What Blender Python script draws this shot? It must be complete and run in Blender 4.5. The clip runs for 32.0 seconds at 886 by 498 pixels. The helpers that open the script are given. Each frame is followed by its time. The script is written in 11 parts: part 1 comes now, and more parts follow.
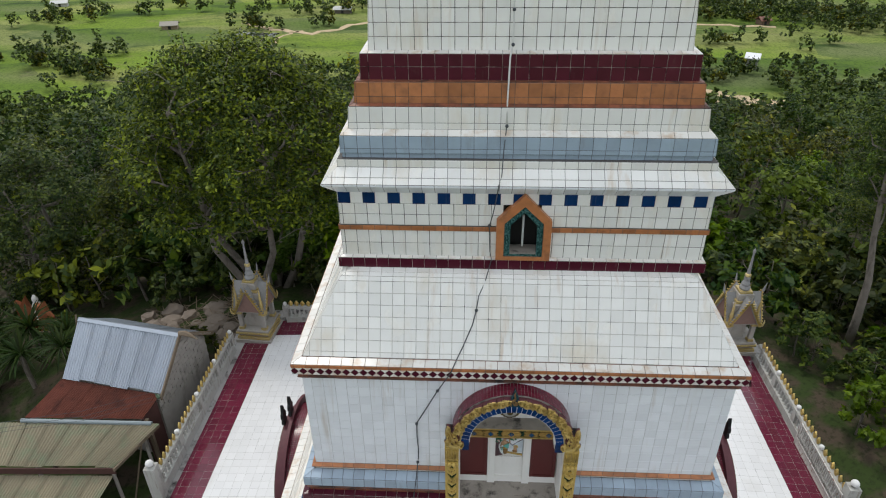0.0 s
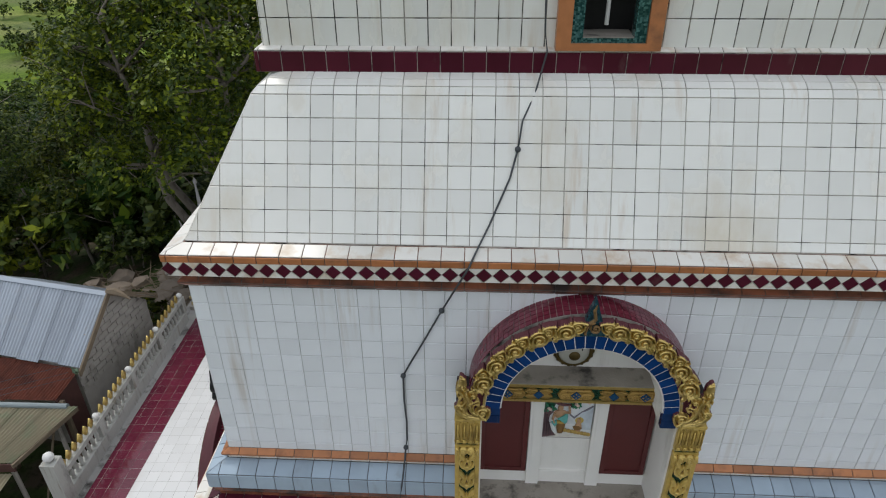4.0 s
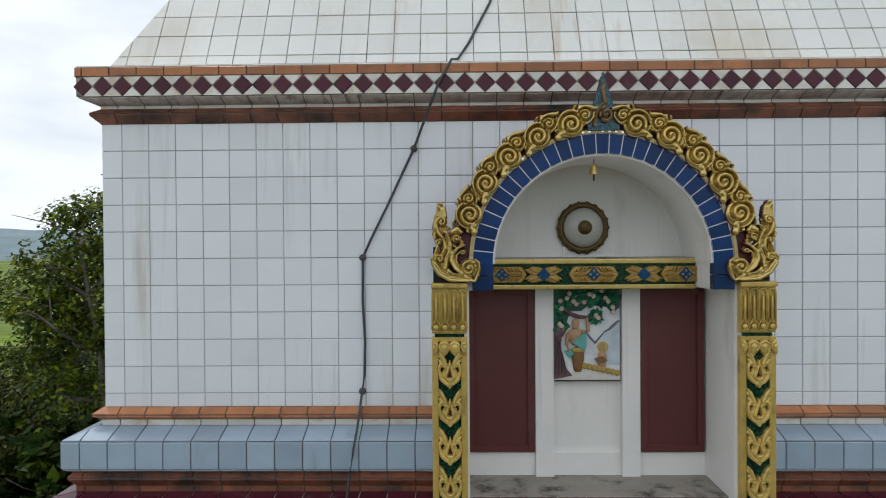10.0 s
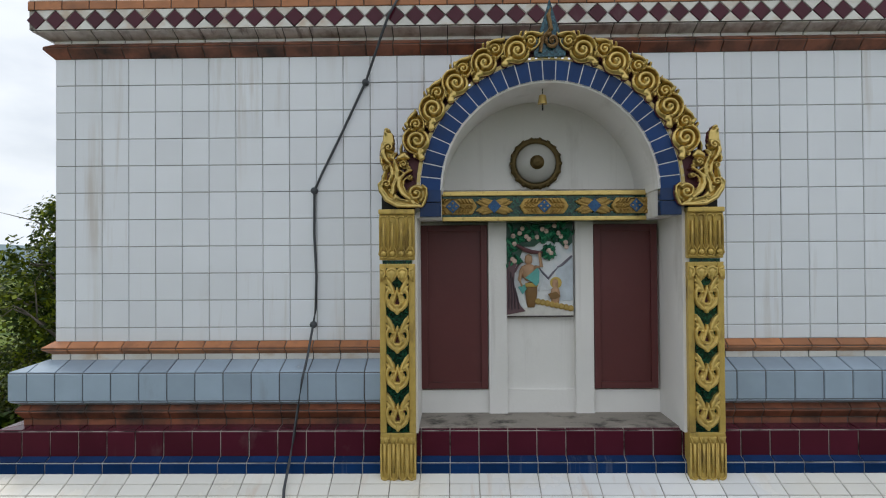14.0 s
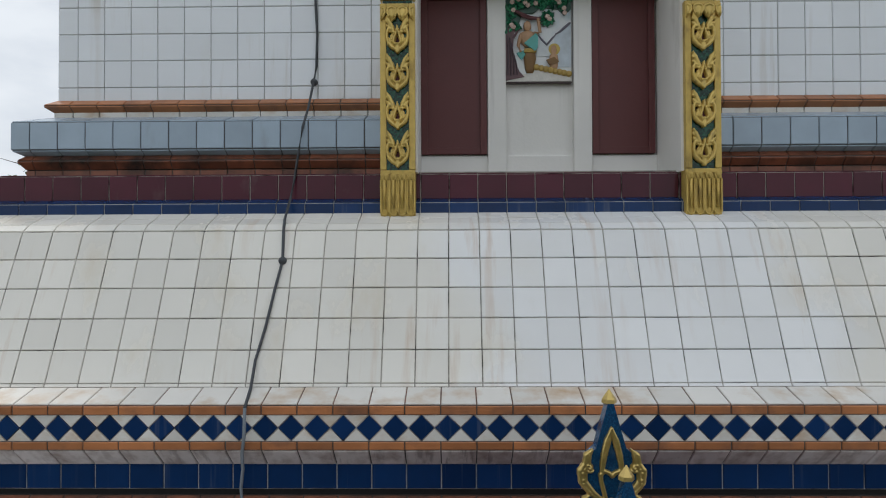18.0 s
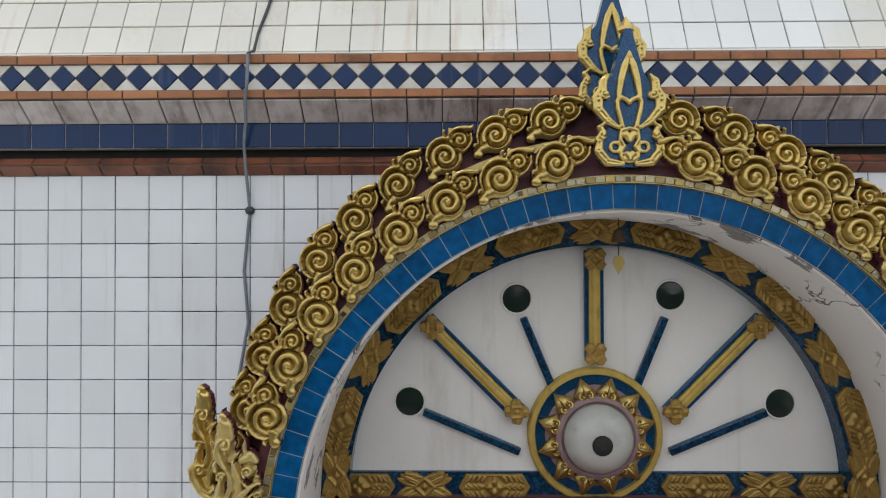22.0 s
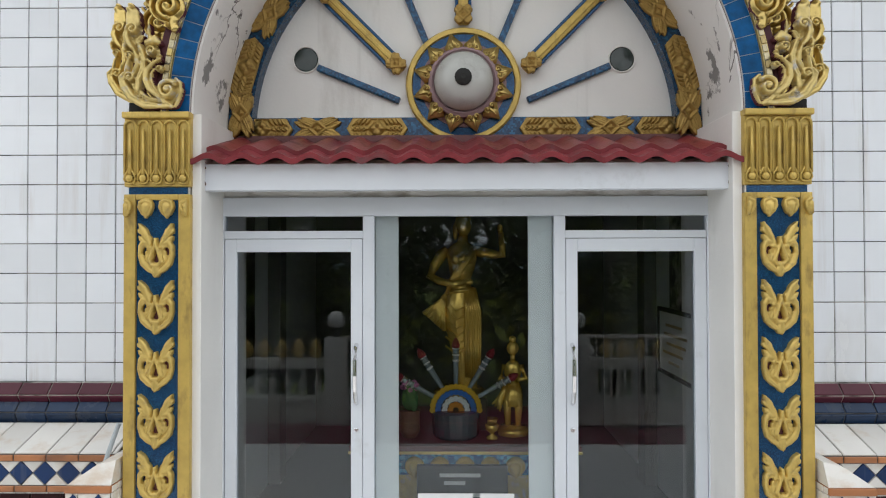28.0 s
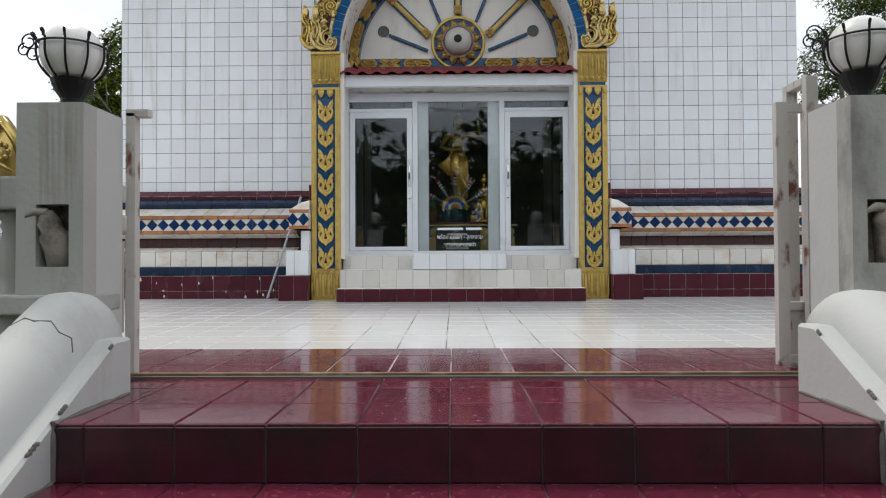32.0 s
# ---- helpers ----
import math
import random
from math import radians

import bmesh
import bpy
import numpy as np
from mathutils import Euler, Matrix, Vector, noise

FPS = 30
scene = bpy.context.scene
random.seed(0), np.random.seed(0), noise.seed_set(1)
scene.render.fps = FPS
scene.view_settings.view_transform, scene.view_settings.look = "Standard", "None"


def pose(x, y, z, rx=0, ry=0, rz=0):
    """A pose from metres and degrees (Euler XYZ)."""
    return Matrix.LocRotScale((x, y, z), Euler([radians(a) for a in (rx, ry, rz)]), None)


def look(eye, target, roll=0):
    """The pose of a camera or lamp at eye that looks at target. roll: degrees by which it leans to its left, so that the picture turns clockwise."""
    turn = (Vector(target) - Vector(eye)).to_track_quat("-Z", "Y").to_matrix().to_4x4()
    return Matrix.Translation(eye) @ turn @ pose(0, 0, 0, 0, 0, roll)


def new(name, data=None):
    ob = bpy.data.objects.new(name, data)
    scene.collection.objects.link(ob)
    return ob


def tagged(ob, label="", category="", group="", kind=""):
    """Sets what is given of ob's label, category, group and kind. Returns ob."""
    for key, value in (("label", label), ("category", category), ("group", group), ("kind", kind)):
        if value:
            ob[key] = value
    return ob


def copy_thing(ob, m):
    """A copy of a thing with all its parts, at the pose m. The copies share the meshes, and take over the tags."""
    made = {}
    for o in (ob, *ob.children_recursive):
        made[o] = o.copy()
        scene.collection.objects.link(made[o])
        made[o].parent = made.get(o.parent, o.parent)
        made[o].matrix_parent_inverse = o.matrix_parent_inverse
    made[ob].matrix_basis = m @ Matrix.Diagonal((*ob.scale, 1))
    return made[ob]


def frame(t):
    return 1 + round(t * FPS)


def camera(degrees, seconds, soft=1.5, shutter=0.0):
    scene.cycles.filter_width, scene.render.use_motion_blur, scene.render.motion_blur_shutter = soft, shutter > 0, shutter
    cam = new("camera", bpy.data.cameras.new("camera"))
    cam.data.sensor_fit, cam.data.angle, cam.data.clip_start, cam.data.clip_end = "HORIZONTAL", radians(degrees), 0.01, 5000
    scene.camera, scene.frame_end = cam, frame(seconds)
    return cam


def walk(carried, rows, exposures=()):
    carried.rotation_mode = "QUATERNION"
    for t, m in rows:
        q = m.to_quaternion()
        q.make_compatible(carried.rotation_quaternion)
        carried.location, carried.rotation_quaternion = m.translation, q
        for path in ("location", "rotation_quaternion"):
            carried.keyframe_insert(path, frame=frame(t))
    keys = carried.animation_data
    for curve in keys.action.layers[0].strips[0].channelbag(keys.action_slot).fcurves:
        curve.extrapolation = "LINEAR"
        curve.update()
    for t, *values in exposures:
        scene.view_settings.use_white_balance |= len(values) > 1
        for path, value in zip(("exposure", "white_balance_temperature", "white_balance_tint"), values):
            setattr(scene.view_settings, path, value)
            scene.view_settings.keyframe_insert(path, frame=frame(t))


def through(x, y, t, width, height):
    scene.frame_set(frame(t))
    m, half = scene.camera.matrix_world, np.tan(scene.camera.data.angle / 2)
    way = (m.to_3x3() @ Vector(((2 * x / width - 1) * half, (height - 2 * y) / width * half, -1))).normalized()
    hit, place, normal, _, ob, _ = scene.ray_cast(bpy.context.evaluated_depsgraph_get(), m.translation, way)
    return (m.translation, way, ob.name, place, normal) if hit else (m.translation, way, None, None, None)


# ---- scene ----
cam = camera(67.92, 32.0, soft=1.1)
PATH = [
    (0.0, (-0.764, -7.376, 17.206), (-1.259, 1.174, 12.044), -0.72),
    (0.5, (-0.806, -6.908, 16.623), (-1.302, 1.650, 11.474), -0.67),
    (1.0, (-0.841, -6.427, 16.041), (-1.338, 2.139, 10.905), -0.61),
    (1.5, (-0.880, -5.947, 15.496), (-1.374, 2.620, 10.360), -0.60),
    (2.0, (-0.931, -5.464, 15.036), (-1.421, 3.103, 9.902), -0.59),
    (2.5, (-0.972, -5.025, 14.518), (-1.464, 3.546, 9.390), -0.57),
    (4.5, (-1.087, -3.709, 12.365), (-1.583, 4.853, 7.223), -0.55),
    (5.0, (-1.077, -3.700, 11.887), (-1.563, 4.861, 6.742), -0.58),
    (5.5, (-1.062, -3.698, 11.397), (-1.552, 4.874, 6.271), -0.54),
    (6.0, (-1.058, -3.715, 10.907), (-1.552, 4.940, 5.923), -0.50),
    (6.5, (-1.055, -3.754, 10.437), (-1.545, 5.008, 5.643), -0.56),
    (7.0, (-1.063, -3.773, 9.939), (-1.465, 5.141, 5.427), -0.54),
    (7.5, (-1.053, -3.797, 9.454), (-1.263, 5.342, 5.399), -0.44),
    (8.0, (-1.049, -3.812, 8.974), (-1.255, 5.597, 5.595), -0.48),
    (8.5, (-1.095, -3.827, 8.637), (-1.293, 5.831, 6.049), -0.45),
    (9.0, (-1.103, -3.824, 8.654), (-1.298, 6.019, 6.899), -0.42),
    (9.5, (-1.098, -3.828, 8.669), (-1.278, 6.129, 7.753), -0.37),
    (10.0, (-1.078, -3.834, 8.636), (-1.262, 6.164, 8.524), -0.38),
    (10.5, (-1.049, -3.831, 8.598), (-1.229, 6.167, 8.697), -0.38),
    (11.0, (-0.957, -3.815, 8.556), (-1.135, 6.183, 8.661), -0.39),
    (11.5, (-0.814, -3.804, 8.522), (-0.984, 6.194, 8.630), -0.38),
    (12.0, (-0.713, -3.805, 8.497), (-0.882, 6.193, 8.609), -0.42),
    (12.5, (-0.708, -3.808, 8.463), (-0.874, 6.190, 8.576), -0.43),
    (13.0, (-0.713, -3.813, 8.291), (-0.881, 6.184, 8.413), -0.40),
    (13.5, (-0.724, -3.822, 8.153), (-0.894, 6.176, 8.280), -0.42),
    (15.5, (-0.738, -3.831, 7.535), (-0.904, 6.167, 7.671), -0.28),
    (16.0, (-0.733, -3.831, 7.318), (-0.896, 6.166, 7.466), -0.24),
    (16.5, (-0.736, -3.835, 7.073), (-0.890, 6.162, 7.223), -0.24),
    (17.0, (-0.734, -3.844, 6.811), (-0.895, 6.154, 6.954), -0.27),
    (17.5, (-0.744, -3.850, 6.511), (-0.894, 6.147, 6.679), -0.21),
    (18.0, (-0.747, -3.850, 6.237), (-0.896, 6.148, 6.377), -0.25),
    (18.5, (-0.747, -3.848, 5.982), (-0.894, 6.150, 6.116), -0.18),
    (19.0, (-0.740, -3.856, 5.688), (-0.889, 6.142, 5.826), -0.16),
    (19.5, (-0.739, -3.859, 5.391), (-0.890, 6.140, 5.506), -0.20),
    (20.0, (-0.739, -3.845, 5.161), (-0.898, 6.153, 5.279), -0.26),
    (20.5, (-0.747, -3.856, 4.899), (-0.903, 6.142, 5.034), -0.23),
    (21.0, (-0.749, -3.848, 4.675), (-0.914, 6.150, 4.814), -0.14),
    (21.5, (-0.757, -3.843, 4.481), (-0.912, 6.155, 4.620), -0.17),
    (22.0, (-0.757, -3.853, 4.273), (-0.918, 6.144, 4.412), -0.16),
    (22.5, (-0.754, -3.859, 4.067), (-0.924, 6.139, 4.203), -0.21),
    (23.0, (-0.742, -3.871, 3.865), (-0.917, 6.127, 4.005), -0.22),
    (23.5, (-0.743, -3.880, 3.652), (-0.911, 6.117, 3.786), -0.21),
    (24.0, (-0.745, -3.887, 3.428), (-0.910, 6.110, 3.564), -0.29),
    (24.5, (-0.622, -3.884, 3.198), (-0.782, 6.114, 3.344), -0.21),
    (25.0, (-0.317, -3.878, 2.940), (-0.483, 6.119, 3.096), -0.17),
    (25.5, (-0.140, -3.871, 2.703), (-0.294, 6.127, 2.864), -0.16),
    (26.0, (-0.087, -3.874, 2.552), (-0.241, 6.124, 2.716), -0.16),
    (26.5, (-0.085, -3.880, 2.364), (-0.244, 6.117, 2.539), -0.11),
    (28.5, (-0.074, -4.790, 2.253), (-0.230, 5.208, 2.394), -0.13),
    (29.0, (-0.083, -5.275, 2.249), (-0.237, 4.723, 2.393), -0.11),
    (29.5, (-0.086, -5.835, 2.243), (-0.244, 4.163, 2.383), -0.19),
    (30.0, (-0.084, -6.451, 1.974), (-0.239, 3.547, 2.105), -0.18),
    (30.5, (-0.092, -7.100, 1.603), (-0.217, 2.898, 1.734), -0.17),
    (31.0, (-0.071, -7.755, 1.218), (-0.226, 2.243, 1.362), -0.16),
    (31.5, (-0.079, -8.468, 0.811), (-0.232, 1.530, 0.964), -0.21),
    (32.0, (-0.084, -8.946, 0.473), (-0.245, 1.051, 0.651), -0.29),
]
EXPOSURES = [(0, -0.05, 6500, 10), (2, -0.18, 6500, 10), (3, -0.22, 6500, 10), (5, -0.16, 6500, 10), (7, 0, 6500, 10), (9, -0.05, 6500, 10), (10, -0.05, 6500, 10), (11, -0.2, 6500, 10), (13, -0.10, 6500, 10), (15.5, -0.24, 6500, 10), (17.5, -0.43, 6500, 10), (18.3, -0.22, 6500, 10), (19, -0.15, 6500, 10), (20, -0.08, 6500, 10), (21.5, -0.05, 6725, 10), (22, 0.17, 6760, 10), (23, 0.45, 6800, 10), (24, 0.48, 6800, 10), (25, 0.50, 6800, 10), (26, 0.66, 6800, 10), (28.5, 0.44, 6800, 10), (30, 0.16, 6800, 10), (31, -0.30, 6700, 10), (31.5, -0.36, 6700, 10), (32, 0.11, 6700, 10)]
walk(cam, [(t, look(eye, target, roll)) for t, eye, target, roll in PATH], EXPOSURES)

# ---- daylight: bright, thinly overcast sky; soft high sun from behind the tower ----
world = bpy.data.worlds.new("sky")
scene.world = world
world.use_nodes = True
wn, wl = world.node_tree.nodes, world.node_tree.links
wn.clear()
w_out, w_bg = wn.new("ShaderNodeOutputWorld"), wn.new("ShaderNodeBackground")
w_sky = wn.new("ShaderNodeTexSky")
w_sky.sky_type, w_sky.sun_disc = "NISHITA", False
SUN_EL, SUN_AZ = 64.0, 322.0
w_sky.sun_elevation, w_sky.sun_rotation = radians(SUN_EL), radians(SUN_AZ)
w_sky.dust_density, w_sky.air_density = 2.0, 1.0
w_tc, w_map, w_noise = wn.new("ShaderNodeTexCoord"), wn.new("ShaderNodeMapping"), wn.new("ShaderNodeTexNoise")
w_map.inputs["Scale"].default_value = (1.0, 1.0, 2.6)
w_noise.inputs["Scale"].default_value, w_noise.inputs["Detail"].default_value, w_noise.inputs["Roughness"].default_value = 2.2, 7.0, 0.55
w_ramp = wn.new("ShaderNodeValToRGB")
w_ramp.color_ramp.elements[0].position, w_ramp.color_ramp.elements[1].position = 0.30, 0.50
w_ramp.color_ramp.elements[0].color, w_ramp.color_ramp.elements[1].color = (0.62, 0.62, 0.62, 1), (1, 1, 1, 1)
w_cl = wn.new("ShaderNodeTexNoise")
w_cl.inputs["Scale"].default_value, w_cl.inputs["Detail"].default_value = 4.0, 8.0
w_cc = wn.new("ShaderNodeMix")
w_cc.data_type = "RGBA"
w_cc.inputs["A"].default_value, w_cc.inputs["B"].default_value = (10.7, 11.5, 12.5, 1), (13.2, 13.9, 14.6, 1)
w_mix = wn.new("ShaderNodeMix")
w_mix.data_type = "RGBA"
wl.new(w_tc.outputs["Generated"], w_map.inputs["Vector"])
wl.new(w_map.outputs["Vector"], w_noise.inputs["Vector"])
wl.new(w_map.outputs["Vector"], w_cl.inputs["Vector"])
wl.new(w_noise.outputs["Fac"], w_ramp.inputs["Fac"])
wl.new(w_cl.outputs["Fac"], w_cc.inputs["Factor"])
wl.new(w_ramp.outputs["Color"], w_mix.inputs["Factor"])
wl.new(w_sky.outputs["Color"], w_mix.inputs["A"])
wl.new(w_cc.outputs["Result"], w_mix.inputs["B"])
wl.new(w_mix.outputs["Result"], w_bg.inputs["Color"])
w_bg.inputs["Strength"].default_value = 0.085
wl.new(w_bg.outputs["Background"], w_out.inputs["Surface"])

sun = new("sun", bpy.data.lights.new("sun", "SUN"))
sun.data.energy, sun.data.angle, sun.data.color = 1.5, radians(12.0), (1.0, 0.95, 0.87)
sun_dir = Vector((math.sin(radians(SUN_AZ)) * math.cos(radians(SUN_EL)), math.cos(radians(SUN_AZ)) * math.cos(radians(SUN_EL)), math.sin(radians(SUN_EL))))
sun.matrix_world = look(sun_dir * 60, (0, 0, 0))

# ---- materials ----
def surface(name, col, rough=0.5, metal=0.0, var=0.12, scale=3.0, bump=0.1, bscale=60.0, rand=0.0, stain=None, streak=1.0, detail=5.0, wave=0.0):
    """A surface with mottling at two scales, fine relief, piece-to-piece variation and stains: stain = (colour, low, high, scale)."""
    m = bpy.data.materials.new(name)
    m.use_nodes = True
    n, l = m.node_tree.nodes, m.node_tree.links
    b = n["Principled BSDF"]
    geo = n.new("ShaderNodeNewGeometry")
    noise_a = n.new("ShaderNodeTexNoise")
    noise_a.inputs["Scale"].default_value, noise_a.inputs["Detail"].default_value = scale, detail
    l.new(geo.outputs["Position"], noise_a.inputs["Vector"])
    noise_b = n.new("ShaderNodeTexNoise")
    noise_b.inputs["Scale"].default_value, noise_b.inputs["Detail"].default_value = bscale, 4.0
    l.new(geo.outputs["Position"], noise_b.inputs["Vector"])
    val = n.new("ShaderNodeMath")
    val.operation = "MULTIPLY_ADD"
    val.inputs[1].default_value, val.inputs[2].default_value = var * 2, 1.0 - var
    l.new(noise_a.outputs["Fac"], val.inputs[0])
    last = val.outputs[0]
    if rand:
        info = n.new("ShaderNodeObjectInfo")
        add = n.new("ShaderNodeMath")
        add.operation = "ADD"
        l.new(info.outputs["Random"], add.inputs[0])
        l.new(geo.outputs["Random Per Island"], add.inputs[1])
        fr = n.new("ShaderNodeMath")
        fr.operation = "FRACT"
        l.new(add.outputs[0], fr.inputs[0])
        ma = n.new("ShaderNodeMath")
        ma.operation = "MULTIPLY_ADD"
        ma.inputs[1].default_value, ma.inputs[2].default_value = rand * 2, 1.0 - rand
        l.new(fr.outputs[0], ma.inputs[0])
        mu = n.new("ShaderNodeMath")
        mu.operation = "MULTIPLY"
        l.new(last, mu.inputs[0])
        l.new(ma.outputs[0], mu.inputs[1])
        last = mu.outputs[0]
    tint = n.new("ShaderNodeMix")
    tint.data_type, tint.blend_type = "RGBA", "MULTIPLY"
    tint.inputs["Factor"].default_value = 1.0
    tint.inputs["A"].default_value = (*col, 1)
    l.new(last, tint.inputs["B"])
    out = tint.outputs["Result"]
    rough_in = None
    if stain:
        sc, lo, hi, ss = stain
        mp = n.new("ShaderNodeMapping")
        mp.inputs["Scale"].default_value = (1, 1, 1 / streak)
        l.new(geo.outputs["Position"], mp.inputs["Vector"])
        ns = n.new("ShaderNodeTexNoise")
        ns.inputs["Scale"].default_value, ns.inputs["Detail"].default_value, ns.inputs["Roughness"].default_value = ss, 7.0, 0.6
        l.new(mp.outputs["Vector"], ns.inputs["Vector"])
        rp = n.new("ShaderNodeMapRange")
        rp.inputs["From Min"].default_value, rp.inputs["From Max"].default_value = lo, hi
        l.new(ns.outputs["Fac"], rp.inputs["Value"])
        mx = n.new("ShaderNodeMix")
        mx.data_type = "RGBA"
        mx.inputs["B"].default_value = (*sc, 1)
        l.new(rp.outputs["Result"], mx.inputs["Factor"])
        l.new(out, mx.inputs["A"])
        out = mx.outputs["Result"]
        rr = n.new("ShaderNodeMapRange")
        rr.inputs["To Min"].default_value, rr.inputs["To Max"].default_value = rough, min(1.0, rough + 0.25)
        l.new(rp.outputs["Result"], rr.inputs["Value"])
        l.new(rr.outputs["Result"], b.inputs["Roughness"])
    else:
        b.inputs["Roughness"].default_value = rough
    l.new(out, b.inputs["Base Color"])
    b.inputs["Metallic"].default_value = metal
    if bump:
        bp = n.new("ShaderNodeBump")
        bp.inputs["Strength"].default_value, bp.inputs["Distance"].default_value = bump, 0.01
        l.new(noise_b.outputs["Fac"], bp.inputs["Height"])
        l.new(bp.outputs["Normal"], b.inputs["Normal"])
    return m


WHITE_TILE = surface("white_glazed_tile", (0.765, 0.79, 0.83), 0.22, var=0.05, scale=2.5, bump=0.03, bscale=9, rand=0.045, stain=((0.55, 0.52, 0.46), 0.60, 0.95, 1.3), streak=3.5)
ROOF_TILE = surface("white_roof_tile", (0.79, 0.785, 0.76), 0.25, var=0.06, scale=2.2, bump=0.03, bscale=9, rand=0.06, stain=((0.60, 0.52, 0.39), 0.52, 0.92, 1.6), streak=2.5)
LOW_ROOF_TILE = surface("rain_washed_roof_tile", (0.795, 0.80, 0.805), 0.25, var=0.05, scale=2.2, bump=0.03, bscale=9, rand=0.06, stain=((0.62, 0.55, 0.43), 0.56, 0.92, 2.4), streak=3.0)
BEIGE_TILE = surface("weathered_white_tile", (0.72, 0.70, 0.66), 0.3, var=0.08, scale=4, bump=0.04, bscale=14, rand=0.1, stain=((0.50, 0.34, 0.20), 0.50, 0.80, 4.0), streak=0.6)
MAROON_TILE = surface("maroon_glazed_tile", (0.075, 0.012, 0.024), 0.2, var=0.2, scale=5, bump=0.03, bscale=12, rand=0.15, stain=((0.16, 0.10, 0.10), 0.62, 0.95, 4.0), streak=2)
NAVY_TILE = surface("navy_glazed_tile", (0.006, 0.030, 0.105), 0.22, var=0.25, scale=6, bump=0.03, bscale=12, rand=0.2, stain=((0.06, 0.08, 0.13), 0.66, 0.95, 5.0), streak=2)
# cove base greyed for the eave's shade; its streaks are rain stains
COVE_TILE = surface("rain_streaked_cove_tile", (0.61, 0.56, 0.545), 0.35, var=0.10, scale=3, bump=0.04, bscale=14, rand=0.08, stain=((0.27, 0.20, 0.175), 0.44, 0.74, 9.0), streak=7)
BLUE_TILE = surface("pale_blue_tile", (0.315, 0.395, 0.48), 0.2, var=0.14, scale=5, bump=0.03, bscale=10, rand=0.10, stain=((0.20, 0.21, 0.20), 0.60, 0.95, 5.0), streak=3)
ORANGE_TILE = surface("terracotta_orange_tile", (0.40, 0.155, 0.06), 0.4, var=0.34, scale=7, bump=0.08, bscale=30, rand=0.22, stain=((0.10, 0.05, 0.035), 0.52, 0.82, 4.0))
BROWN_TILE = surface("brown_terracotta_tile", (0.235, 0.078, 0.04), 0.4, var=0.25, scale=9, bump=0.08, bscale=30, rand=0.18, stain=((0.030, 0.020, 0.017), 0.43, 0.68, 3.5))
OXBLOOD_TILE = surface("oxblood_glazed_tile", (0.045, 0.009, 0.011), 0.3, var=0.3, scale=7, bump=0.05, bscale=20, rand=0.15, stain=((0.09, 0.035, 0.03), 0.62, 0.92, 5.0))
OLD_NAVY = surface("dull_old_navy_tile", (0.012, 0.030, 0.070), 0.25, var=0.35, scale=7, bump=0.04, bscale=14, rand=0.18, stain=((0.055, 0.065, 0.08), 0.55, 0.85, 6.0), streak=2)
for _m in (NAVY_TILE, MAROON_TILE, OLD_NAVY, OXBLOOD_TILE):
    _m.node_tree.nodes["Principled BSDF"].inputs["Specular IOR Level"].default_value = 0.28
GROUT = surface("dark_grout", (0.10, 0.095, 0.09), 0.9, var=0.3, scale=5, bump=0.2, bscale=80)
PALE_GROUT = surface("pale_grout", (0.42, 0.39, 0.35), 0.9, var=0.35, scale=2.5, bump=0.2, bscale=80, stain=((0.035, 0.032, 0.028), 0.48, 0.62, 4.5))
WALL_GROUT = surface("sooty_wall_grout", (0.31, 0.285, 0.25), 0.9, var=0.35, scale=2.5, bump=0.2, bscale=80, stain=((0.030, 0.027, 0.024), 0.43, 0.56, 4.5))
LIGHT_GROUT = surface("light_grout", (0.42, 0.42, 0.41), 0.9, var=0.3, scale=4, bump=0.2, bscale=80, stain=((0.10, 0.10, 0.10), 0.50, 0.70, 5.0))
# riser tile: the treads' maroon with the risers' front shade put into its colour
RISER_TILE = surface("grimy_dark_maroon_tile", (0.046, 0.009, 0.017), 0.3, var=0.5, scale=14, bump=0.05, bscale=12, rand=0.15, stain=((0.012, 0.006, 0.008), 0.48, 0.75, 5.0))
FLOOR_GROUT = surface("floor_grout", (0.36, 0.35, 0.34), 0.9, var=0.35, scale=1.5, bump=0.2, bscale=80, stain=((0.05, 0.047, 0.043), 0.47, 0.62, 1.7))
FLOOR_TILE = surface("white_floor_tile", (0.67, 0.67, 0.675), 0.16, var=0.05, scale=1.2, bump=0.02, bscale=5, rand=0.03, stain=((0.55, 0.54, 0.52), 0.58, 0.95, 0.9))
RED_FLOOR = surface("maroon_floor_tile", (0.112, 0.014, 0.033), 0.10, var=0.6, scale=30, bump=0.05, bscale=11, rand=0.16, stain=((0.17, 0.055, 0.075), 0.54, 0.74, 40.0))


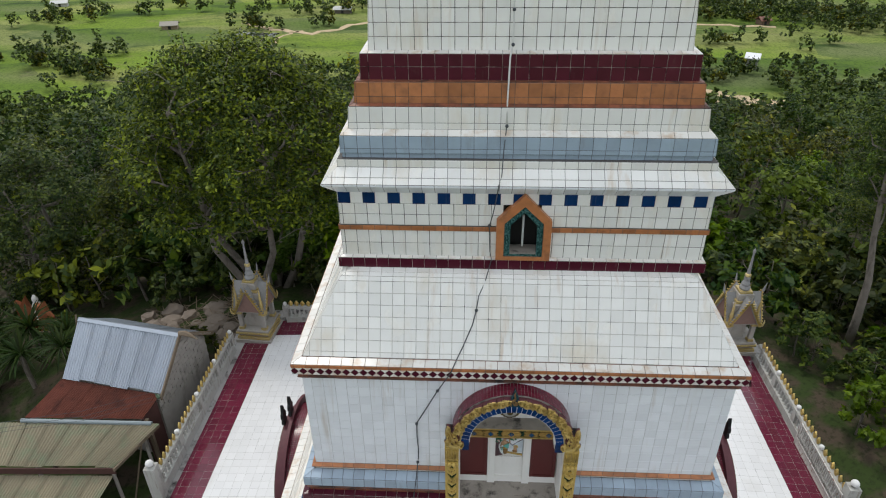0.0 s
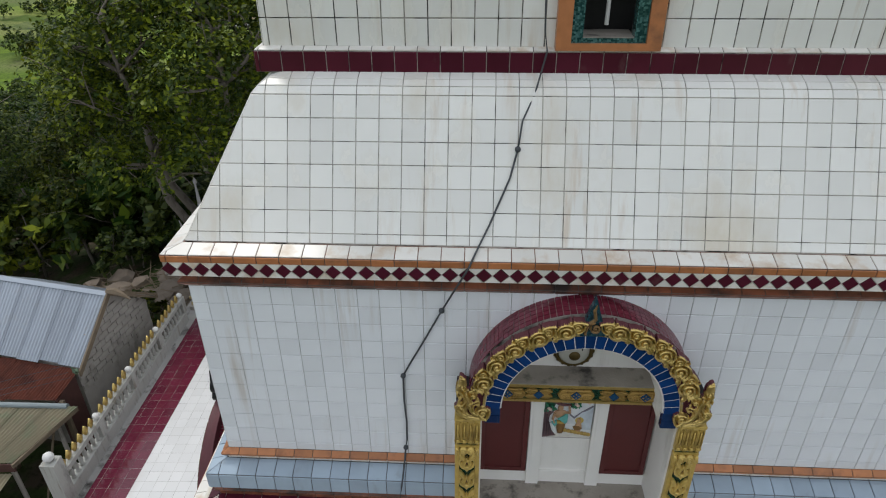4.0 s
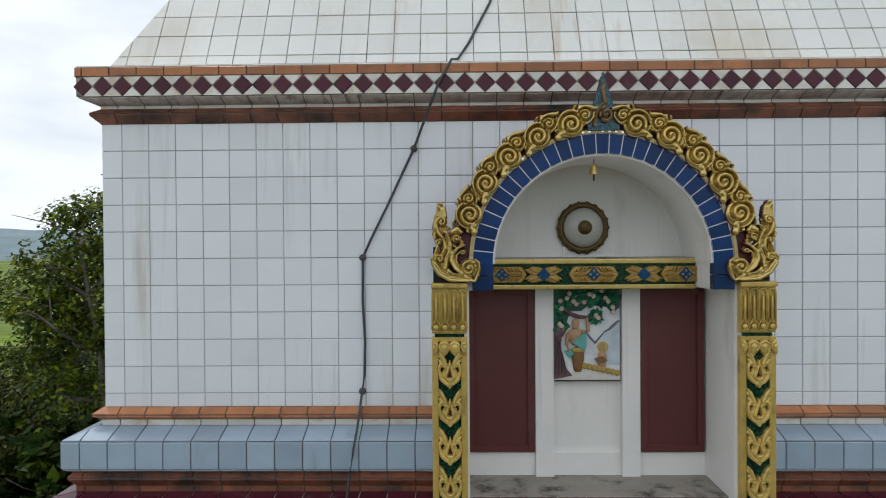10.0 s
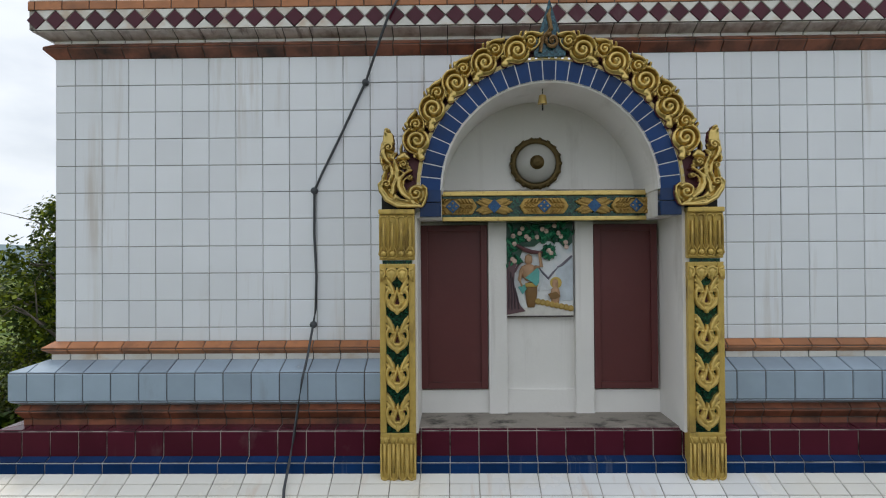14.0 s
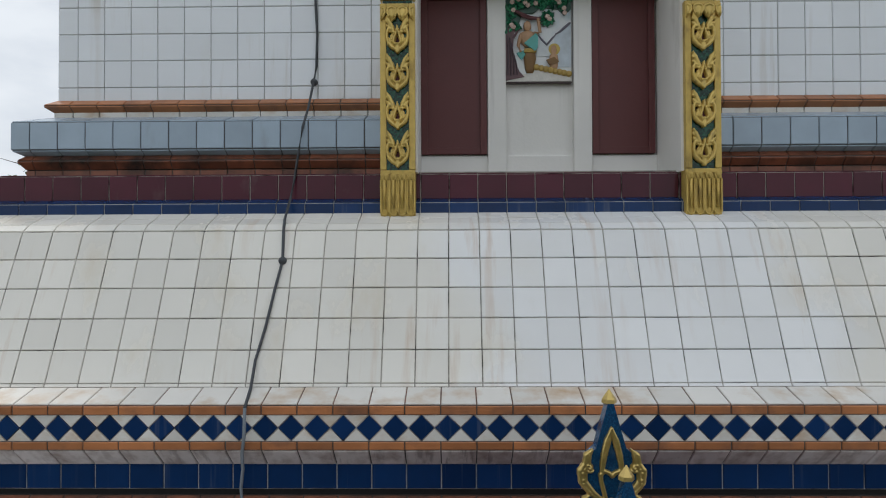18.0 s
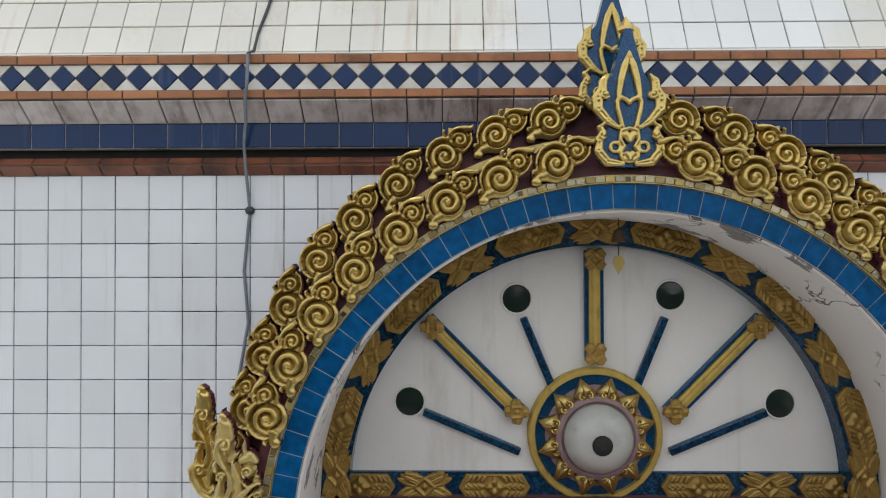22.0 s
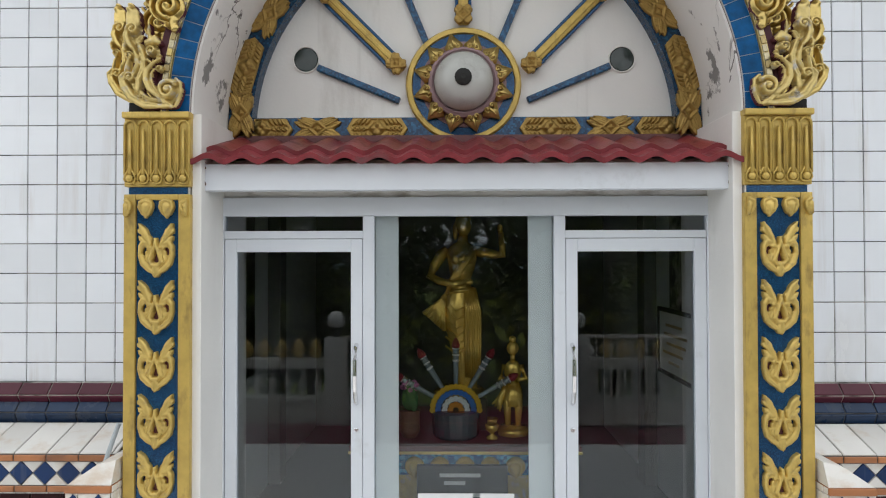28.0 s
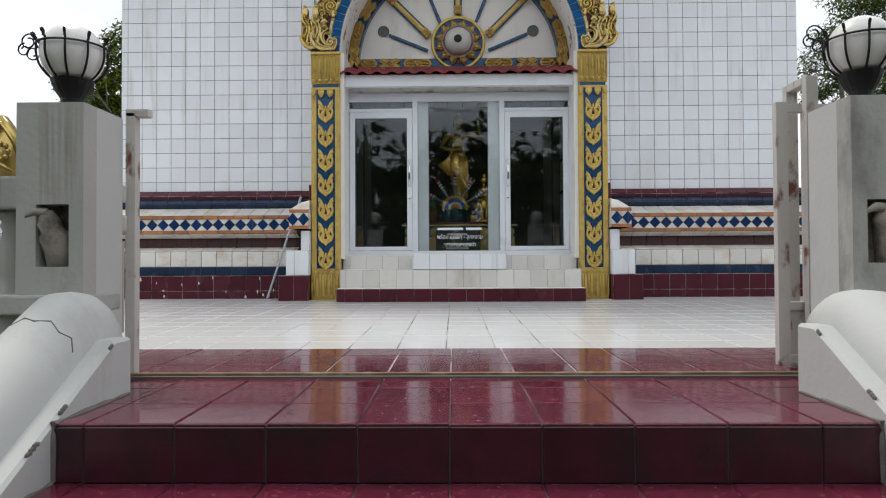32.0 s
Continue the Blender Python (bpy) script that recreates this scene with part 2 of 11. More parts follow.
def weathering(m, colour, x0, x1, soft):
    """Cream weathering of the glaze outside the stretch x0 to x1 that the doorway above shelters, with a ragged edge."""
    n, l = m.node_tree.nodes, m.node_tree.links
    base = n["Principled BSDF"].inputs["Base Color"]
    under = base.links[0].from_socket
    geo, sep, wob, info = n.new("ShaderNodeNewGeometry"), n.new("ShaderNodeSeparateXYZ"), n.new("ShaderNodeTexNoise"), n.new("ShaderNodeObjectInfo")
    l.new(geo.outputs["Position"], sep.inputs[0])
    l.new(geo.outputs["Position"], wob.inputs["Vector"])
    wob.inputs["Scale"].default_value, wob.inputs["Detail"].default_value = 1.3, 5.0
    dist, shift, ragged, tile = [n.new("ShaderNodeMath") for _ in range(4)]
    rng_map = n.new("ShaderNodeMapRange")
    shift.operation, dist.operation, ragged.operation, tile.operation = "SUBTRACT", "ABSOLUTE", "MULTIPLY_ADD", "MULTIPLY_ADD"
    shift.inputs[1].default_value = (x0 + x1) / 2
    l.new(sep.outputs["X"], shift.inputs[0])
    l.new(shift.outputs[0], dist.inputs[0])
    ragged.inputs[1].default_value = 1.4
    l.new(wob.outputs["Fac"], ragged.inputs[0])
    l.new(dist.outputs[0], ragged.inputs[2])
    tile.inputs[1].default_value = 0.35
    l.new(info.outputs["Random"], tile.inputs[0])
    l.new(ragged.outputs[0], tile.inputs[2])
    half = (x1 - x0) / 2 + 0.87
    rng_map.inputs["From Min"].default_value, rng_map.inputs["From Max"].default_value = half - soft, half + soft
    l.new(tile.outputs[0], rng_map.inputs["Value"])
    mul = n.new("ShaderNodeMix")
    mul.data_type, mul.blend_type = "RGBA", "MULTIPLY"
    mul.inputs["A"].default_value = (1, 1, 1, 1)
    l.new(rng_map.outputs["Result"], mul.inputs["Factor"])
    mul.inputs["B"].default_value = (*colour, 1)
    tint = n.new("ShaderNodeMix")
    tint.data_type, tint.blend_type = "RGBA", "MULTIPLY"
    tint.inputs["Factor"].default_value = 1.0
    l.new(under, tint.inputs["A"])
    l.new(mul.outputs["Result"], tint.inputs["B"])
    l.new(tint.outputs["Result"], base)


def runs(m, colour, level, width, across=7.0, down=0.45, strength=0.7):
    """Narrow stains that rain has drawn down the surface, in patches."""
    n, l = m.node_tree.nodes, m.node_tree.links
    base = n["Principled BSDF"].inputs["Base Color"]
    under = base.links[0].from_socket
    geo, mp, a, c = n.new("ShaderNodeNewGeometry"), n.new("ShaderNodeMapping"), n.new("ShaderNodeTexNoise"), n.new("ShaderNodeTexNoise")
    mp.inputs["Scale"].default_value = (across, across * 0.2, down)
    a.inputs["Scale"].default_value, a.inputs["Detail"].default_value, a.inputs["Roughness"].default_value = 1.0, 6.0, 0.62
    c.inputs["Scale"].default_value, c.inputs["Detail"].default_value = 0.9, 4.0
    l.new(geo.outputs["Position"], mp.inputs["Vector"])
    l.new(mp.outputs["Vector"], a.inputs["Vector"])
    l.new(geo.outputs["Position"], c.inputs["Vector"])
    line, patch, mul, mix = n.new("ShaderNodeMapRange"), n.new("ShaderNodeMapRange"), n.new("ShaderNodeMath"), n.new("ShaderNodeMix")
    mul.operation, mix.data_type = "MULTIPLY", "RGBA"
    line.inputs["From Min"].default_value, line.inputs["From Max"].default_value = level, level + width
    patch.inputs["From Min"].default_value, patch.inputs["From Max"].default_value, patch.inputs["To Max"].default_value = 0.42, 0.60, strength
    l.new(a.outputs["Fac"], line.inputs["Value"])
    l.new(c.outputs["Fac"], patch.inputs["Value"])
    l.new(line.outputs["Result"], mul.inputs[0])
    l.new(patch.outputs["Result"], mul.inputs[1])
    l.new(mul.outputs[0], mix.inputs["Factor"])
    l.new(under, mix.inputs["A"])
    mix.inputs["B"].default_value = (*colour, 1)
    l.new(mix.outputs["Result"], base)


runs(WHITE_TILE, (0.50, 0.44, 0.38), 0.54, 0.16, strength=0.6)
runs(LOW_ROOF_TILE, (0.56, 0.40, 0.29), 0.56, 0.14, strength=0.6)
runs(ROOF_TILE, (0.55, 0.42, 0.30), 0.56, 0.14, strength=0.55)
runs(NAVY_TILE, (0.16, 0.18, 0.22), 0.58, 0.10, across=18.0, strength=0.3)
runs(COVE_TILE, (0.17, 0.13, 0.12), 0.55, 0.10, across=16.0, strength=0.8)
weathering(LOW_ROOF_TILE, (0.97, 0.935, 0.86), -0.6, 1.5, 0.25)

# ---- helpers for meshes ----
def mesh_of(name, verts, faces, material, smooth=False):
    me = bpy.data.meshes.new(name)
    me.from_pydata([tuple(v) for v in verts], [], faces)
    me.materials.append(material)
    if smooth:
        me.polygons.foreach_set("use_smooth", [True] * len(me.polygons))
    me.update()
    return me


def to_mesh(name, bm, material, smooth=False):
    me = bpy.data.meshes.new(name)
    bmesh.ops.recalc_face_normals(bm, faces=bm.faces)
    bm.to_mesh(me)
    bm.free()
    me.materials.append(material)
    if smooth:
        me.polygons.foreach_set("use_smooth", [True] * len(me.polygons))
    return me


def part(name, data, material=None, parent=None, label="", smooth=False, at=None):
    """Links a bmesh or a mesh as one object under a thing or part."""
    me = to_mesh(name, data, material, smooth) if isinstance(data, bmesh.types.BMesh) else data
    ob = new(name, me)
    if parent:
        ob.parent = parent
    if at is not None:
        ob.matrix_basis = at
    if label:
        ob["label"] = label
    return ob


def thing(name, label, category, at=None, group="", kind=""):
    ob = new(name)
    ob.empty_display_size = 0.1
    if at is not None:
        ob.matrix_basis = at
    return tagged(ob, label, category, group, kind)


def box(bm, x0, x1, y0, y1, z0, z1, bevel=0.0):
    made = bmesh.ops.create_cube(bm, size=1.0, matrix=Matrix.Translation(((x0 + x1) / 2, (y0 + y1) / 2, (z0 + z1) / 2)) @ Matrix.Diagonal((abs(x1 - x0), abs(y1 - y0), abs(z1 - z0), 1)))
    if bevel:
        edges = list({e for v in made["verts"] for e in v.link_edges})
        bmesh.ops.bevel(bm, geom=edges, offset=bevel, segments=2, affect="EDGES", profile=0.6)
    return bm


def boxed(*args, bevel=0.0):
    return box(bmesh.new(), *args, bevel=bevel)


def extrude_xz(bm, outline, y0, y1):
    """A plate with an outline in x and z, from y0 to y1."""
    a = [bm.verts.new((x, y0, z)) for x, z in outline]
    b = [bm.verts.new((x, y1, z)) for x, z in outline]
    bm.faces.new(a)
    bm.faces.new(b[::-1])
    for i in range(len(a)):
        j = (i + 1) % len(a)
        bm.faces.new((a[i], b[i], b[j], a[j]))
    return bm


def lathe(bm, profile, segments=20, center=(0, 0, 0), axis="z"):
    """Turns a profile of (radius, height) round an upright axis (or one along -y)."""
    rings = []
    for r, h in profile:
        ring = []
        for i in range(segments):
            a = 2 * math.pi * i / segments
            p = (r * math.cos(a), r * math.sin(a), h) if axis == "z" else (r * math.cos(a), -h, r * math.sin(a))
            ring.append(bm.verts.new(Vector(p) + Vector(center)))
        rings.append(ring)
    for a, b in zip(rings, rings[1:]):
        for i in range(segments):
            j = (i + 1) % segments
            bm.faces.new((a[i], a[j], b[j], b[i]))
    for ring in (rings[0], rings[-1]):
        bm.faces.new(ring)
    return bm


def tube(bm, points, radius, sides=6, taper=None):
    """A round bar along points; taper: a radius for each point."""
    pts = [Vector(p) for p in points]
    rings, up = [], Vector((0, 0, 1))
    for i, p in enumerate(pts):
        d = (pts[min(i + 1, len(pts) - 1)] - pts[max(i - 1, 0)]).normalized()
        ref = up if abs(d.dot(up)) < 0.95 else Vector((0, 1, 0))
        u = d.cross(ref).normalized()
        v = u.cross(d).normalized()
        r = taper[i] if taper else radius
        rings.append([bm.verts.new(p + r * (math.cos(2 * math.pi * k / sides) * u + math.sin(2 * math.pi * k / sides) * v)) for k in range(sides)])
    for a, b in zip(rings, rings[1:]):
        for k in range(sides):
            j = (k + 1) % sides
            bm.faces.new((a[k], a[j], b[j], b[k]))
    bm.faces.new(rings[0])
    bm.faces.new(rings[-1])
    return bm


def clip(poly, a, b, c):
    """The part of a convex polygon where a*u + b*v <= c."""
    out = []
    for i, p in enumerate(poly):
        q = poly[(i + 1) % len(poly)]
        dp, dq = a * p[0] + b * p[1] - c, a * q[0] + b * q[1] - c
        if dp <= 0:
            out.append(p)
        if dp * dq < 0:
            k = dp / (dp - dq)
            out.append((p[0] + k * (q[0] - p[0]), p[1] + k * (q[1] - p[1])))
    return out


TILE_MESHES = {}


def tile_mesh(w, h, thick, material, name="tile"):
    key = (round(w, 3), round(h, 3), thick, material.name)
    if key not in TILE_MESHES:
        c, x, y = min(0.004, thick / 2), w / 2, h / 2
        v = [(sx * (x - i), sy * (y - i), z) for z, i in ((0, 0), (thick - c, 0), (thick, c)) for sx, sy in ((-1, -1), (1, -1), (1, 1), (-1, 1))]
        f = [(8, 9, 10, 11)]
        for k in (0, 4):
            f += [(k + i, k + (i + 1) % 4, k + 4 + (i + 1) % 4, k + 4 + i) for i in range(4)]
        TILE_MESHES[key] = mesh_of(name, v, f, material)
    return TILE_MESHES[key]


def spaced(lo, hi, pitch, phase):
    """Joint lines between lo and hi on a grid through phase."""
    k = math.ceil((lo - phase) / pitch + 1e-6)
    lines = [lo]
    while phase + k * pitch < hi - 1e-6:
        lines.append(phase + k * pitch)
        k += 1
    lines.append(hi)
    if len(lines) > 2 and lines[1] - lines[0] < 0.02:
        del lines[1]
    if len(lines) > 2 and lines[-1] - lines[-2] < 0.02:
        del lines[-2]
    return lines


def tile_field(parent, origin, u_dir, v_dir, us, vs, material, gap=0.004, thick=0.008, sides=(), near=None, name="tile", jitter=0.0012):
    """Tiles on a plane: joint lines us and vs, cut along sides (a, b, c). Whole tiles for which near(u, v) holds are pieces, the rest one mesh."""
    o, u_dir, v_dir = Vector(origin), Vector(u_dir).normalized(), Vector(v_dir).normalized()
    n_dir = u_dir.cross(v_dir)
    basis = Matrix((u_dir, v_dir, n_dir)).transposed()
    rnd = random.Random(len(us) * 1000 + len(vs))
    jv, jf = [], []
    for u0, u1 in zip(us, us[1:]):
        for v0, v1 in zip(vs, vs[1:]):
            if u1 - u0 < 0.012 or v1 - v0 < 0.012:
                continue
            whole = [(u0 + gap / 2, v0 + gap / 2), (u1 - gap / 2, v0 + gap / 2), (u1 - gap / 2, v1 - gap / 2), (u0 + gap / 2, v1 - gap / 2)]
            poly = whole
            for a, b, c in sides:
                poly = clip(poly, a, b, c - gap / 2) if poly else poly
            if len(poly) < 3:
                continue
            lift = rnd.uniform(0, jitter)
            cu, cv = (u0 + u1) / 2, (v0 + v1) / 2
            if poly == whole and near and near(cu, cv):
                ob = new(name, tile_mesh(u1 - u0 - gap, v1 - v0 - gap, thick, material, name))
                tilt = Euler((rnd.gauss(0, 0.003), rnd.gauss(0, 0.003), 0)).to_matrix()
                ob.matrix_basis = Matrix.Translation(o + cu * u_dir + cv * v_dir + lift * n_dir) @ (basis @ tilt).to_4x4()
                ob.parent = parent
            else:
                k, base, m = len(poly), len(jv), min(0.003, thick / 2)
                mu, mv = sum(p[0] for p in poly) / k, sum(p[1] for p in poly) / k
                for z, shrink in ((0, 0), (thick - m, 0), (thick, m)):
                    for p in poly:
                        d = max(1e-4, math.hypot(p[0] - mu, p[1] - mv))
                        s = 1 - shrink * 1.3 / d
                        jv.append(o + (mu + (p[0] - mu) * s) * u_dir + (mv + (p[1] - mv) * s) * v_dir + (z + lift) * n_dir)
                for r in (0, k):
                    jf += [(base + r + i, base + r + (i + 1) % k, base + r + k + (i + 1) % k, base + r + k + i) for i in range(k)]
                jf.append(tuple(base + 2 * k + i for i in range(k)))
    if jv:
        ob = new(name + "_field", mesh_of(name + "_field", jv, jf, material))
        ob.parent = parent
        ob["kind"] = "stuff"
    return parent
SMOOTH_GOLD = surface("smooth_gold_paint", (0.55, 0.385, 0.10), 0.42, 0.30, var=0.28, scale=16, bump=0.12, bscale=60, rand=0.06, stain=((0.20, 0.13, 0.045), 0.54, 0.78, 14.0), streak=2.5)
GOLD = surface("gold_painted_stucco", (0.585, 0.430, 0.150), 0.28, 0.80, var=0.25, scale=14, bump=0.10, bscale=60, rand=0.10, stain=((0.13, 0.055, 0.03), 0.60, 0.82, 26.0))
LEAF_GOLD = surface("matt_gold_leaf_paint", (0.60, 0.43, 0.125), 0.38, 0.45, var=0.25, scale=20, bump=0.1, bscale=70, rand=0.08, stain=((0.40, 0.29, 0.12), 0.56, 0.76, 24.0))
WORN_GOLD = surface("worn_gold_stucco", (0.54, 0.415, 0.165), 0.40, 0.6, var=0.35, scale=22, bump=0.15, bscale=70, rand=0.1, stain=((0.50, 0.48, 0.46), 0.54, 0.70, 18.0))
RELIEF_GOLD = surface("dark_aged_gold_stucco", (0.37, 0.235, 0.065), 0.42, 0.6, var=0.35, scale=20, bump=0.25, bscale=70, rand=0.1, stain=((0.12, 0.06, 0.02), 0.55, 0.78, 26.0))
STATUE_GOLD = surface("polished_gold_lacquer", (0.88, 0.58, 0.14), 0.25, 0.65, var=0.25, scale=8, bump=0.1, bscale=30)
PLASTER = surface("white_plaster", (0.77, 0.755, 0.73), 0.75, var=0.08, scale=3, bump=0.15, bscale=45, stain=((0.47, 0.44, 0.40), 0.60, 0.85, 2.4), streak=3)
MOULDY_PLASTER = surface("mould_veined_plaster", (0.75, 0.74, 0.72), 0.8, var=0.08, scale=3, bump=0.2, bscale=40, stain=((0.24, 0.235, 0.23), 0.605, 0.625, 2.6), detail=8)
CONCRETE = surface("stained_concrete", (0.30, 0.27, 0.235), 0.9, var=0.35, scale=4, bump=0.5, bscale=50, stain=((0.055, 0.05, 0.045), 0.52, 0.68, 5.0))
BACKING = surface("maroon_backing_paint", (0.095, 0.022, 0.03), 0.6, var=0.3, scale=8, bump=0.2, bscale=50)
PANEL_RED = surface("dull_maroon_board", (0.105, 0.022, 0.022), 0.5, var=0.15, scale=2.5, bump=0.08, bscale=30, stain=((0.14, 0.045, 0.045), 0.5, 0.8, 2.0))
AWNING_RED = surface("red_roof_tile_paint", (0.200, 0.028, 0.035), 0.36, var=0.4, scale=9, bump=0.25, bscale=40, rand=0.2, stain=((0.095, 0.050, 0.050), 0.54, 0.78, 8.0))
ALUMINIUM = surface("white_powder_coated_aluminium", (0.70, 0.735, 0.785), 0.35, 0.05, var=0.05, scale=4, bump=0.03, bscale=60, stain=((0.42, 0.42, 0.42), 0.62, 0.9, 3.0))
CHROME = surface("chrome", (0.75, 0.75, 0.76), 0.15, 1.0, var=0.05, bump=0.0)
RUBBER = surface("grey_cable_sheath", (0.05, 0.056, 0.064), 0.6, var=0.3, scale=20, bump=0.1)
IRON = surface("black_wrought_iron", (0.012, 0.012, 0.013), 0.5, 0.5, var=0.3, scale=30, bump=0.2, bscale=90)
FROST = surface("dusty_glass_globe", (0.47, 0.475, 0.45), 0.2, var=0.1, scale=12, bump=0.05, bscale=30, stain=((0.30, 0.29, 0.27), 0.56, 0.75, 9.0))
BLACK = surface("soot_black", (0.015, 0.015, 0.014), 0.8, var=0.3, scale=30, bump=0.3)


def mosaic(name, dark, light, scale=90.0, rough=0.12):
    """Small glinting glass squares, each of its own shade."""
    m = bpy.data.materials.new(name)
    m.use_nodes = True
    n, l = m.node_tree.nodes, m.node_tree.links
    b = n["Principled BSDF"]
    geo, vor, ramp = n.new("ShaderNodeNewGeometry"), n.new("ShaderNodeTexVoronoi"), n.new("ShaderNodeMix")
    vor.distance = "CHEBYCHEV"
    vor.inputs["Scale"].default_value, vor.inputs["Randomness"].default_value = scale, 0.35
    l.new(geo.outputs["Position"], vor.inputs["Vector"])
    ramp.data_type = "RGBA"
    ramp.inputs["A"].default_value, ramp.inputs["B"].default_value = (*dark, 1), (*light, 1)
    sep = n.new("ShaderNodeSeparateColor")
    l.new(vor.outputs["Color"], sep.inputs["Color"])
    pw = n.new("ShaderNodeMath")
    pw.operation = "POWER"
    pw.inputs[1].default_value = 2.0
    l.new(sep.outputs["Red"], pw.inputs[0])
    l.new(pw.outputs[0], ramp.inputs["Factor"])
    l.new(ramp.outputs["Result"], b.inputs["Base Color"])
    b.inputs["Roughness"].default_value, b.inputs["Metallic"].default_value = rough, 0.25
    bp = n.new("ShaderNodeBump")
    bp.inputs["Strength"].default_value, bp.inputs["Distance"].default_value = 0.5, 0.004
    l.new(sep.outputs["Green"], bp.inputs["Height"])
    l.new(bp.outputs["Normal"], b.inputs["Normal"])
    return m


def veins(m, colour, scale, level, width):
    """Thin wandering mould lines with loops, in patches."""
    n, l = m.node_tree.nodes, m.node_tree.links
    base = n["Principled BSDF"].inputs["Base Color"]
    under = base.links[0].from_socket
    geo, a, c = n.new("ShaderNodeNewGeometry"), n.new("ShaderNodeTexNoise"), n.new("ShaderNodeTexNoise")
    a.inputs["Scale"].default_value, a.inputs["Detail"].default_value, a.inputs["Distortion"].default_value = scale, 5.0, 0.8
    c.inputs["Scale"].default_value, c.inputs["Detail"].default_value = scale * 0.5, 2.0
    for q in (a, c):
        l.new(geo.outputs["Position"], q.inputs["Vector"])
    cmp, patch, mul, mix = n.new("ShaderNodeMath"), n.new("ShaderNodeMapRange"), n.new("ShaderNodeMath"), n.new("ShaderNodeMix")
    cmp.operation, mul.operation, mix.data_type = "COMPARE", "MULTIPLY", "RGBA"
    cmp.inputs[1].default_value, cmp.inputs[2].default_value = level, width
    patch.inputs["From Min"].default_value, patch.inputs["From Max"].default_value = 0.48, 0.56
    l.new(a.outputs["Fac"], cmp.inputs[0])
    l.new(c.outputs["Fac"], patch.inputs["Value"])
    l.new(cmp.outputs[0], mul.inputs[0])
    l.new(patch.outputs["Result"], mul.inputs[1])
    l.new(mul.outputs[0], mix.inputs["Factor"])
    l.new(under, mix.inputs["A"])
    mix.inputs["B"].default_value = (*colour, 1)
    l.new(mix.outputs["Result"], base)


runs(PLASTER, (0.36, 0.33, 0.30), 0.56, 0.14, across=11.0, strength=0.28)
veins(MOULDY_PLASTER, (0.16, 0.155, 0.15), 3.0, 0.53, 0.009)
BLUE_MOSAIC = mosaic("blue_glass_mosaic", (0.004, 0.040, 0.115), (0.012, 0.115, 0.27), 230.0)
RING_MOSAIC = mosaic("deep_blue_glass_mosaic", (0.004, 0.022, 0.06), (0.012, 0.10, 0.21))
ALTAR_MOSAIC = mosaic("bright_blue_glass_mosaic", (0.02, 0.12, 0.30), (0.15, 0.55, 0.85), 45.0)
GREEN_MOSAIC = mosaic("dark_green_glass_mosaic", (0.004, 0.022, 0.014), (0.015, 0.10, 0.06))
GLASS = bpy.data.materials.new("dusty_window_glass")
GLASS.use_nodes = True
_n, _l = GLASS.node_tree.nodes, GLASS.node_tree.links
_n.clear()
_o, _t, _g, _m, _f = _n.new("ShaderNodeOutputMaterial"), _n.new("ShaderNodeBsdfTransparent"), _n.new("ShaderNodeBsdfGlossy"), _n.new("ShaderNodeMixShader"), _n.new("ShaderNodeFresnel")
_t.inputs["Color"].default_value = (0.92, 0.94, 0.94, 1)
_g.inputs["Roughness"].default_value = 0.01
_g.inputs["Color"].default_value = (0.9, 0.95, 1.0, 1)
_f.inputs["IOR"].default_value = 1.50
_l.new(_f.outputs["Fac"], _m.inputs["Fac"])
_l.new(_t.outputs["BSDF"], _m.inputs[1])
_l.new(_g.outputs["BSDF"], _m.inputs[2])
_l.new(_m.outputs["Shader"], _o.inputs["Surface"])

# ---- the tiled tower: courses stacked from the terrace upwards ----
# Each course: name, label, material, lower (y, z) and upper (y, z) edge of its front, tile pitch along x, phase, near-tile half-span
class Level:
    def __init__(self, xc, hx, y, flare=1.0):
        self.xc, self.hx, self.y, self.flare = xc, hx, y, flare
        self.yc = y + hx

    def half(self, y):
        return self.hx + self.flare * (self.y - y)


LOW, MID, TOP, FOOT = Level(-0.03, 4.606, 0.0), Level(-0.05, 3.64, 1.018), Level(-0.03, 2.95, 1.955), Level(-0.03, 4.606, 0.0, 0.45)


def core(name, level, profile, material, label, category, skip=None, closed=False):
    """A hollow square course: a profile of (y, z) run round the tower, with the front left open between skip = (x0, x1)."""
    path, v, f = [], [], []
    for y, z in profile:
        h = level.half(y)
        x0, x1, yb = level.xc - h, level.xc + h, 2 * level.yc - y
        corners = [(x0, y, z), (x0, yb, z), (x1, yb, z), (x1, y, z)]
        if skip:
            corners = [(skip[0], y, z)] + corners + [(skip[1], y, z)]
        path.append(corners)
    n, m = len(path[0]), len(profile)
    for i in range(n):
        v += [path[k][i] for k in range(m)]
    for i in range(n - 1 if skip else n):
        j = (i + 1) % n
        f += [(i * m + k, j * m + k, j * m + (k + 1) % m, i * m + (k + 1) % m) for k in range(m)]
    if skip:
        f += [tuple(range(m)), tuple((n - 1) * m + k for k in range(m - 1, -1, -1))]
    ob = new(name, mesh_of(name, v, f, material))
    return tagged(ob, label, category, kind="structure")


